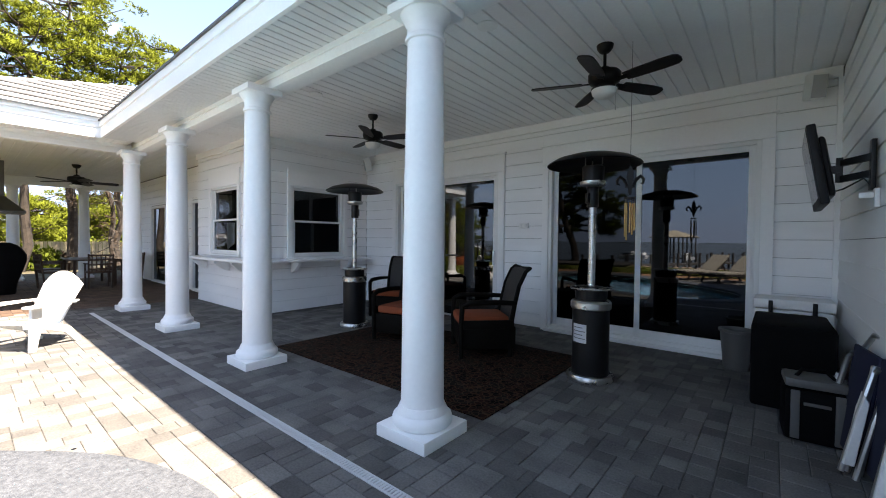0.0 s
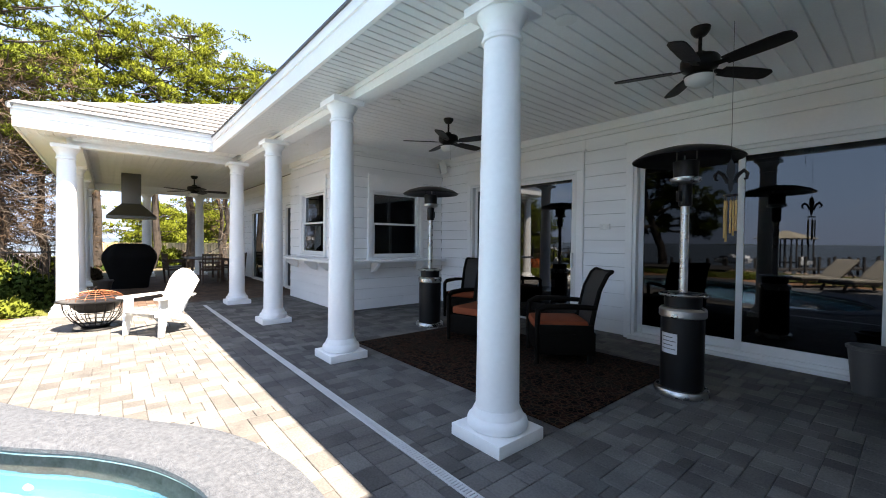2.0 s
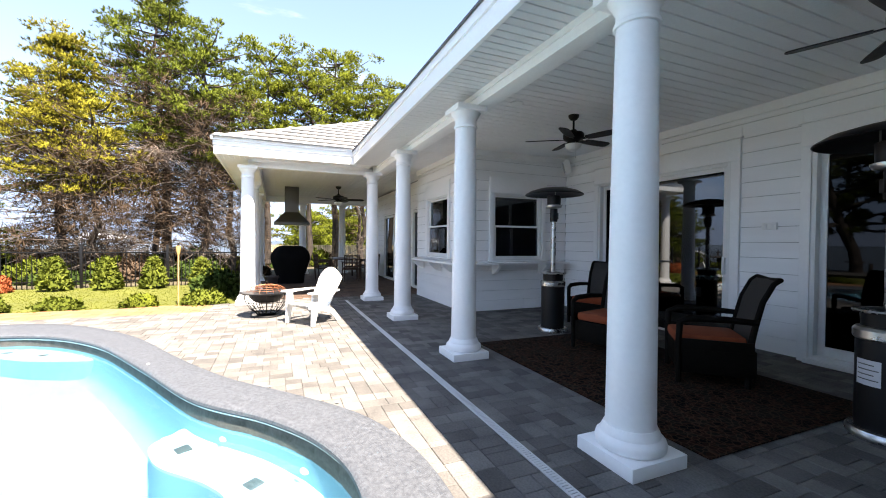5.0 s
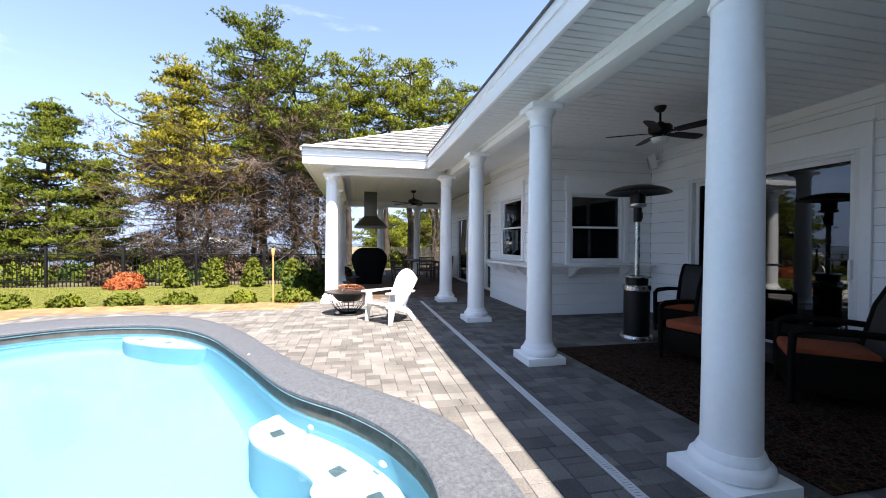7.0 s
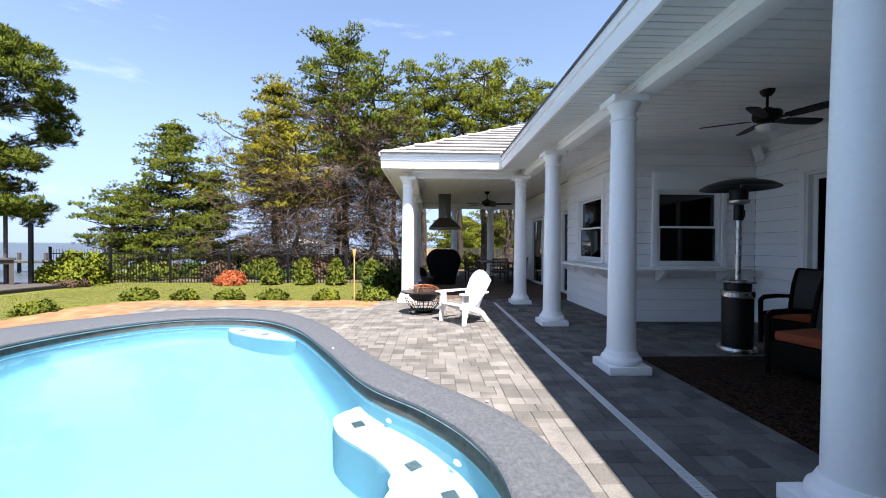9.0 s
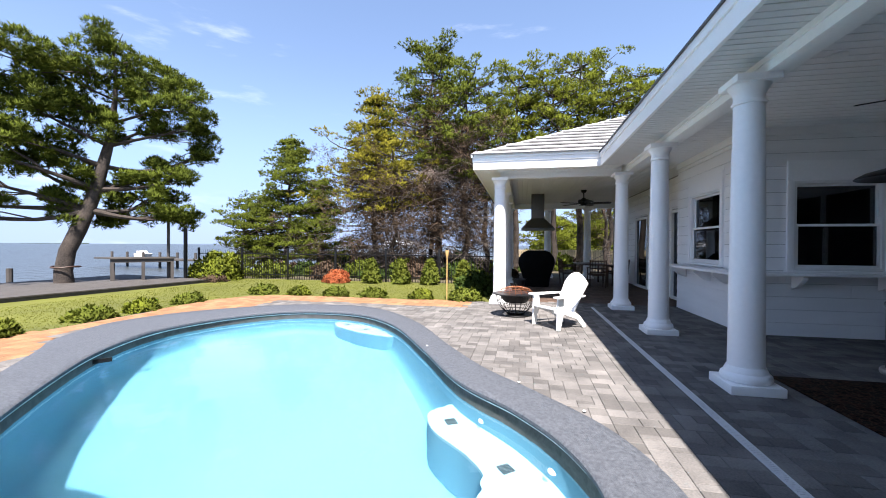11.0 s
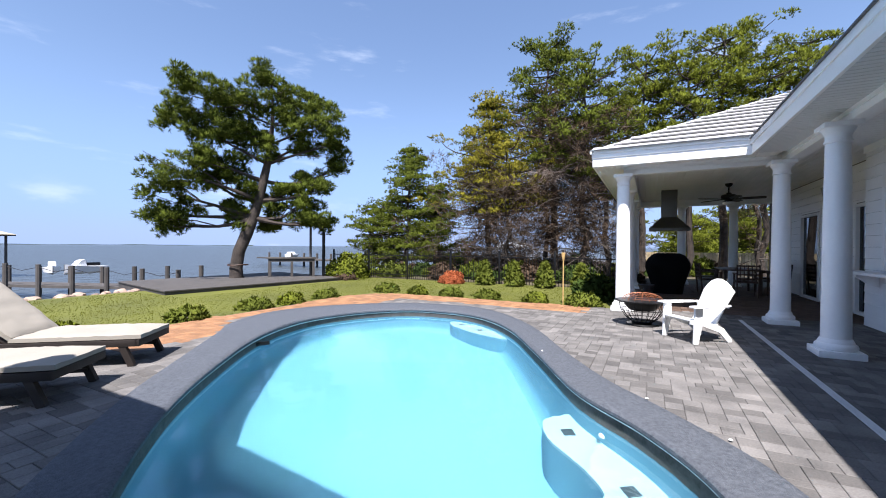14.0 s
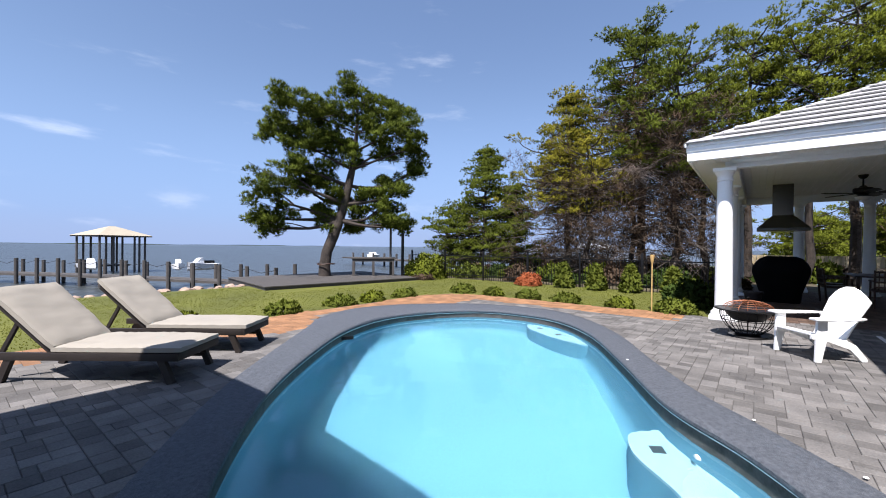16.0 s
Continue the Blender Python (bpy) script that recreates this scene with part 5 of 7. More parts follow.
def wind_chime():
    c = thing("wind_chime", "brass wind chime under an iron fleur ornament", "wind chime", pose(-1.02, 3.9, -0.16))
    b1 = bmesh.new()
    tube(b1, [(0, 0, CEIL + 0.16), (0, 0, 2.22)], 0.002, 5)
    part("cord", b1, HOSE, c)
    b1 = bmesh.new()
    prism(b1, [(0.0, 2.22), (0.025, 2.17), (0.03, 2.11), (0.015, 2.05), (0.04, 2.04), (0.04, 2.02), (0.018, 2.015), (0.014, 1.97), (0.0, 1.94), (-0.014, 1.97), (-0.018, 2.015), (-0.04, 2.02), (-0.04, 2.04), (-0.015, 2.05), (-0.03, 2.11), (-0.025, 2.17)], -0.006, 0.006, "y")
    for s in (-1, 1):
        tube(b1, [(s * 0.02, 0, 2.03), (s * 0.05, 0, 2.09), (s * 0.085, 0, 2.12), (s * 0.11, 0, 2.09), (s * 0.105, 0, 2.055), (s * 0.085, 0, 2.05)], [0.012, 0.016, 0.017, 0.014, 0.011, 0.008], 8)
    orn = part("ornament", b1, BRONZE, c, "dark iron fleur ornament")
    orn.matrix_basis = pose(0, 0, 0, 0, 0, 14)
    b1 = bmesh.new()
    lathe(b1, [(0.0, 1.93), (0.05, 1.93), (0.05, 1.915), (0.0, 1.915)], 18)
    part("disc", b1, DARK_WOOD, c)
    for k, ln in enumerate((0.25, 0.29, 0.34, 0.31, 0.27)):
        a = 2 * math.pi * k / 5
        b1 = bmesh.new()
        tube(b1, [(0.04 * math.cos(a), 0.04 * math.sin(a), 1.88), (0.04 * math.cos(a), 0.04 * math.sin(a), 1.88 - ln)], 0.008, 8)
        tube(b1, [(0.04 * math.cos(a), 0.04 * math.sin(a), 1.92), (0.04 * math.cos(a), 0.04 * math.sin(a), 1.88)], 0.0015, 4)
        part("chime_tube", b1, BRASS, c, "brass chime tube")


wind_chime()
b1 = bmesh.new()
tube(b1, [(-6.9, 5.3, 0.42), (-6.86, 5.28, 0.40), (-6.84, 5.2, 0.22), (-6.7, 5.0, 0.06), (-6.3, 4.8, 0.03), (-5.9, 4.6, 0.03), (-5.5, 4.3, 0.08), (-5.32, 4.1, 0.2)], 0.012, 8)
single("gas_hose", b1, HOSE, "black rubber gas hose from wall to heater", "hose")

# ================================================================ terrace things
def adirondack(m):
    """Faces -y."""
    c = thing("adirondack_chair", "white resin slatted garden chair beside the fire bowl", "chair", m)
    # fanned back of seven slats
    for k in range(7):
        u = (k - 3) / 3.0
        b1 = bmesh.new()
        top = 0.98 - 0.16 * u * u
        w0, w1 = 0.032, 0.043
        x0, x1 = u * 0.20, u * 0.262
        ln = [(0.12, 0.28), (0.26, 0.55), (0.40, top)]
        rows_ = []
        for i, (y, z) in enumerate(ln):
            f = (z - 0.28) / 0.70
            xc, w = x0 + (x1 - x0) * f, w0 + (w1 - w0) * f
            za, zb = (0.985 - 0.16 * ((xc - w) / 0.262) ** 2, 0.985 - 0.16 * ((xc + w) / 0.262) ** 2) if i == 2 else (z, z)
            rows_.append([(xc - w, y, za), (xc + w, y, zb)])
        a = [[(x, y - 0.011, z) for x, y, z in r] for r in rows_]
        b = [[(x, y + 0.011, z) for x, y, z in r] for r in rows_]
        ga, gb = slab(b1, a), slab(b1, b)
        n = len(ga)
        for i in range(n - 1):
            b1.faces.new((ga[i][0], ga[i + 1][0], gb[i + 1][0], gb[i][0]))
            b1.faces.new((ga[i][1], ga[i + 1][1], gb[i + 1][1], gb[i][1]))
        b1.faces.new((ga[0][0], ga[0][1], gb[0][1], gb[0][0]))
        b1.faces.new((ga[-1][0], ga[-1][1], gb[-1][1], gb[-1][0]))
        part("back_slat", b1, PLASTIC_WHITE, c)
    b1 = bmesh.new()
    tube(b1, [(-0.30, 0.275, 0.56), (0, 0.30, 0.575), (0.30, 0.275, 0.56)], 0.024, 8)
    part("back_brace", b1, PLASTIC_WHITE, c)
    for k in range(6):
        b1 = bmesh.new()
        y = -0.36 + k * 0.088
        z = 0.375 - 0.021 * k - (0.012 if k == 0 else 0)
        add_box(b1, -0.265, 0.265, y - 0.039, y + 0.039, z - 0.012, z + 0.012, 0.006)
        part("seat_slat", b1, PLASTIC_WHITE, c)
    for s in (-1, 1):
        b1 = bmesh.new()
        prism(b1, [(-0.40, 0.30), (-0.40, 0.37), (-0.30, 0.375), (0.10, 0.27), (0.20, 0.22), (0.35, 0.04), (0.35, 0.0), (0.27, 0.0), (0.12, 0.17), (-0.2, 0.285)], s * 0.285 - 0.02, s * 0.285 + 0.02, "x")
        bmesh.ops.bevel(b1, geom=list(b1.edges), offset=0.006, segments=1, affect="EDGES")
        part("rear_leg", b1, PLASTIC_WHITE, c)
        b1 = bmesh.new()
        prism(b1, [(-0.38, 0.0), (-0.30, 0.0), (-0.235, 0.30), (-0.22, 0.56), (-0.36, 0.56), (-0.365, 0.34)], s * 0.325 - 0.02, s * 0.325 + 0.02, "x")
        bmesh.ops.bevel(b1, geom=list(b1.edges), offset=0.006, segments=1, affect="EDGES")
        part("front_leg", b1, PLASTIC_WHITE, c)
        b1 = bmesh.new()
        prism(b1, [(s * 0.27, -0.42), (s * 0.40, -0.43), (s * 0.425, -0.36), (s * 0.41, -0.1), (s * 0.37, 0.20), (s * 0.31, 0.33), (s * 0.285, 0.30), (s * 0.30, 0.0), (s * 0.27, -0.2)], 0.56, 0.59)
        bmesh.ops.bevel(b1, geom=list(b1.edges), offset=0.008, segments=2, affect="EDGES")
        part("armrest", b1, PLASTIC_WHITE, c)
    return c


adirondack(pose(-7.08, 0.58, 0.0, 0, 0, 38) @ Matrix.Scale(0.92, 4))


def fire_bowl(m):
    c = thing("fire_bowl", "black steel fire bowl with copper mesh dome", "fire pit", m)
    b1 = bmesh.new()
    lathe(b1, [(0.30, 0.405), (0.43, 0.415), (0.45, 0.425), (0.45, 0.437), (0.43, 0.442), (0.30, 0.43)], 40)
    part("rim", b1, BLACK_METAL, c, "flat black rim")
    b1 = bmesh.new()
    lathe(b1, [(0.31, 0.42), (0.28, 0.34), (0.20, 0.26), (0.0, 0.24), (0.0, 0.25), (0.19, 0.27), (0.27, 0.35), (0.30, 0.42)], 36)
    part("bowl", b1, BLACK_METAL, c)
    for k in range(20):
        a = 2 * math.pi * k / 20
        b1 = bmesh.new()
        tube(b1, [(r * math.cos(a), r * math.sin(a), z) for r, z in ((0.375, 0.41), (0.37, 0.33), (0.34, 0.24), (0.28, 0.15), (0.21, 0.09), (0.17, 0.06))], 0.006, 5)
        part("basket_wire", b1, BLACK_METAL, c)
    for r, z in ((0.355, 0.27), (0.25, 0.12)):
        b1 = bmesh.new()
        tube(b1, [(r * math.cos(2 * math.pi * k / 36), r * math.sin(2 * math.pi * k / 36), z) for k in range(37)], 0.006, 5)
        part("basket_hoop", b1, BLACK_METAL, c)
    b1 = bmesh.new()
    lathe(b1, [(0.0, 0.03), (0.16, 0.03), (0.18, 0.06), (0.17, 0.075), (0.0, 0.075)], 28)
    lathe(b1, [(0.0, 0.0), (0.26, 0.0), (0.27, 0.012), (0.25, 0.03), (0.0, 0.03)], 32)
    part("foot_ring", b1, BLACK_METAL, c)
    # dome of hoops
    for k in range(9):
        a = math.pi * k / 9
        b1 = bmesh.new()
        tube(b1, [(0.33 * math.cos(t) * math.cos(a), 0.33 * math.cos(t) * math.sin(a), 0.442 + 0.13 * math.sin(t)) for t in [math.pi * j / 16 for j in range(17)]], 0.0035, 4)
        part("dome_wire", b1, COPPER, c)
    for j in range(1, 6):
        t = math.pi / 2 * j / 6
        b1 = bmesh.new()
        tube(b1, [(0.33 * math.cos(t) * math.cos(2 * math.pi * k / 32), 0.33 * math.cos(t) * math.sin(2 * math.pi * k / 32), 0.442 + 0.13 * math.sin(t)) for k in range(33)], 0.003, 4)
        part("dome_hoop", b1, COPPER, c)
    b1 = bmesh.new()
    lathe(b1, [(0.0, 0.57), (0.012, 0.57), (0.012, 0.60), (0.022, 0.615), (0.0, 0.63)], 10)
    part("dome_knob", b1, BRONZE, c)


fire_bowl(pose(-7.93, -0.18, 0.0))


def sun_lounger(m, label):
    """Foot end at the origin, head towards +x."""
    c = thing("sun_lounger", label, "sun lounger", m, "sun loungers")
    W = 0.34
    for s in (-1, 1):
        b1 = bmesh.new()
        add_box(b1, 0.0, 1.98, s * W - 0.018, s * W + 0.018, 0.225, 0.30, 0.004)
        part("side_rail", b1, DARK_WOOD, c)
        for x, lean in ((0.16, -0.10), (1.62, 0.10)):
            b1 = bmesh.new()
            bar(b1, (x, s * W * 0.96, 0.235), (x + lean, s * W * 0.96, 0.0), 0.05, 0.065, (1, 0, 0))
            part("leg", b1, DARK_WOOD, c)
        b1 = bmesh.new()
        bar(b1, (0.10, s * W * 0.9, 0.12), (1.68, s * W * 0.9, 0.12), 0.03, 0.035)
        if s < 0:
            part("stretcher", b1, DARK_WOOD, c)
        else:
            b1.free()
    b1 = bmesh.new()
    add_box(b1, -0.02, 0.025, -W - 0.018, W + 0.018, 0.225, 0.30, 0.004)
    part("end_rail", b1, DARK_WOOD, c)
    for k in range(9):
        b1 = bmesh.new()
        x = 0.08 + k * 0.125
        add_box(b1, x, x + 0.08, -W + 0.02, W - 0.02, 0.275, 0.297)
        part("slat", b1, DARK_WOOD, c, smooth=False)
    ang_ = radians(42)

    def back(d, up):
        return 1.20 + d * math.cos(ang_) - up * math.sin(ang_), 0.30 + d * math.sin(ang_) + up * math.cos(ang_)

    for s in (-1, 1):
        b1 = bmesh.new()
        (x0, z0), (x1, z1) = back(0.0, -0.03), back(0.80, -0.03)
        bar(b1, (x0, s * 0.29, z0), (x1, s * 0.29, z1), 0.04, 0.055)
        part("back_rail", b1, DARK_WOOD, c)
        b1 = bmesh.new()
        (x1, z1) = back(0.50, -0.05)
        bar(b1, (x1, s * 0.25, z1), (1.78, s * 0.25, 0.27), 0.03, 0.035)
        part("back_prop", b1, DARK_WOOD, c)
    for k in range(6):
        b1 = bmesh.new()
        (x0, z0), (x1, z1) = back(0.08 + k * 0.125, -0.012), back(0.16 + k * 0.125, -0.012)
        bar(b1, (x0, 0, z0), (x1, 0, z1), 0.56, 0.018)
        part("back_slat", b1, DARK_WOOD, c, smooth=False)

    def pad(name, place, length):
        b2 = bmesh.new()
        nx, ny, th = 26, 12, 0.068
        top, low = [], []
        for i in range(nx + 1):
            rt, rl = [], []
            for j in range(ny + 1):
                u, v = i / nx, j / ny * 2 - 1
                edge = min(1.0, min(u, 1 - u) * 9) ** 0.5 * min(1.0, (1 - abs(v)) * 5) ** 0.5
                wob = 0.009 * noise.noise(Vector((u * 7 * length, v * 2.5, 3.3))) + 0.006 * noise.noise(Vector((u * 24 * length, v * 3, 1.1)))
                d, w = u * length, v * (0.350 - 0.012 * (1 - min(1.0, min(u, 1 - u) * 9)))
                x, z = place(d, th * (0.72 + 0.28 * edge) + wob)
                rt.append((x, w, z))
                x, z = place(d, th * (0.10 - 0.10 * edge))
                rl.append((x, w, z))
            top.append(rt)
            low.append(rl)
        ga, gb = slab(b2, top), slab(b2, low)
        for i in range(nx):
            for j in (0, ny):
                b2.faces.new((ga[i][j], ga[i + 1][j], gb[i + 1][j], gb[i][j]))
        for j in range(ny):
            for i in (0, nx):
                b2.faces.new((ga[i][j], ga[i][j + 1], gb[i][j + 1], gb[i][j]))
        return part(name, b2, CANVAS, c, "oatmeal canvas cushion")

    pad("seat_cushion", lambda d, up: (-0.03 + d, 0.302 + up), 1.25)
    pad("back_cushion", lambda d, up: back(d + 0.03, up + 0.004), 0.84)
    for s in (-1, 1):
        b1 = bmesh.new()
        lathe(b1, [(0.0, -0.015), (0.075, -0.015), (0.08, 0.0), (0.075, 0.015), (0.0, 0.015)], 22)
        wh = part("wheel", b1, DARK_WOOD, c)
        wh.matrix_basis = pose(1.86, s * 0.38, 0.155, 90, 0, 0)


sun_lounger(pose(-1.71, -4.71, 0.0, 0, 0, -51), "dark wood sun lounger with raised back and oatmeal cushion")
sun_lounger(pose(-2.66, -5.37, 0.0, 0, 0, -51), "dark wood sun lounger with raised back beside the lawn")


def garden_torch(x, y):
    c = thing("garden_torch", "bamboo garden torch standing at the lawn edge", "torch", pose(x, y, 0))
    b1 = bmesh.new()
    tube(b1, [(0, 0, -0.05), (0.004, 0, 0.6), (0, 0, 1.05)], 0.014, 8)
    part("pole", b1, BAMBOO, c)
    b1 = bmesh.new()
    lathe(b1, [(0.015, 1.03), (0.035, 1.10), (0.05, 1.22), (0.05, 1.235), (0.02, 1.24), (0.0, 1.24)], 12)
    part("basket", b1, BAMBOO, c)
    b1 = bmesh.new()
    lathe(b1, [(0.022, 1.235), (0.022, 1.265), (0.006, 1.27), (0.006, 1.29), (0.0, 1.29)], 10)
    part("oil_can", b1, BLACK_METAL, c)


garden_torch(-9.95, -1.93)


# ---------------------------------------------------------------- pavilion things
def range_hood():
    c = thing("range_hood", "stainless steel hood hung over the grill", "range hood", pose(-14.5, 0.46, 0))
    b1 = bmesh.new()
    add_box(b1, -0.20, 0.20, -0.22, 0.22, 2.33, CEIL, 0.006)
    part("chimney", b1, HOOD_STEEL, c)
    b1 = bmesh.new()
    lo = [(-0.45, -0.55), (0.45, -0.55), (0.45, 0.55), (-0.45, 0.55)]
    hi = [(-0.20, -0.22), (0.20, -0.22), (0.20, 0.22), (-0.20, 0.22)]
    a = [b1.verts.new((*p, 1.98)) for p in lo]
    b = [b1.verts.new((*p, 2.33)) for p in hi]
    for k in range(4):
        b1.faces.new((a[k], a[(k + 1) % 4], b[(k + 1) % 4], b[k]))
    b1.faces.new(a)
    b1.faces.new(b)
    part("canopy", b1, HOOD_STEEL, c, "flared steel canopy")
    b1 = bmesh.new()
    add_box(b1, -0.46, 0.46, -0.56, 0.56, 1.91, 1.978, 0.004)
    part("lip", b1, HOOD_STEEL, c)


range_hood()


def covered_grill():
    b1 = bmesh.new()
    rings_ = []
    for z, sx, sy in ((0.0, 0.28, 0.40), (0.25, 0.30, 0.43), (0.55, 0.35, 0.53), (0.78, 0.39, 0.60), (0.92, 0.38, 0.59), (1.05, 0.33, 0.52), (1.15, 0.25, 0.43), (1.21, 0.12, 0.30)):
        rings_.append([(sx * math.copysign(abs(math.cos(t)) ** 0.5, math.cos(t)) + 0.02 * math.sin(5 * t + z * 3), sy * math.copysign(abs(math.sin(t)) ** 0.5, math.sin(t)) + 0.02 * math.cos(7 * t), z) for t in [2 * math.pi * k / 40 for k in range(41)]])
    g_ = slab(b1, rings_)
    bmesh.ops.remove_doubles(b1, verts=b1.verts, dist=1e-4)
    b1.faces.new([v for v in g_[-1] if v.is_valid][:40])
    single("covered_grill", b1, COVER, "barbecue grill under a draped black cover", "grill", pose(-13.9, 0.42, 0))


covered_grill()
b1 = bmesh.new()
lathe(b1, [(0.0, 0.0), (0.13, 0.0), (0.19, 0.30), (0.21, 0.30), (0.21, 0.34), (0.18, 0.34), (0.16, 0.28), (0.0, 0.28)], 24)
single("plant_pot", b1, CLAY, "dark glazed flower pot by the column", "pot", pose(-12.6, -0.15, 0))


def pavilion_set():
    t = thing("dining_table", "dark outdoor dining table under the pavilion", "table", pose(-15.2, 2.35, 0))
    b1 = bmesh.new()
    add_box(b1, -0.9, 0.9, -0.5, 0.5, 0.71, 0.745, 0.01)
    part("tabletop", b1, BROWN_SEAT, t)
    for sx in (-1, 1):
        for sy in (-1, 1):
            b1 = bmesh.new()
            add_box(b1, sx * 0.82 - 0.03, sx * 0.82 + 0.03, sy * 0.42 - 0.03, sy * 0.42 + 0.03, 0, 0.71)
            part("leg", b1, BROWN_SEAT, t)

    def chair(m):
        c = thing("garden_dining_chair", "brown lattice-back outdoor dining chair", "chair", m, "pavilion dining chairs")
        b2 = bmesh.new()
        add_box(b2, -0.25, 0.25, -0.25, 0.25, 0.40, 0.46, 0.01)
        part("seat", b2, BROWN_SEAT, c)
        for sx in (-1, 1):
            b2 = bmesh.new()
            bar(b2, (sx * 0.24, 0.24, 0.0), (sx * 0.25, 0.32, 0.92), 0.035, 0.035, (0, 1, 0))
            part("back_post", b2, BROWN_SEAT, c)
            b2 = bmesh.new()
            bar(b2, (sx * 0.24, -0.23, 0.0), (sx * 0.24, -0.23, 0.64), 0.035, 0.035, (0, 1, 0))
            part("front_leg", b2, BROWN_SEAT, c)
            b2 = bmesh.new()
            bar(b2, (sx * 0.25, -0.26, 0.65), (sx * 0.25, 0.29, 0.66), 0.05, 0.03)
            part("arm", b2, BROWN_SEAT, c)
        for k in range(4):
            z = 0.52 + k * 0.12
            b2 = bmesh.new()
            bar(b2, (-0.25, 0.27 + (z - 0.4) * 0.08, z), (0.25, 0.27 + (z - 0.4) * 0.08, z), 0.02, 0.045)
            part("back_bar", b2, BROWN_SEAT, c)
        for k in range(5):
            x = -0.18 + k * 0.09
            b2 = bmesh.new()
            bar(b2, (x, 0.275, 0.46), (x, 0.315, 0.90), 0.02, 0.02, (0, 1, 0))
            part("back_stick", b2, BROWN_SEAT, c)
        return c

    first_ = chair(pose(-14.6, 1.55, 0, 0, 0, 190))
    for x, y, r in ((-15.7, 1.6, 175), (-13.95, 2.35, 270), (-14.7, 3.15, 5), (-15.8, 3.15, -8)):
        copy_thing(first_, pose(x, y, 0, 0, 0, r))


pavilion_set()

# ================================================================ planting
def unit_rows(a):
    return a / np.maximum(np.linalg.norm(a, axis=1, keepdims=True), 1e-9)


def tufts(centres, out, per, length, width, gen, lift=0.35, spread=1.0, level=0.0):
    """Fans of narrow leaves at each centre: verts and faces for one soup."""
    n = len(centres)
    base = np.repeat(centres, per, axis=0)
    way = np.repeat(unit_rows(out + np.array((0, 0, lift))), per, axis=0) + gen.normal(0, 0.75 * spread, (n * per, 3))
    way = unit_rows(way)
    side = unit_rows(np.cross(way, gen.normal(0, 1, (n * per, 3)) + np.array((0, 0, level))))
    ln = length * gen.uniform(0.6, 1.25, (n * per, 1))
    w = width * gen.uniform(0.7, 1.3, (n * per, 1))
    tip = base + way * ln
    mid_ = base + way * ln * 0.45
    verts = np.stack([base, mid_ - side * w, tip, mid_ + side * w], 1).reshape(-1, 3)
    k = np.arange(n * per) * 4
    # the leaves of one tuft share most of their shading direction, as a soft mass of needles does
    flat_ = unit_rows(np.cross(mid_ - side * w - base, tip - base))
    mass = unit_rows(np.repeat(unit_rows(out) + np.array((0, 0, 0.35)), per, axis=0) + gen.normal(0, 0.2, (n * per, 3)))
    turn = np.sign(np.sum(flat_ * mass, axis=1, keepdims=True))
    turn[turn == 0] = 1
    faces = np.where(turn > 0, np.stack([k, k + 1, k + 2, k + 3], 1), np.stack([k, k + 3, k + 2, k + 1], 1))
    normals = np.repeat(unit_rows(mass * 0.8 + flat_ * turn * 0.35), 4, axis=0)
    return verts, (faces, normals)


def crown_mesh(name, verts, faces, material, parent, label=""):
    faces, normals = faces
    me = bpy.data.meshes.new(name)
    me.vertices.add(len(verts))
    me.vertices.foreach_set("co", verts.astype(np.float32).ravel())
    me.loops.add(faces.size)
    me.loops.foreach_set("vertex_index", faces.astype(np.int32).ravel())
    me.polygons.add(len(faces))
    me.polygons.foreach_set("loop_start", np.arange(0, faces.size, 4, dtype=np.int32))
    me.update(calc_edges=True)
    me.validate()
    me.attributes.new("custom_normal", "FLOAT_VECTOR", "POINT").data.foreach_set("vector", normals.astype(np.float32).ravel())
    me.materials.append(material)
    ob = new(name, me)
    ob.parent = parent
    if label:
        tagged(ob, label)
    return ob


def clump_points(gen, c, r, n):
    """Points in a flattened lump, most near its skin, and their outward ways."""
    d = unit_rows(gen.normal(0, 1, (n, 3)))
    rad = gen.uniform(0.35, 1.0, (n, 1)) ** 0.6
    lump = 1 + 0.28 * np.sin(d[:, :1] * 5 + c[0]) * np.cos(d[:, 1:2] * 4 + c[1])
    return np.array(c) + d * rad * np.array(r) * lump, d


def limb(bm, a, b, r0, r1, gen, sag=0.15, steps=5, seg=6):
    a, b = np.array(a, float), np.array(b, float)
    ln = np.linalg.norm(b - a)
    pts, rad = [], []
    bend = gen.normal(0, 0.05 * ln, 3)
    for i in range(steps + 1):
        t = i / steps
        p = a + (b - a) * t + bend * math.sin(math.pi * t) + np.array((0, 0, -sag * ln * math.sin(math.pi * t) * 0.5))
        pts.append(tuple(p))
        rad.append(r0 + (r1 - r0) * t)
    tube(bm, pts, rad, seg, cap=False)
    return pts


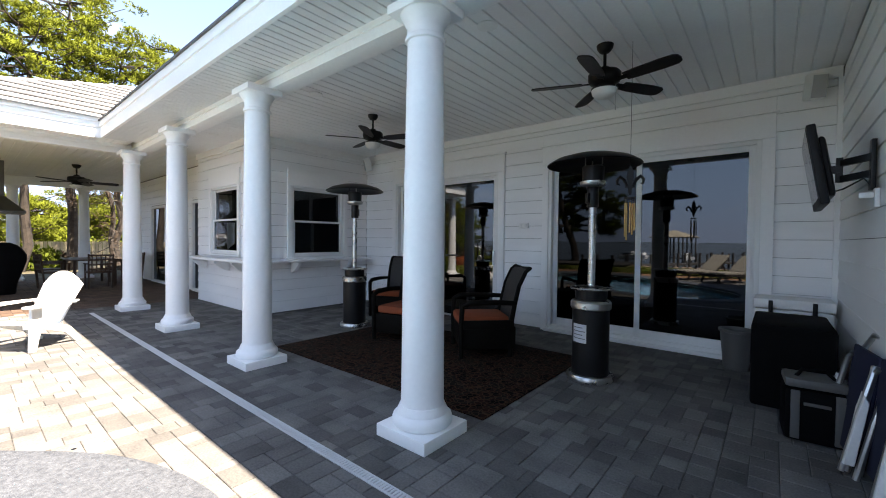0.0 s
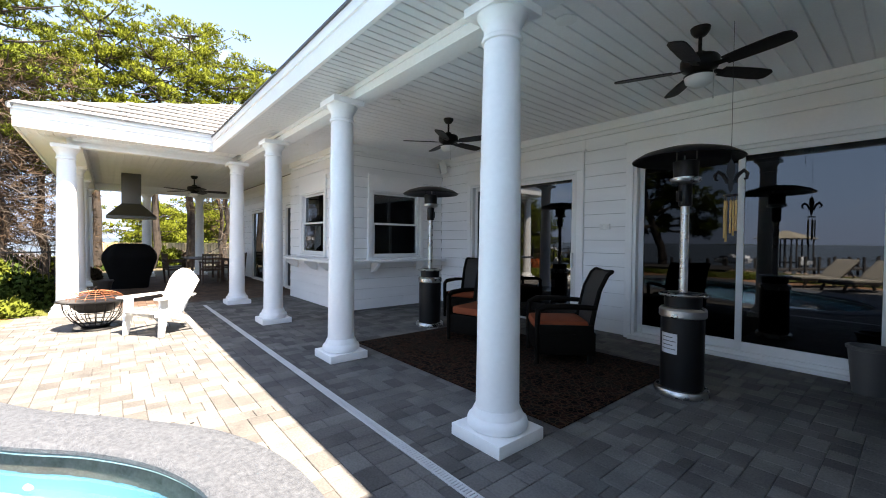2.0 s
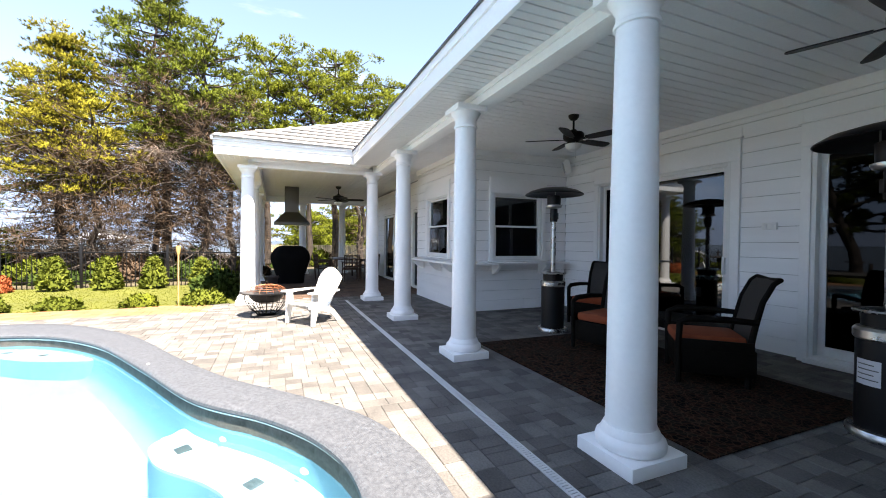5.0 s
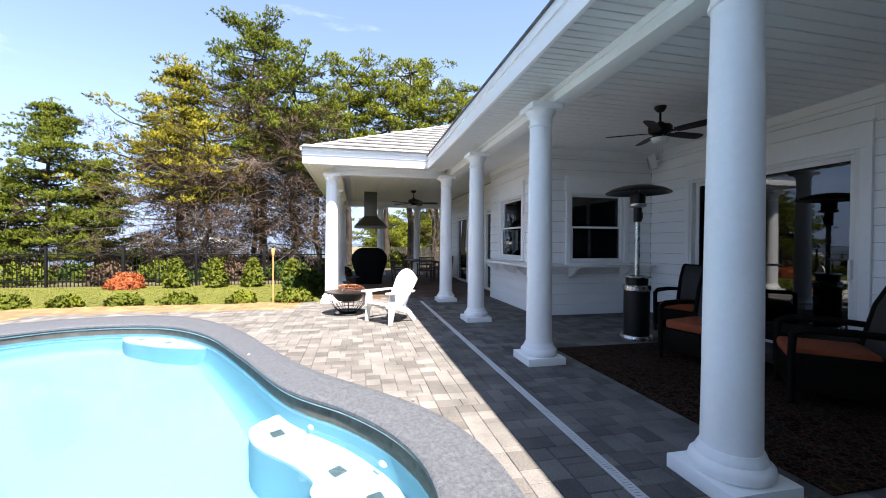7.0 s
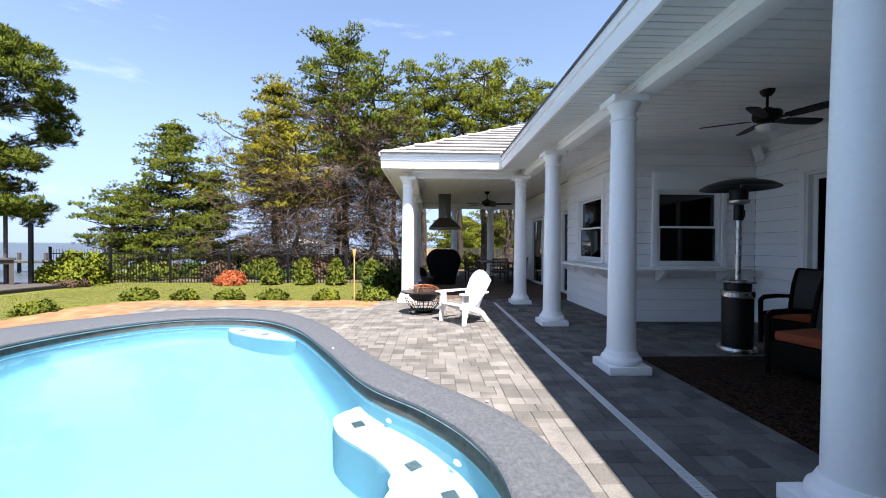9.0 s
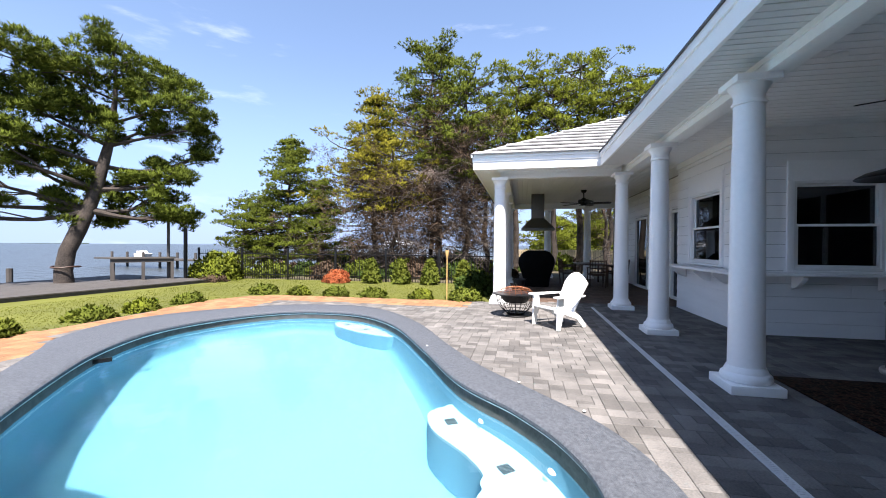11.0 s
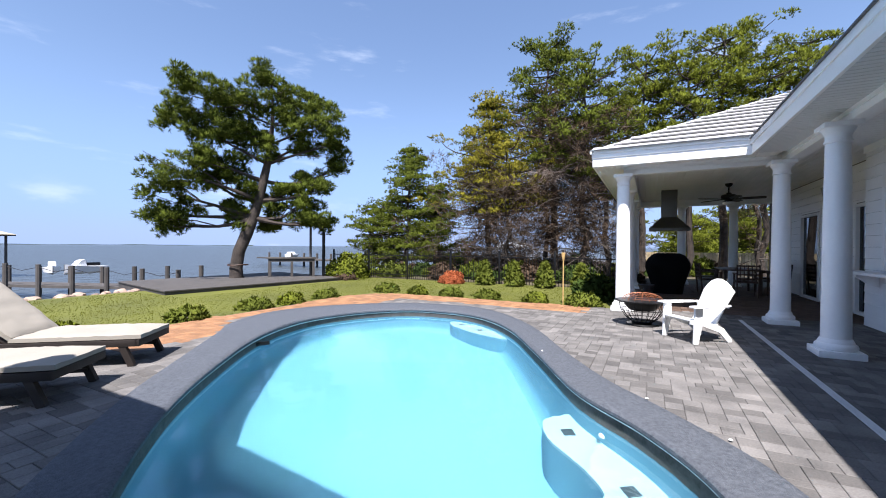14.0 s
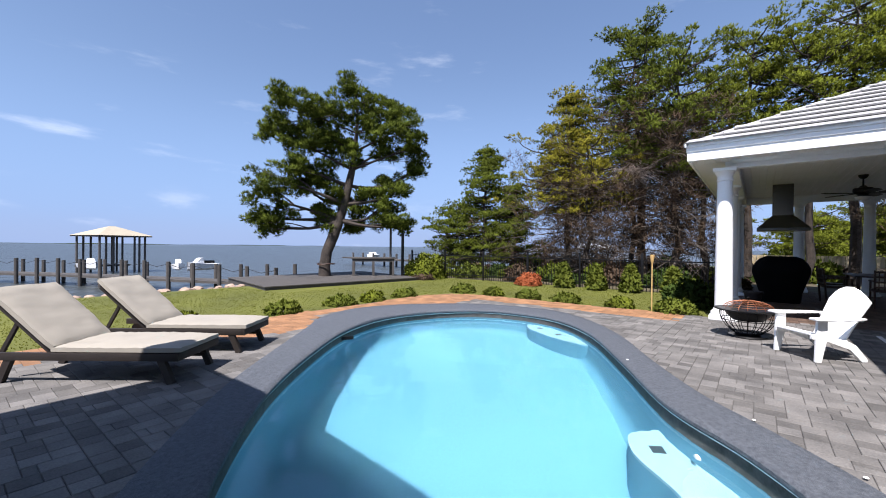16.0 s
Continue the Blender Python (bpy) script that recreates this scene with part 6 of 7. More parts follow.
def shore_pine():
    """The wind-bent pine by the water, crown in separate plates."""
    gen = np.random.default_rng(5)
    base = np.array((-10.25, -14.56, -0.02))
    u = np.array((-0.816, 0.578, 0.0))
    v = np.array((0.578, 0.816, 0.0))

    def at(a, z, d=0.0):
        return base + u * a + v * d + np.array((0, 0, z))

    c = thing("shore_pine", "tall wind-bent pine with layered needle crown", "tree")
    trunk = [at(0, 0), at(-0.02, 0.5), at(0.08, 1.15), at(0.35, 1.85), at(0.58, 2.5), at(0.78, 3.2), at(0.95, 4.0), at(1.1, 4.7), at(1.2, 5.5), at(1.28, 6.3), at(1.3, 7.1), at(1.25, 7.9)]
    rad = [0.27, 0.235, 0.22, 0.225, 0.2, 0.19, 0.17, 0.14, 0.105, 0.075, 0.05, 0.025]
    b1 = bmesh.new()
    tube(b1, [tuple(p) for p in trunk], rad, 14)
    part("trunk", b1, BARK, c, "rough grey-brown leaning trunk")
    # plates: across, height, half width, half height, in two tiers
    upper = [(-2.0, 7.8, .6, .35), (-2.6, 6.95, .6, .28), (-1.6, 6.85, .7, .38), (-0.6, 7.55, .75, .5), (0.2, 7.2, .75, .5), (1.1, 8.4, .65, .42), (1.9, 8.15, .7, .45), (2.7, 7.4, .6, .45), (3.1, 6.7, .55, .4),
             (1.5, 7.2, .75, .5), (2.35, 6.6, .65, .4), (3.65, 5.85, .5, .32), (2.7, 5.9, .7, .36), (0.95, 5.5, .6, .38), (-0.5, 6.3, .8, .4), (-1.2, 6.0, .65, .3), (3.9, 5.1, .3, .3), (0.3, 6.15, .7, .35)]
    lower = [(-1.4, 4.85, .5, .25), (-2.2, 4.3, .85, .48), (-2.75, 3.6, .6, .45), (-1.1, 4.35, .7, .4), (-0.35, 4.8, .6, .4), (-2.6, 2.75, .65, .42), (-2.75, 2.35, .35, .22), (0.2, 3.75, .5, .35), (-0.4, 3.0, .2, .2), (0.0, 2.65, .25, .28),
             (1.3, 3.3, .42, .48), (1.85, 3.85, .45, .25), (2.75, 4.5, .45, .38), (2.9, 4.0, .4, .26), (2.4, 3.3, .5, .32), (2.5, 2.6, .55, .22), (3.2, 2.5, .5, .26), (1.2, 2.35, .35, .14)]
    pts, ways = [], []
    for a, z, ru, rz in upper + lower:
        a, z, ru, rz = a * (0.88 if a < 0 else 0.97) + 0.14, z - 0.12 + ((0.14 if a < 0 else 0.02) * a if z > 5.6 else 0.0), ru * 1.08, rz * 1.1
        b1 = bmesh.new()
        t0 = at(a, z - rz * 0.3, gen.uniform(-1.0, 1.0) * (0.6 if z < 5 else 1.1))
        k = int(np.argmin([abs(p[2] - min(7.2, max(2.3, z - 0.05 - 0.42 * abs(a - 1.0)))) for p in trunk]))
        line = limb(b1, trunk[k], t0, rad[k] * 0.5, 0.02, gen, 0.10, 6, 7)
        for j in range(6):
            sub = t0 + gen.normal(0, 1, 3) * np.array((ru, ru, rz)) * 0.6
            limb(b1, line[3 + j % 4], sub, 0.026, 0.007, gen, 0.0, 3, 4)
        part("limb", b1, BARK, c)
        for j in range(int(10 + 13 * ru)):
            off = np.clip(gen.normal(0, 0.62, 3), -1.1, 1.1) * np.array((ru, ru, rz))
            p, d = clump_points(gen, t0 + off, (0.24, 0.24, 0.15), 40)
            pts.append(p)
            ways.append(d)
    vv, ff = tufts(np.concatenate(pts), np.concatenate(ways), 8, 0.165, 0.0115, gen, 0.9, 0.65, 0.6)
    crown_mesh("crown", vv, ff, PINE_LEAF, c, "dark green needle tufts in plates")
    # small timber seat plank and strap round the foot
    b1 = bmesh.new()
    tube(b1, [tuple(at(0.04 + 0.36 * math.cos(t), 0.62 + 0.02 * math.sin(2 * t), 0.34 * math.sin(t))) for t in [2 * math.pi * k / 20 for k in range(21)]], 0.025, 6)
    part("rope_band", b1, BROWN_SEAT, c)


shore_pine()


def wood_tree(x, y, high, wide, start, material, seed, label, dens=1.0, twigs=60, size=0.15, shape="round", sweep=0.0):
    """A woodland tree: bare lower trunk with dead twigs; above, limbs that carry flat uneven plates of foliage."""
    gen = np.random.default_rng(seed)
    c = thing("woodland_tree", label, "tree", group="trees behind the fence")
    high -= 0.45
    foot = np.array((x, y, -0.1))
    top = np.array((x + gen.normal(0, 0.3), y + gen.normal(0, 0.25), high))
    n = 9
    trunk, rad = [], []
    for i in range(n + 1):
        t = i / n
        trunk.append(foot + (top - foot) * t + np.array((gen.normal(0, 0.11), gen.normal(0, 0.11), 0)) * (0 if i == 0 else 1))
        rad.append(0.17 * (high / 11) * (1 - t) ** 0.8 + 0.02)
    b1 = bmesh.new()
    tube(b1, [tuple(p) for p in trunk], rad, 8)
    part("trunk", b1, BARK, c)
    b1 = bmesh.new()
    pts, ways = [], []
    whorls = int(11 * dens) + 6
    for k in range(whorls):
        f = min(start + (1 - start) * (k + gen.uniform(0, 0.9)) / whorls, 0.985)
        h = (f - start) / (1 - start)
        if shape == "cone":
            prof = 0.10 + 0.95 * (1 - h) ** 0.75
        else:
            prof = math.sin(math.pi * min(1.0, 0.24 + 0.56 * h)) ** 0.7
        i = min(int(f * n), n - 1)
        p0 = trunk[i] + (trunk[i + 1] - trunk[i]) * (f * n - i)
        turn = gen.uniform(0, 2 * math.pi)
        for j in range(4):
            a = turn + j * math.pi / 2 + gen.normal(0, 0.35)
            reach = wide * prof * gen.uniform(0.45, 1.12) * (1 - sweep * math.sin(a))
            rise_ = gen.uniform(-0.12, 0.42) * reach * (0.5 + 0.7 * h)
            tip = p0 + np.array((math.cos(a) * reach, math.sin(a) * reach, rise_))
            limb(b1, p0, tip, 0.045, 0.010, gen, 0.12, 4, 5)
            for q in range(3):
                cr = gen.uniform(0.26, 0.52) * (0.55 + 0.38 * wide / 2)
                u = (0.95, 0.72, 0.5)[q] + gen.normal(0, 0.08)
                cen = p0 + (tip - p0) * u + gen.normal(0, 0.15, 3) * np.array((1, 1, 0.5))
                m_ = int(32 * min(dens, 1.12))
                d = unit_rows(gen.normal(0, 1, (m_, 3)))
                d[:, 2] = np.abs(d[:, 2]) * 1.0 - 0.25
                lump = 1 + 0.35 * np.sin(d[:, :1] * 5 + seed) * np.cos(d[:, 1:2] * 4 + k)
                r_ = gen.uniform(0.2, 1.0, (m_, 1)) ** 0.5
                p = cen + d * r_ * lump * np.array((cr * 1.15, cr * 1.15, cr * 0.58))
                pts.append(p)
                ways.append(d * 0.8 + np.array((math.cos(a) * 0.5, math.sin(a) * 0.5, 0.25)))
    p, d = clump_points(gen, top, (0.32, 0.32, 0.5), 60)
    pts.append(p)
    ways.append(d)
    tagged(part("branchwork", b1, BARK, c), kind="stuff")
    vv, ff = tufts(np.concatenate(pts), np.concatenate(ways), 8, size * 0.85, size * 0.085, gen, 0.5, 0.65, 0.7)
    crown_mesh("crown", vv, ff, material, c)
    if twigs:
        b1 = bmesh.new()
        for k in range(twigs):
            f = gen.uniform(0.10, min(0.75, start + 0.28))
            i = min(int(f * n), n - 1)
            p0 = trunk[i] + (trunk[i + 1] - trunk[i]) * (f * n - i)
            a = gen.uniform(0, 2 * math.pi)
            reach = wide * gen.uniform(0.4, 1.15)
            tip = p0 + np.array((math.cos(a) * reach, math.sin(a) * reach, gen.uniform(-0.45, 0.35) * reach))
            line = limb(b1, p0, tip, 0.020, 0.006, gen, 0.0, 4, 4)
            for q in range(7):
                s_ = np.array(line[1 + q % 4])
                limb(b1, s_, s_ + gen.normal(0, 0.36, 3) + np.array((math.cos(a), math.sin(a), 0)) * 0.25, 0.009, 0.003, gen, 0.0, 2, 3)
        tagged(part("twig_tangle", b1, TWIG, c, "tangle of bare grey-brown twigs", False), kind="stuff")
        pts, ways = [], []
        for k in range(int(twigs * 0.9)):
            f = gen.uniform(0.16, min(0.85, start + 0.30))
            i = min(int(f * n), n - 1)
            a = gen.uniform(0, 2 * math.pi)
            reach = wide * gen.uniform(0.15, 0.95)
            cen = trunk[i] + (trunk[i + 1] - trunk[i]) * (f * n - i) + np.array((math.cos(a) * reach, math.sin(a) * reach, gen.uniform(-0.3, 0.3)))
            p, d = clump_points(gen, cen, (0.55, 0.55, 0.32), 26)
            pts.append(p)
            ways.append(d)
        vv, ff = tufts(np.concatenate(pts), np.concatenate(ways), 5, 0.30, 0.010, gen, 0.0)
        crown_mesh("dead_foliage", vv, ff, LEAF_BROWN, c, "brown dead needles")
    return c


WOOD = [
    (-20.0, -12.9, 7.4, 2.6, 0.08, LEAF_DARK, 21, "dense dark green bushy tree by the fence", 1.6, 14, 0.15, "cone", 0.0),
    (-19.6, -14.4, 4.2, 1.8, 0.08, LEAF_DARK, 22, "low dense green tree near the shore", 1.1, 8, 0.15, "round", 0.0),
    (-20.3, -10.9, 5.2, 2.0, 0.10, LEAF_DARK, 23, "dark leafy young tree by the fence", 1.2, 14, 0.15, "cone", 0.0),
    (-19.0, -7.2, 9.1, 3.0, 0.34, LEAF_YELLOW, 24, "tall tree with yellow-green foliage and bare lower limbs", 1.15, 90, 0.15, "cone", 0.22),
    (-18.0, -6.0, 6.4, 2.0, 0.52, LEAF_YELLOW, 25, "slim tree with thin yellow-green foliage", 0.5, 80, 0.15, "round", 0.0),
    (-19.2, -3.95, 11.6, 2.5, 0.46, LEAF_DARK, 26, "tallest dark green pine with bare lower trunk", 1.2, 110, 0.16, "round", 0.1),
    (-18.6, -2.7, 9.4, 2.0, 0.50, LEAF_DARK, 27, "tall green pine with a tangle of dead twigs", 0.8, 110, 0.16, "round", 0.0),
    (-20.5, -1.9, 8.6, 2.0, 0.45, LEAF_GREEN, 28, "green pine behind the pavilion roof", 0.8, 70, 0.16, "round", 0.0),
    (-22.0, -0.4, 11.0, 2.3, 0.46, LEAF_GREEN, 29, "tall bright green pine above the roof", 1.0, 0, 0.17, "round", 0.0),
    (-22.5, 1.4, 10.2, 2.2, 0.48, LEAF_GREEN, 30, "green pine above the pavilion roof", 0.9, 0, 0.17, "round", 0.0),
    (-23.0, 3.0, 12.0, 2.5, 0.46, LEAF_GREEN, 31, "tall spreading green pine above the roof", 1.1, 0, 0.17, "round", 0.0),
    (-24.0, 4.8, 10.6, 2.1, 0.46, LEAF_GREEN, 32, "bright green pine above the roof", 0.8, 0, 0.17, "round", 0.0),
    (-24.5, 6.6, 11.6, 1.9, 0.46, LEAF_GREEN, 33, "slim green pine seen past the eave", 0.8, 0, 0.17, "round", 0.0),
    (-23.0, -8.8, 8.2, 2.0, 0.45, LEAF_GREEN, 34, "green tree deeper in the wood", 0.6, 40, 0.16, "round", 0.0),
    (-24.0, -5.6, 9.4, 2.2, 0.45, LEAF_DARK, 35, "green tree deeper in the wood", 0.6, 40, 0.16, "round", 0.0),
    (-33.0, 2.6, 3.9, 2.9, 0.10, LEAF_GREEN, 36, "bright leafy tree seen through the pavilion", 1.0, 0, 0.2, "round", 0.0),
    (-34.5, 6.2, 4.2, 3.0, 0.10, LEAF_GREEN, 37, "bright leafy tree seen through the pavilion", 1.0, 0, 0.2, "round", 0.0),
    (-21.4, 3.9, 6.5, 1.6, 0.62, LEAF_GREEN, 38, "thin tree with bare branches behind the pavilion", 0.3, 16, 0.16, "round", 0.0),
]
for row in WOOD:
    wood_tree(*row)


def shrub(x, y, r, h, material, seed, name, label, group, n=260, size=0.09, cone=False, z=-0.03):
    gen = np.random.default_rng(seed)
    c = thing(name, label, "shrub", pose(x, y, z), group)
    b1 = bmesh.new()
    for k in range(9):
        a = gen.uniform(0, 2 * math.pi)
        tube(b1, [(0, 0, 0), (math.cos(a) * r * 0.3, math.sin(a) * r * 0.3, h * 0.45), (math.cos(a) * r * 0.6, math.sin(a) * r * 0.6, h * 0.75)], [0.012, 0.008, 0.004], 4)
    part("stems", b1, TWIG, c)
    if cone:
        t = gen.uniform(0, 1, (n, 1)) ** 0.8
        a = gen.uniform(0, 2 * math.pi, (n, 1))
        rr = r * (1 - t) ** 0.75 * gen.uniform(0.55, 1.12, (n, 1))
        p = np.concatenate([rr * np.cos(a), rr * np.sin(a), 0.03 + h * t], 1)
        d = np.concatenate([np.cos(a), np.sin(a), 0.6 * np.ones_like(a)], 1)
    else:
        d = unit_rows(gen.normal(0, 1, (n, 3)))
        d[:, 2] = np.abs(d[:, 2])
        lump = 1 + 0.22 * np.sin(d[:, :1] * 7 + seed) * np.cos(d[:, 1:2] * 6 + seed)
        p = d * gen.uniform(0.45, 1.0, (n, 1)) ** 0.5 * np.array((r, r, h)) * lump
    vv, ff = tufts(p, d, 6, size, size * 0.28, gen, 0.5)
    crown_mesh("foliage", vv, ff, material, c)
    return c


BORDER = [(-2.6, -7.75), (-4.4, -7.65), (-5.9, -7.75), (-6.85, -7.7), (-8.1, -7.8), (-10.15, -7.25), (-10.05, -6.1), (-10.05, -5.0), (-10.1, -3.95), (-10.0, -2.6), (-9.95, -1.45)]
for k, (x, y) in enumerate(BORDER):
    shrub(x, y, 0.27 + 0.07 * (k % 3) * 0.6 + (0.10 if k == 10 else 0), 0.19 + 0.03 * (k % 2) + (0.07 if k == 10 else 0), LEAF_BRIGHT if k % 3 else LEAF_GREEN, 60 + k, "border_shrub", "low rounded green shrub at the paving edge", "border shrubs", 300, 0.09)
shrub(-11.3, -1.35, 0.6, 0.6, LEAF_DEEP, 80, "dark_bush", "dense dark bush beside the pavilion", "", 700, 0.10)
shrub(-13.75, -6.78, 0.46, 0.42, LEAF_RUST, 81, "rust_shrub", "rounded rust-orange shrub by the fence", "", 900, 0.08)
for k, y in enumerate((-5.5, -4.36, -3.28, -2.08)):
    shrub(-13.85, y, 0.30, 0.78 - 0.03 * (k % 2), LEAF_BRIGHT, 90 + k, "young_conifer", "small bright green cone-shaped conifer by the fence", "young conifers", 420, 0.15, True)
shrub(-13.65, -11.75, 0.9, 1.05, LEAF_GREEN, 97, "shore_bush", "rounded grey-green bush beside the deck", "", 900, 0.12)
shrub(-12.9, -11.3, 0.5, 0.22, LEAF_BROWN, 98, "brown_groundcover", "low russet-brown ground cover", "", 300, 0.08)
# leaf colours picked dark here to stand for the shade behind the fence
for k in range(15):
    gen_ = random.Random(200 + k)
    y = -13.2 + k * 0.88
    shrub(-15.2 - gen_.uniform(0, 3.0), y, gen_.uniform(0.5, 0.9), gen_.uniform(0.3, 0.75), (LEAF_DEEP, LEAF_DARK, LEAF_BROWN, LEAF_DARK)[k % 4], 120 + k, "understorey_bush", "leafy bush growing behind the fence", "understorey bushes", 420, 0.14)
for k in range(10):
    gen_ = random.Random(300 + k)
    shrub(-30.6 - gen_.uniform(0, 2.6), 0.4 + k * 0.85, gen_.uniform(0.8, 1.2), gen_.uniform(0.9, 1.8), (LEAF_GREEN, LEAF_DARK)[k % 2], 150 + k, "hedge_bush", "bright leafy bush behind the pavilion", "pavilion hedge bushes", 420, 0.15)

for k in range(16):
    gen_ = random.Random(400 + k)
    shrub(-21.5 - gen_.uniform(0, 5.0), -11.5 + k * 0.95, gen_.uniform(0.8, 1.3), gen_.uniform(0.4, 0.95), (LEAF_DEEP, LEAF_BROWN, LEAF_DARK, LEAF_BROWN)[k % 4], 500 + k, "undergrowth_bush", "dark dense undergrowth bush in the wood", "undergrowth bushes", 460, 0.19)

# pale dead branches caught in the pines
gen = np.random.default_rng(44)
b1 = bmesh.new()
for k in range(46):
    a = gen.uniform(0, 2 * math.pi)
    s_ = np.array((-18.0, -4.25, 4.75)) + gen.normal(0, 0.12, 3)
    line = limb(b1, s_, s_ + np.array((math.cos(a) * 0.35, math.sin(a) * 1.0, gen.uniform(-0.75, 0.35))), 0.016, 0.004, gen, 0.2, 4, 4)
    for q in range(5):
        e_ = np.array(line[1 + q % 4])
        limb(b1, e_, e_ + gen.normal(0, 0.22, 3) + np.array((0, math.sin(a) * 0.15, -0.1)), 0.007, 0.003, gen, 0.0, 2, 3)
limb(b1, (-18.6, -2.9, 5.0), (-18.0, -4.25, 4.75), 0.04, 0.02, gen, 0.1, 4, 5)
single("dead_branch", b1, TWIG_PALE, "pale dead pine branch hung among the trunks", "branch")

# far wood that closes the view inland
gen = np.random.default_rng(77)
pts, ways = [], []
for k in range(150):
    x, y = -36 - gen.uniform(0, 6), gen.uniform(3.0, 44)
    p, d = clump_points(gen, (x, y, gen.uniform(0.2, 2.6)), (2.2, 2.2, 1.2), 60)
    pts.append(p)
    ways.append(d)
vv, ff = tufts(np.concatenate(pts), np.concatenate(ways), 4, 0.55, 0.13, gen, 0.3)
far_wood = crown_mesh("far_wood", vv, ff, LEAF_GREEN, None)
tagged(far_wood, "far green wood closing the view inland", "woods", "", "stuff")

# grass blades near the paving
gen = np.random.default_rng(3)
n = 42000
gx, gy = gen.uniform(-14.1, 0.5, n), gen.uniform(-13.4, -0.9, n)
keep = ((gx < -9.8) | (gy < -7.5)) & (gy > SHORE + 0.15) & ~((gy < -11.0) & (gx < -6.2))
c0 = np.stack([gx[keep], gy[keep], np.full(keep.sum(), -0.037)], 1)
vv, ff = tufts(c0, np.tile(np.array((0.0, 0.0, 1.0)), (len(c0), 1)), 3, 0.019, 0.006, gen, 0.6, 0.6)
tagged(crown_mesh("lawn_grass", vv, ff, BLADE_GRASS, None), "short mown green grass blades", "grass", "", "stuff")


# ================================================================ fence and waterfront
def iron_fence():
    f = thing("iron_fence", "black iron picket fence along the wood", "fence", pose(-14.35, 0, 0))
    y0, y1, h = -13.3, -1.0, 1.15
    for z in (0.16, 0.98):
        b1 = bmesh.new()
        add_box(b1, -0.018, 0.018, y0, y1, z - 0.016, z + 0.016)
        part("rail", b1, BLACK_METAL, f, smooth=False)
    b1 = bmesh.new()
    add_box(b1, -0.011, 0.011, -0.011, 0.011, -0.02, h)
    for v in b1.verts:
        if v.co.z > 1:
            v.co.x *= 0.3
            v.co.y *= 0.3
    me = finish(b1, "picket", BLACK_METAL, False)
    k = y0
    while k < y1:
        o = new("picket", me)
        o.parent = f
        o.location = (0, k, 0)
        k += 0.105
    b1 = bmesh.new()
    add_box(b1, -0.032, 0.032, -0.032, 0.032, -0.04, 1.22, 0.004)
    me = finish(b1, "post", BLACK_METAL)
    k = y0
    while k <= y1:
        o = new("post", me)
        o.parent = f
        o.location = (0, k, 0)
        k += 2.05


iron_fence()


def pale_fence():
    f = thing("board_fence", "pale wooden fence behind the pavilion", "fence", pose(-29.6, 0, 0))
    b1 = bmesh.new()
    add_box(b1, -0.01, 0.01, -0.07, 0.07, 0, 1.1)
    me = finish(b1, "plank", FENCE_WOOD, False)
    for k in range(75):
        o = new("plank", me)
        o.parent = f
        o.location = (0, -1.0 + k * 0.16, 0)


pale_fence()


def timber_deck():
    d = thing("timber_deck", "weathered timber deck around the pine at the shore", "deck")
    b1 = bmesh.new()
    prism(b1, [(-6.25, -11.95), (-12.7, -11.2), (-13.6, -16.2), (-7.1, -16.4)], -0.10, 0.055)
    part("frame", b1, GREY_WOOD, d, smooth=False)
    for k in range(34):
        t = k / 34.0
        b1 = bmesh.new()
        a0, a1 = Vector((-6.23, -11.93)).lerp(Vector((-7.08, -16.38)), t), Vector((-12.72, -11.18)).lerp(Vector((-13.62, -16.18)), t)
        bar(b1, (a0.x, a0.y - 0.07, 0.072), (a1.x, a1.y - 0.07, 0.072), 0.135, 0.03)
        part("plank", b1, GREY_WOOD, d, smooth=False)


timber_deck()


def fish_table():
    t = thing("dock_table", "grey timber fish-cleaning table on the deck", "table", pose(-11.95, -13.4, 0.085, 0, 0, 138))
    b1 = bmesh.new()
    add_box(b1, -0.95, 0.95, -0.35, 0.35, 0.74, 0.80, 0.01)
    part("tabletop", b1, GREY_WOOD, t)
    b1 = bmesh.new()
    add_box(b1, -0.9, 0.9, -0.3, 0.3, 0.62, 0.74)
    part("apron", b1, GREY_WOOD, t)
    for sx in (-1, 0, 1):
        for sy in (-1, 1):
            b1 = bmesh.new()
            add_box(b1, sx * 0.85 - 0.05, sx * 0.85 + 0.05, sy * 0.27 - 0.05, sy * 0.27 + 0.05, 0, 0.62)
            part("leg", b1, GREY_WOOD, t)


fish_table()
b1 = bmesh.new()
tube(b1, [(0, 0, -0.1), (0, 0, 2.65)], 0.05, 10)
bar(b1, (-0.22, 0, 2.55), (0.25, 0, 2.55), 0.05, 0.05)
single("lamp_post", b1, GREY_WOOD, "slim grey timber pole with a crosspiece", "pole", pose(-12.55, -12.95, 0.06))
b1 = bmesh.new()
tube(b1, [(0, 0, -0.1), (0, 0, 1.9)], 0.065, 10)
single("mooring_post", b1, BLACK_METAL, "tall black mooring pile at the deck corner", "pile", pose(-12.75, -12.4, 0.06))


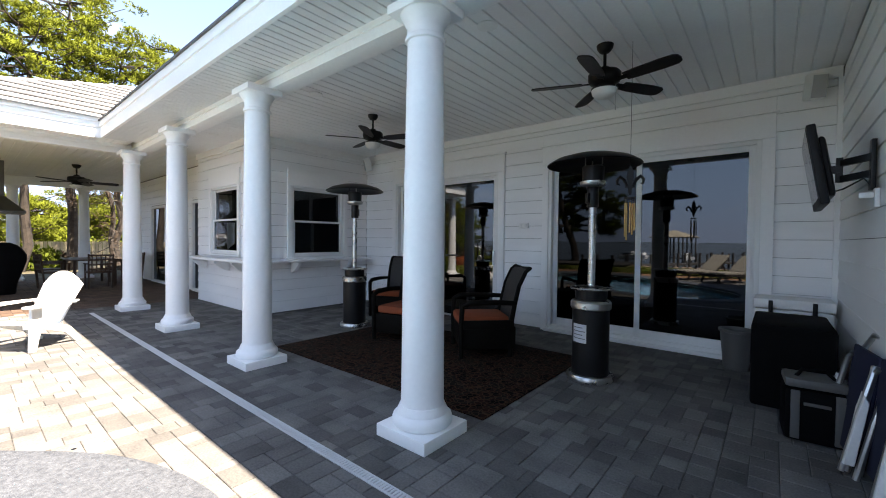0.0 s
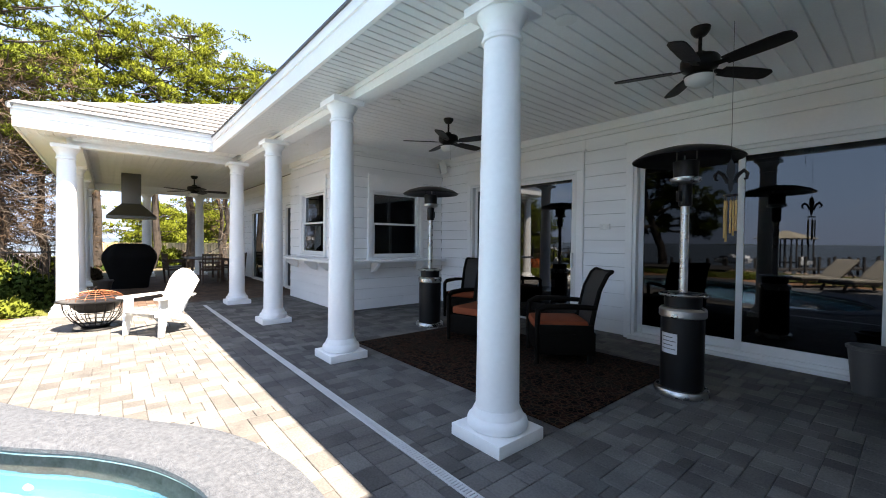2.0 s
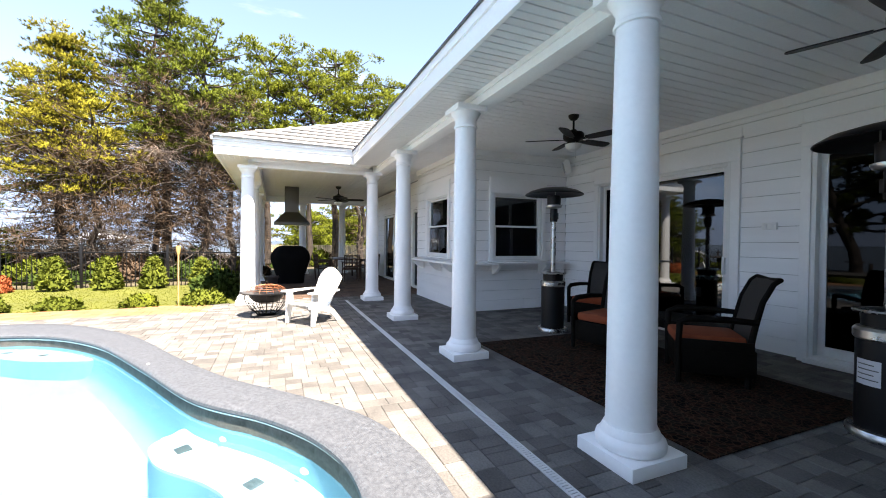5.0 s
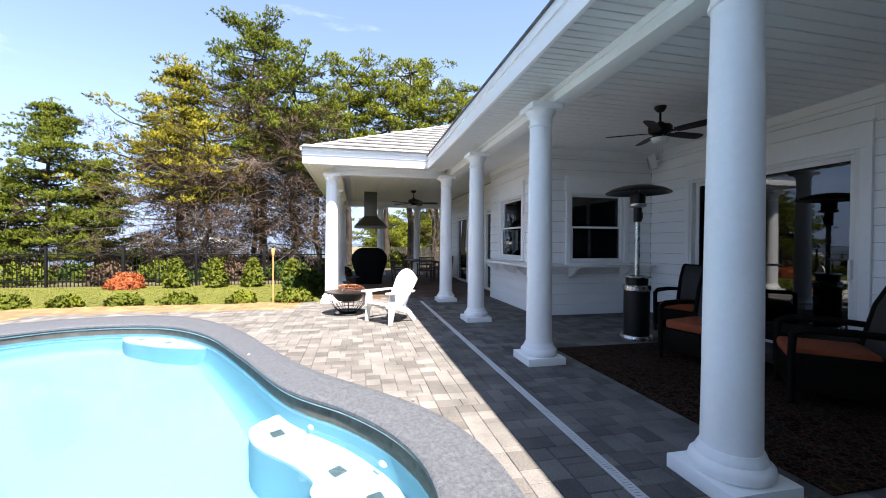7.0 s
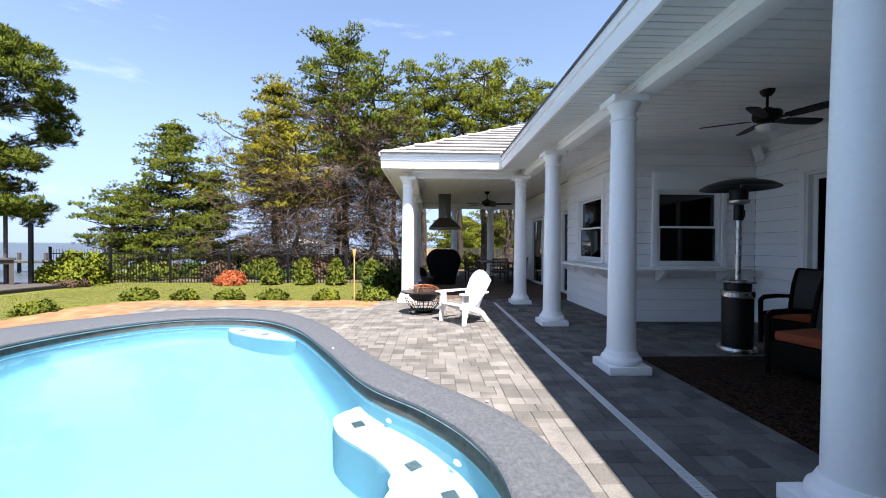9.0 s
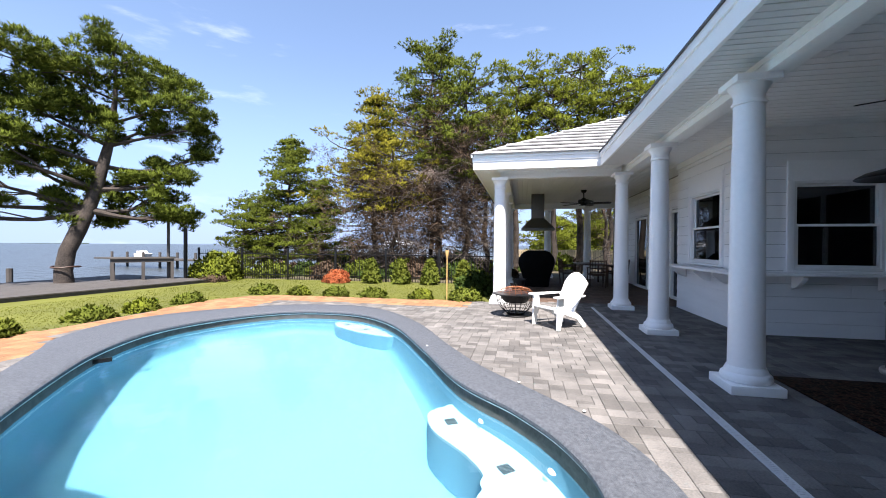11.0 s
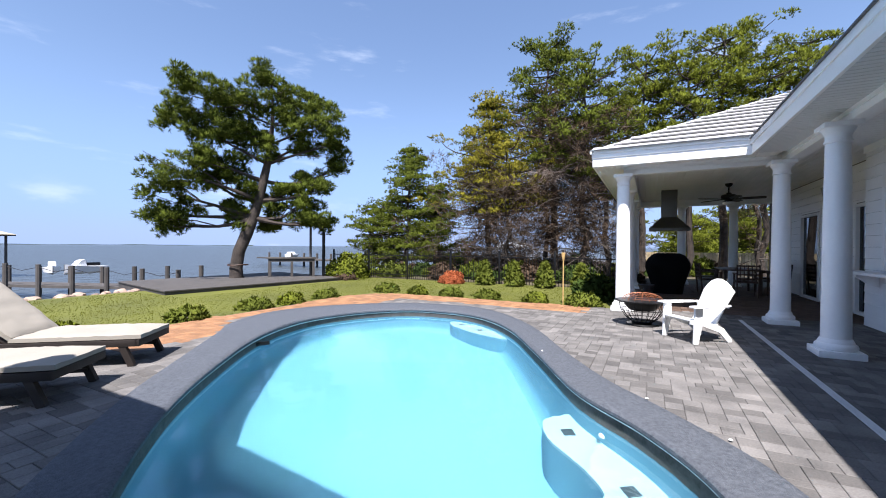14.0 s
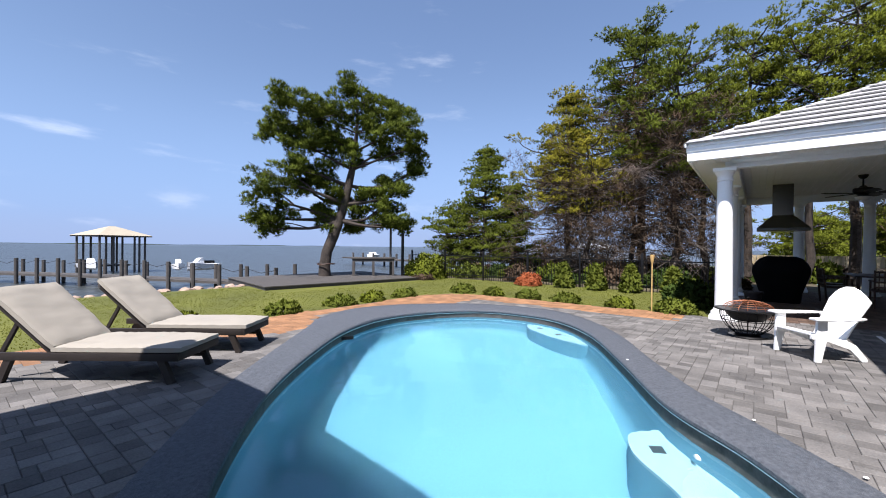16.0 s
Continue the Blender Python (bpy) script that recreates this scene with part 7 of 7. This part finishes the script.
def pier():
    p = thing("pier", "grey timber pier with roped posts over the water", "pier")
    way = [(-10.4, -17.9), (-5.6, -30.3), (-2.8, -36.0), (0.5, -41.0)]
    for (xa, ya), (xb, yb) in zip(way, way[1:]):
        b1 = bmesh.new()
        bar(b1, (xa, ya, -0.50), (xb, yb, -0.50), 1.3, 0.12)
        part("walkway", b1, GREY_WOOD, p, smooth=False)
    tops = []
    for (xa, ya), (xb, yb) in zip(way, way[1:]):
        ln = math.hypot(xb - xa, yb - ya)
        n_ = max(2, int(ln / 1.5))
        for k in range(n_):
            t = k / n_
            nx_, ny_ = -(yb - ya) / ln * 0.68, (xb - xa) / ln * 0.68
            for s in (-1, 1):
                x, y = xa + (xb - xa) * t + s * nx_, ya + (yb - ya) * t + s * ny_
                b1 = bmesh.new()
                top = 0.42 + 0.10 * math.sin(x * 7 + y * 3)
                tube(b1, [(x, y, -2.4), (x, y, top)], 0.095, 8)
                part("post", b1, GREY_WOOD, p)
                if s == 1:
                    tops.append((x, y, top - 0.12))
    for a, b in zip(tops, tops[1:]):
        b1 = bmesh.new()
        tube(b1, [a, ((a[0] + b[0]) / 2, (a[1] + b[1]) / 2, min(a[2], b[2]) - 0.16), b], 0.014, 5)
        part("rope", b1, HOSE, p)


pier()


def boathouse(m):
    h = thing("boat_shelter", "open boat shelter with a tan hip roof on piles", "boathouse", m)
    for x in (-2.2, -1.6, -1.1, 1.0, 1.7, 2.3):
        for y in (-2.2, 2.2):
            b1 = bmesh.new()
            tube(b1, [(x, y, -1.6), (x, y, 3.05)], 0.11, 8)
            part("post", b1, GREY_WOOD, h)
    b1 = bmesh.new()
    a = [b1.verts.new(p) for p in ((-2.75, -2.75, 3.05), (2.75, -2.75, 3.05), (2.75, 2.75, 3.05), (-2.75, 2.75, 3.05))]
    b = [b1.verts.new(p) for p in ((-0.3, 0, 3.85), (0.3, 0, 3.85))]
    b1.faces.new((a[0], a[1], b[1], b[0]))
    b1.faces.new((a[2], a[3], b[0], b[1]))
    b1.faces.new((a[1], a[2], b[1]))
    b1.faces.new((a[3], a[0], b[0]))
    b1.faces.new(a[::-1])
    part("roof", b1, TAN_ROOF, h, "tan sheet roof", False)
    b1 = bmesh.new()
    framed(b1, -2.7, 2.7, 2.95, 3.05, 0.05, -2.7, 2.7)
    part("roof_beam", b1, GREY_WOOD, h)
    b1 = bmesh.new()
    add_box(b1, -2.4, 2.4, -2.4, -1.0, 0.42, 0.56)
    part("dock_floor", b1, GREY_WOOD, h)


boathouse(pose(-9.2, -43.0, -1.0, 0, 0, 15) @ Matrix.Diagonal((0.74, 0.74, 1.0, 1.0)))


def small_boat(m, name, label):
    b = thing(name, label, "boat", m)
    b1 = bmesh.new()
    rows_ = []
    for x, w, z in ((-1.3, 0.45, 0.5), (-0.6, 0.55, 0.5), (0.3, 0.55, 0.55), (1.0, 0.35, 0.62), (1.45, 0.03, 0.7)):
        rows_.append([(x, -w, z), (x, -w * 0.8, 0.15), (x, 0, 0.0), (x, w * 0.8, 0.15), (x, w, z)])
    g_ = slab(b1, rows_)
    b1.faces.new([r[0] for r in g_] + [r[-1] for r in reversed(g_)])
    b1.faces.new(g_[0])
    part("hull", b1, BOAT, b)
    b1 = bmesh.new()
    add_box(b1, -0.9, 0.1, -0.18, 0.18, 0.5, 0.78, 0.06)
    part("seat", b1, PLASTIC_BLACK, b)
    b1 = bmesh.new()
    prism(b1, [(0.1, 0.5), (0.9, 0.55), (0.5, 0.95), (0.25, 1.0)], -0.22, 0.22, "y")
    part("cowl", b1, BOAT, b)


small_boat(pose(-9.7, -25.6, -0.12, 0, 0, 20) @ Matrix.Scale(0.72, 4), "jet_ski", "white and dark personal watercraft on a lift")
small_boat(pose(-8.7, -26.6, -0.12, 0, 0, 75) @ Matrix.Scale(0.62, 4), "jet_ski", "white and dark personal watercraft beside the pier")
small_boat(pose(-7.5, -42.0, -0.7, 0, 0, 100) @ Matrix.Scale(0.9, 4), "moored_boat", "small dark-seated boat inside the shelter")


def far_dock(x, y, ln, rz, canopy=True):
    d = thing("far_dock", "distant white dock with a covered boat", "dock", pose(x, y, 0, 0, 0, rz), "distant docks")
    b1 = bmesh.new()
    add_box(b1, -ln / 2, ln / 2, -0.9, 0.9, -0.25, -0.1)
    part("walkway", b1, GREY_WOOD, d)
    k = -ln / 2
    while k <= ln / 2:
        b1 = bmesh.new()
        tube(b1, [(k, 0.8, -2.2), (k, 0.8, 0.5)], 0.14, 6)
        part("post", b1, GREY_WOOD, d)
        k += 2.6
    if not canopy:
        b1 = bmesh.new()
        prism(b1, [(-5.6, -0.1), (-4.2, -0.1), (-3.8, 0.3), (-4.6, 0.35), (-4.8, 0.6), (-5.2, 0.6), (-5.3, 0.3), (-5.7, 0.3)], 1.0, 1.8, "y")
        part("boat_hull", b1, BOAT, d, "white boat on a lift")
        return
    b1 = bmesh.new()
    prism(b1, [(-2.2, 1.4), (2.4, 1.4), (2.0, 2.0), (-1.6, 2.1)], -0.9, 0.9, "y")
    part("canopy", b1, BOAT, d)
    for sx in (-1.8, 1.8):
        b1 = bmesh.new()
        tube(b1, [(sx, 0, 0), (sx, 0, 1.5)], 0.07, 6)
        part("canopy_post", b1, BOAT, d)


far_dock(-33.6, -35.6, 18, 80, False)
far_dock(-57.0, -18.3, 18, 110)
far_dock(-70.0, -22.0, 22, 100)


def rocks():
    b0 = bmesh.new()
    bmesh.ops.create_icosphere(b0, subdivisions=2, radius=1.0)
    variants = []
    base_co = [v.co.copy() for v in b0.verts]
    for k in range(4):
        b1 = b0.copy()
        for v, c0 in zip(b1.verts, base_co):
            v.co = c0 * (1 + 0.28 * noise.noise(c0 * 1.6 + Vector((k * 7, 0, 0)))) * 1.0
            v.co.z *= 0.62
        variants.append(finish(b1, "shore_rock", ROCK))
    b0.free()
    r_ = random.Random(4)
    for k in range(34):
        x = -0.5 - k * 0.2 + r_.uniform(-0.15, 0.15)
        o = new("shore_rock", variants[k % 4])
        s = r_.uniform(0.08, 0.17)
        o.matrix_basis = pose(x, SHORE - 0.15 + r_.uniform(-0.35, 0.15), -0.06, 0, 0, r_.uniform(0, 360)) @ Matrix.Scale(s, 4)
        tagged(o, "reddish-brown boulder on the shore edge", "rock", "shore rocks")


rocks()

# ---------------------------------------------------------------- siding boards, roof tiles, pavers
case1, case0 = (D1[0] - 0.10, D1[1] + 0.115, 0, 2.82), (D0[0] - 0.10, D0[1] + 0.115, 0, 2.82)
boards(wall_n, "x", WALL_Y + 0.02, -1, BAR_X - 0.015, TV_X, 0.02, 3.06, [case1, case0])
boards(wall_e, "y", TV_X + 0.02, -1, -3.68, WALL_Y - 0.03, 0.02, 3.16, [])
boards(wall_b, "y", BAR_X - 0.02, 1, BAR_Y + 0.1, WALL_Y, 0.02, 3.06, [(W2[0] - 0.09, W2[1] + 0.09, W2[2] - 0.04, W2[3] + 0.30)])
boards(wall_c, "x", BAR_Y + 0.02, -1, -9.75, BAR_X - 0.1, 0.02, 3.06, [(W1[0] - 0.09, W1[1] + 0.09, W1[2] - 0.04, W1[3] + 0.30)])
boards(wall_d, "x", REC_Y + 0.02, -1, PAV_X1 + 0.1, -9.75, 0.02, 3.16, [(R1[0], R1[1], 0, 2.34), (R2[0], R2[1], 0, 2.34)])

# tile courses on the pavilion's front slope
COURSE = 0.36
tile_meshes = {}


def tile_mesh(w):
    w = round(w, 2)
    if w not in tile_meshes:
        b1 = bmesh.new()
        slope = math.sqrt(1 + P * P)
        add_box(b1, 0.002, w - 0.002, -0.05, COURSE * slope + 0.02, 0.052, 0.080)
        for v in b1.verts:
            if v.co.y > 0.1:
                v.co.z -= 0.052
            elif v.co.z < 0.06:
                v.co.y += 0.004
        tile_meshes[w] = finish(b1, "tile", ROOF, False)
    return tile_meshes[w]


ang = math.degrees(math.atan(P))
# dark strips laid under each nose to draw the course shadow lines
b1 = bmesh.new()
for i in range(13):
    d = i * COURSE
    bar(b1, (EAVE_X + 0.045 - d, PAV_Y0 + d, E0 + 0.045 + P * d), (EAVE_X + 0.045 - d, EAVE_Y + d, E0 + 0.045 + P * d), 0.03, 0.05)
part("course_shade", b1, FLASHING_AND_SHADE, roof_deck, "dark strips standing for shadow lines under the tile noses", False)
for i in range(13):
    d = i * COURSE
    y0, y1 = PAV_Y0 - 0.03 + d, EAVE_Y + d
    y = y0 + (0.21 if i % 2 else 0.0)
    while y < y1:
        w = min(0.42, y1 - y + 0.02)
        if w > 0.05:
            t_ob = new("tile", tile_mesh(w))
            t_ob.parent = roof_deck
            t_ob.matrix_basis = pose(EAVE_X + 0.05 - d, y, E0 + 0.022 + P * (d - 0.02), 0, 0, 90) @ pose(0, 0, 0, ang, 0, 0)
        y += 0.42
b1 = bmesh.new()
add_box(b1, EAVE_X + 0.035, EAVE_X + 0.07, PAV_Y0 - 0.06, EAVE_Y - 0.02, E0 - 0.012, E0 + 0.05)
single("eave_board", b1, WHITE, "white board under the first tile course", "trim", kind="structure", smooth=False)
# hip cap pieces
b1 = bmesh.new()
tube(b1, [(0, 0, 0), (0.46, 0, 0)], [0.055, 0.045], 10)
cap_mesh = finish(b1, "hip_cap", ROOF)
hip_up = math.degrees(math.atan(P / math.sqrt(2)))
for i in range(15):
    o_ = new("hip_cap", cap_mesh)
    o_.parent = roof_deck
    s = 0.41 * i * math.cos(radians(hip_up)) / math.sqrt(2)
    o_.matrix_basis = pose(EAVE_X + 0.05 - s, PAV_Y0 - 0.05 + s, E0 + 0.03 + P * s, 0, 0, 135) @ pose(0, 0, 0, 0, -hip_up, 0)


# pavers
def paver_box(w, d):
    """Verts and faces of one stone with worn edges, centred, top at 0."""
    g, c = 0.0018, 0.004
    x, y = w / 2 - g, d / 2 - g
    vs = [(-x, -y, -0.03), (x, -y, -0.03), (x, y, -0.03), (-x, y, -0.03), (-x, -y, -0.0035), (x, -y, -0.0035), (x, y, -0.0035), (-x, y, -0.0035),
          (-x + c, -y + c, 0), (x - c, -y + c, 0), (x - c, y - c, 0), (-x + c, y - c, 0)]
    fs = [(8, 9, 10, 11)]
    for k in range(4):
        n = (k + 1) % 4
        fs += [(k, n, n + 4, k + 4), (k + 4, n + 4, n + 8, k + 8)]
    return vs, fs


paver_meshes = {}
grey_v, grey_f, red_v, red_f, brown_v, brown_f, singles = [], [], [], [], [], [], 0
prng = random.Random(11)
U = 0.072
NX, NY = int(20.9 / U), int(13.3 / U)
reach = [0] * NY          # how far the paving has grown in each lane
stones = []
while min(reach) < NX:
    low = min(reach)
    j = reach.index(low)
    s = 1
    while j + s < NY and reach[j + s] == low:
        s += 1
    left, right = reach[j - 1] if j else low, reach[j + s] if j + s < NY else low
    if s >= 4:
        b, a = prng.choice(((2, 2), (3, 2), (2, 3), (2, 2)))
        if s - b == 1:
            b = 2 if s == 5 else b
        if s - b >= 2 and prng.random() < 0.5:
            j += s - b
    else:
        b = s
        ends = [e - low for e in (left, right) if 1 <= e - low <= 3]
        a = prng.choice(ends) if ends and prng.random() < 0.8 else prng.choice((2, 2, 3) if b < 3 else (2, 2, 1))
    for k in range(j, j + b):
        reach[k] = low + a
    stones.append((low, j, a, b))
for i, j, a, b in stones:
    wide, w = a * U, b * U
    cx, cy = -17.8 + i * U + wide / 2, -7.5 + j * U + w / 2
    if not inside(cx, cy, DECK) or inside(cx, cy, ring_mid):
        continue
    edge = inside(cx, cy, ring_out)
    band = cx > -9.85 and ((cy < -5.9 and cx < -2.6) or (cx < -8.8 and cy < -1.3) or cy < -6.5) and not edge
    far_red = cx < -10.0
    lift = prng.uniform(-0.0012, 0.0012)
    if -4.2 < cx < -0.3 and 0.2 < cy < 3.2 and singles < 300 and not (-4.7 < cx < -1.7 and cy > 2.5):
        if (wide, w) not in paver_meshes:
            vs, fs = paver_box(wide, w)
            me = bpy.data.meshes.new("paver")
            me.from_pydata(vs, [], fs)
            me.materials.append(PAVER)
            paver_meshes[(wide, w)] = me
        ob = new("paver", paver_meshes[(wide, w)])
        ob.parent = PAVEMENT
        ob.location = (cx, cy, lift)
        singles += 1
        continue
    vs, fs = paver_box(wide, w)
    tv, tf = (brown_v, brown_f) if far_red else (red_v, red_f) if band else (grey_v, grey_f)
    n0 = len(tv)
    tv += [(a + cx, b + cy, c + lift) for a, b, c in vs]
    tf += [tuple(k + n0 for k in f) for f in fs]
tagged(soup("paver_field", grey_v, grey_f, PAVER, PAVEMENT), kind="stuff")
tagged(soup("terracotta_field", red_v, red_f, PAVER_RED, PAVEMENT), kind="stuff")
tagged(soup("brown_field", brown_v, brown_f, PAVER_BROWN, PAVEMENT), kind="stuff")
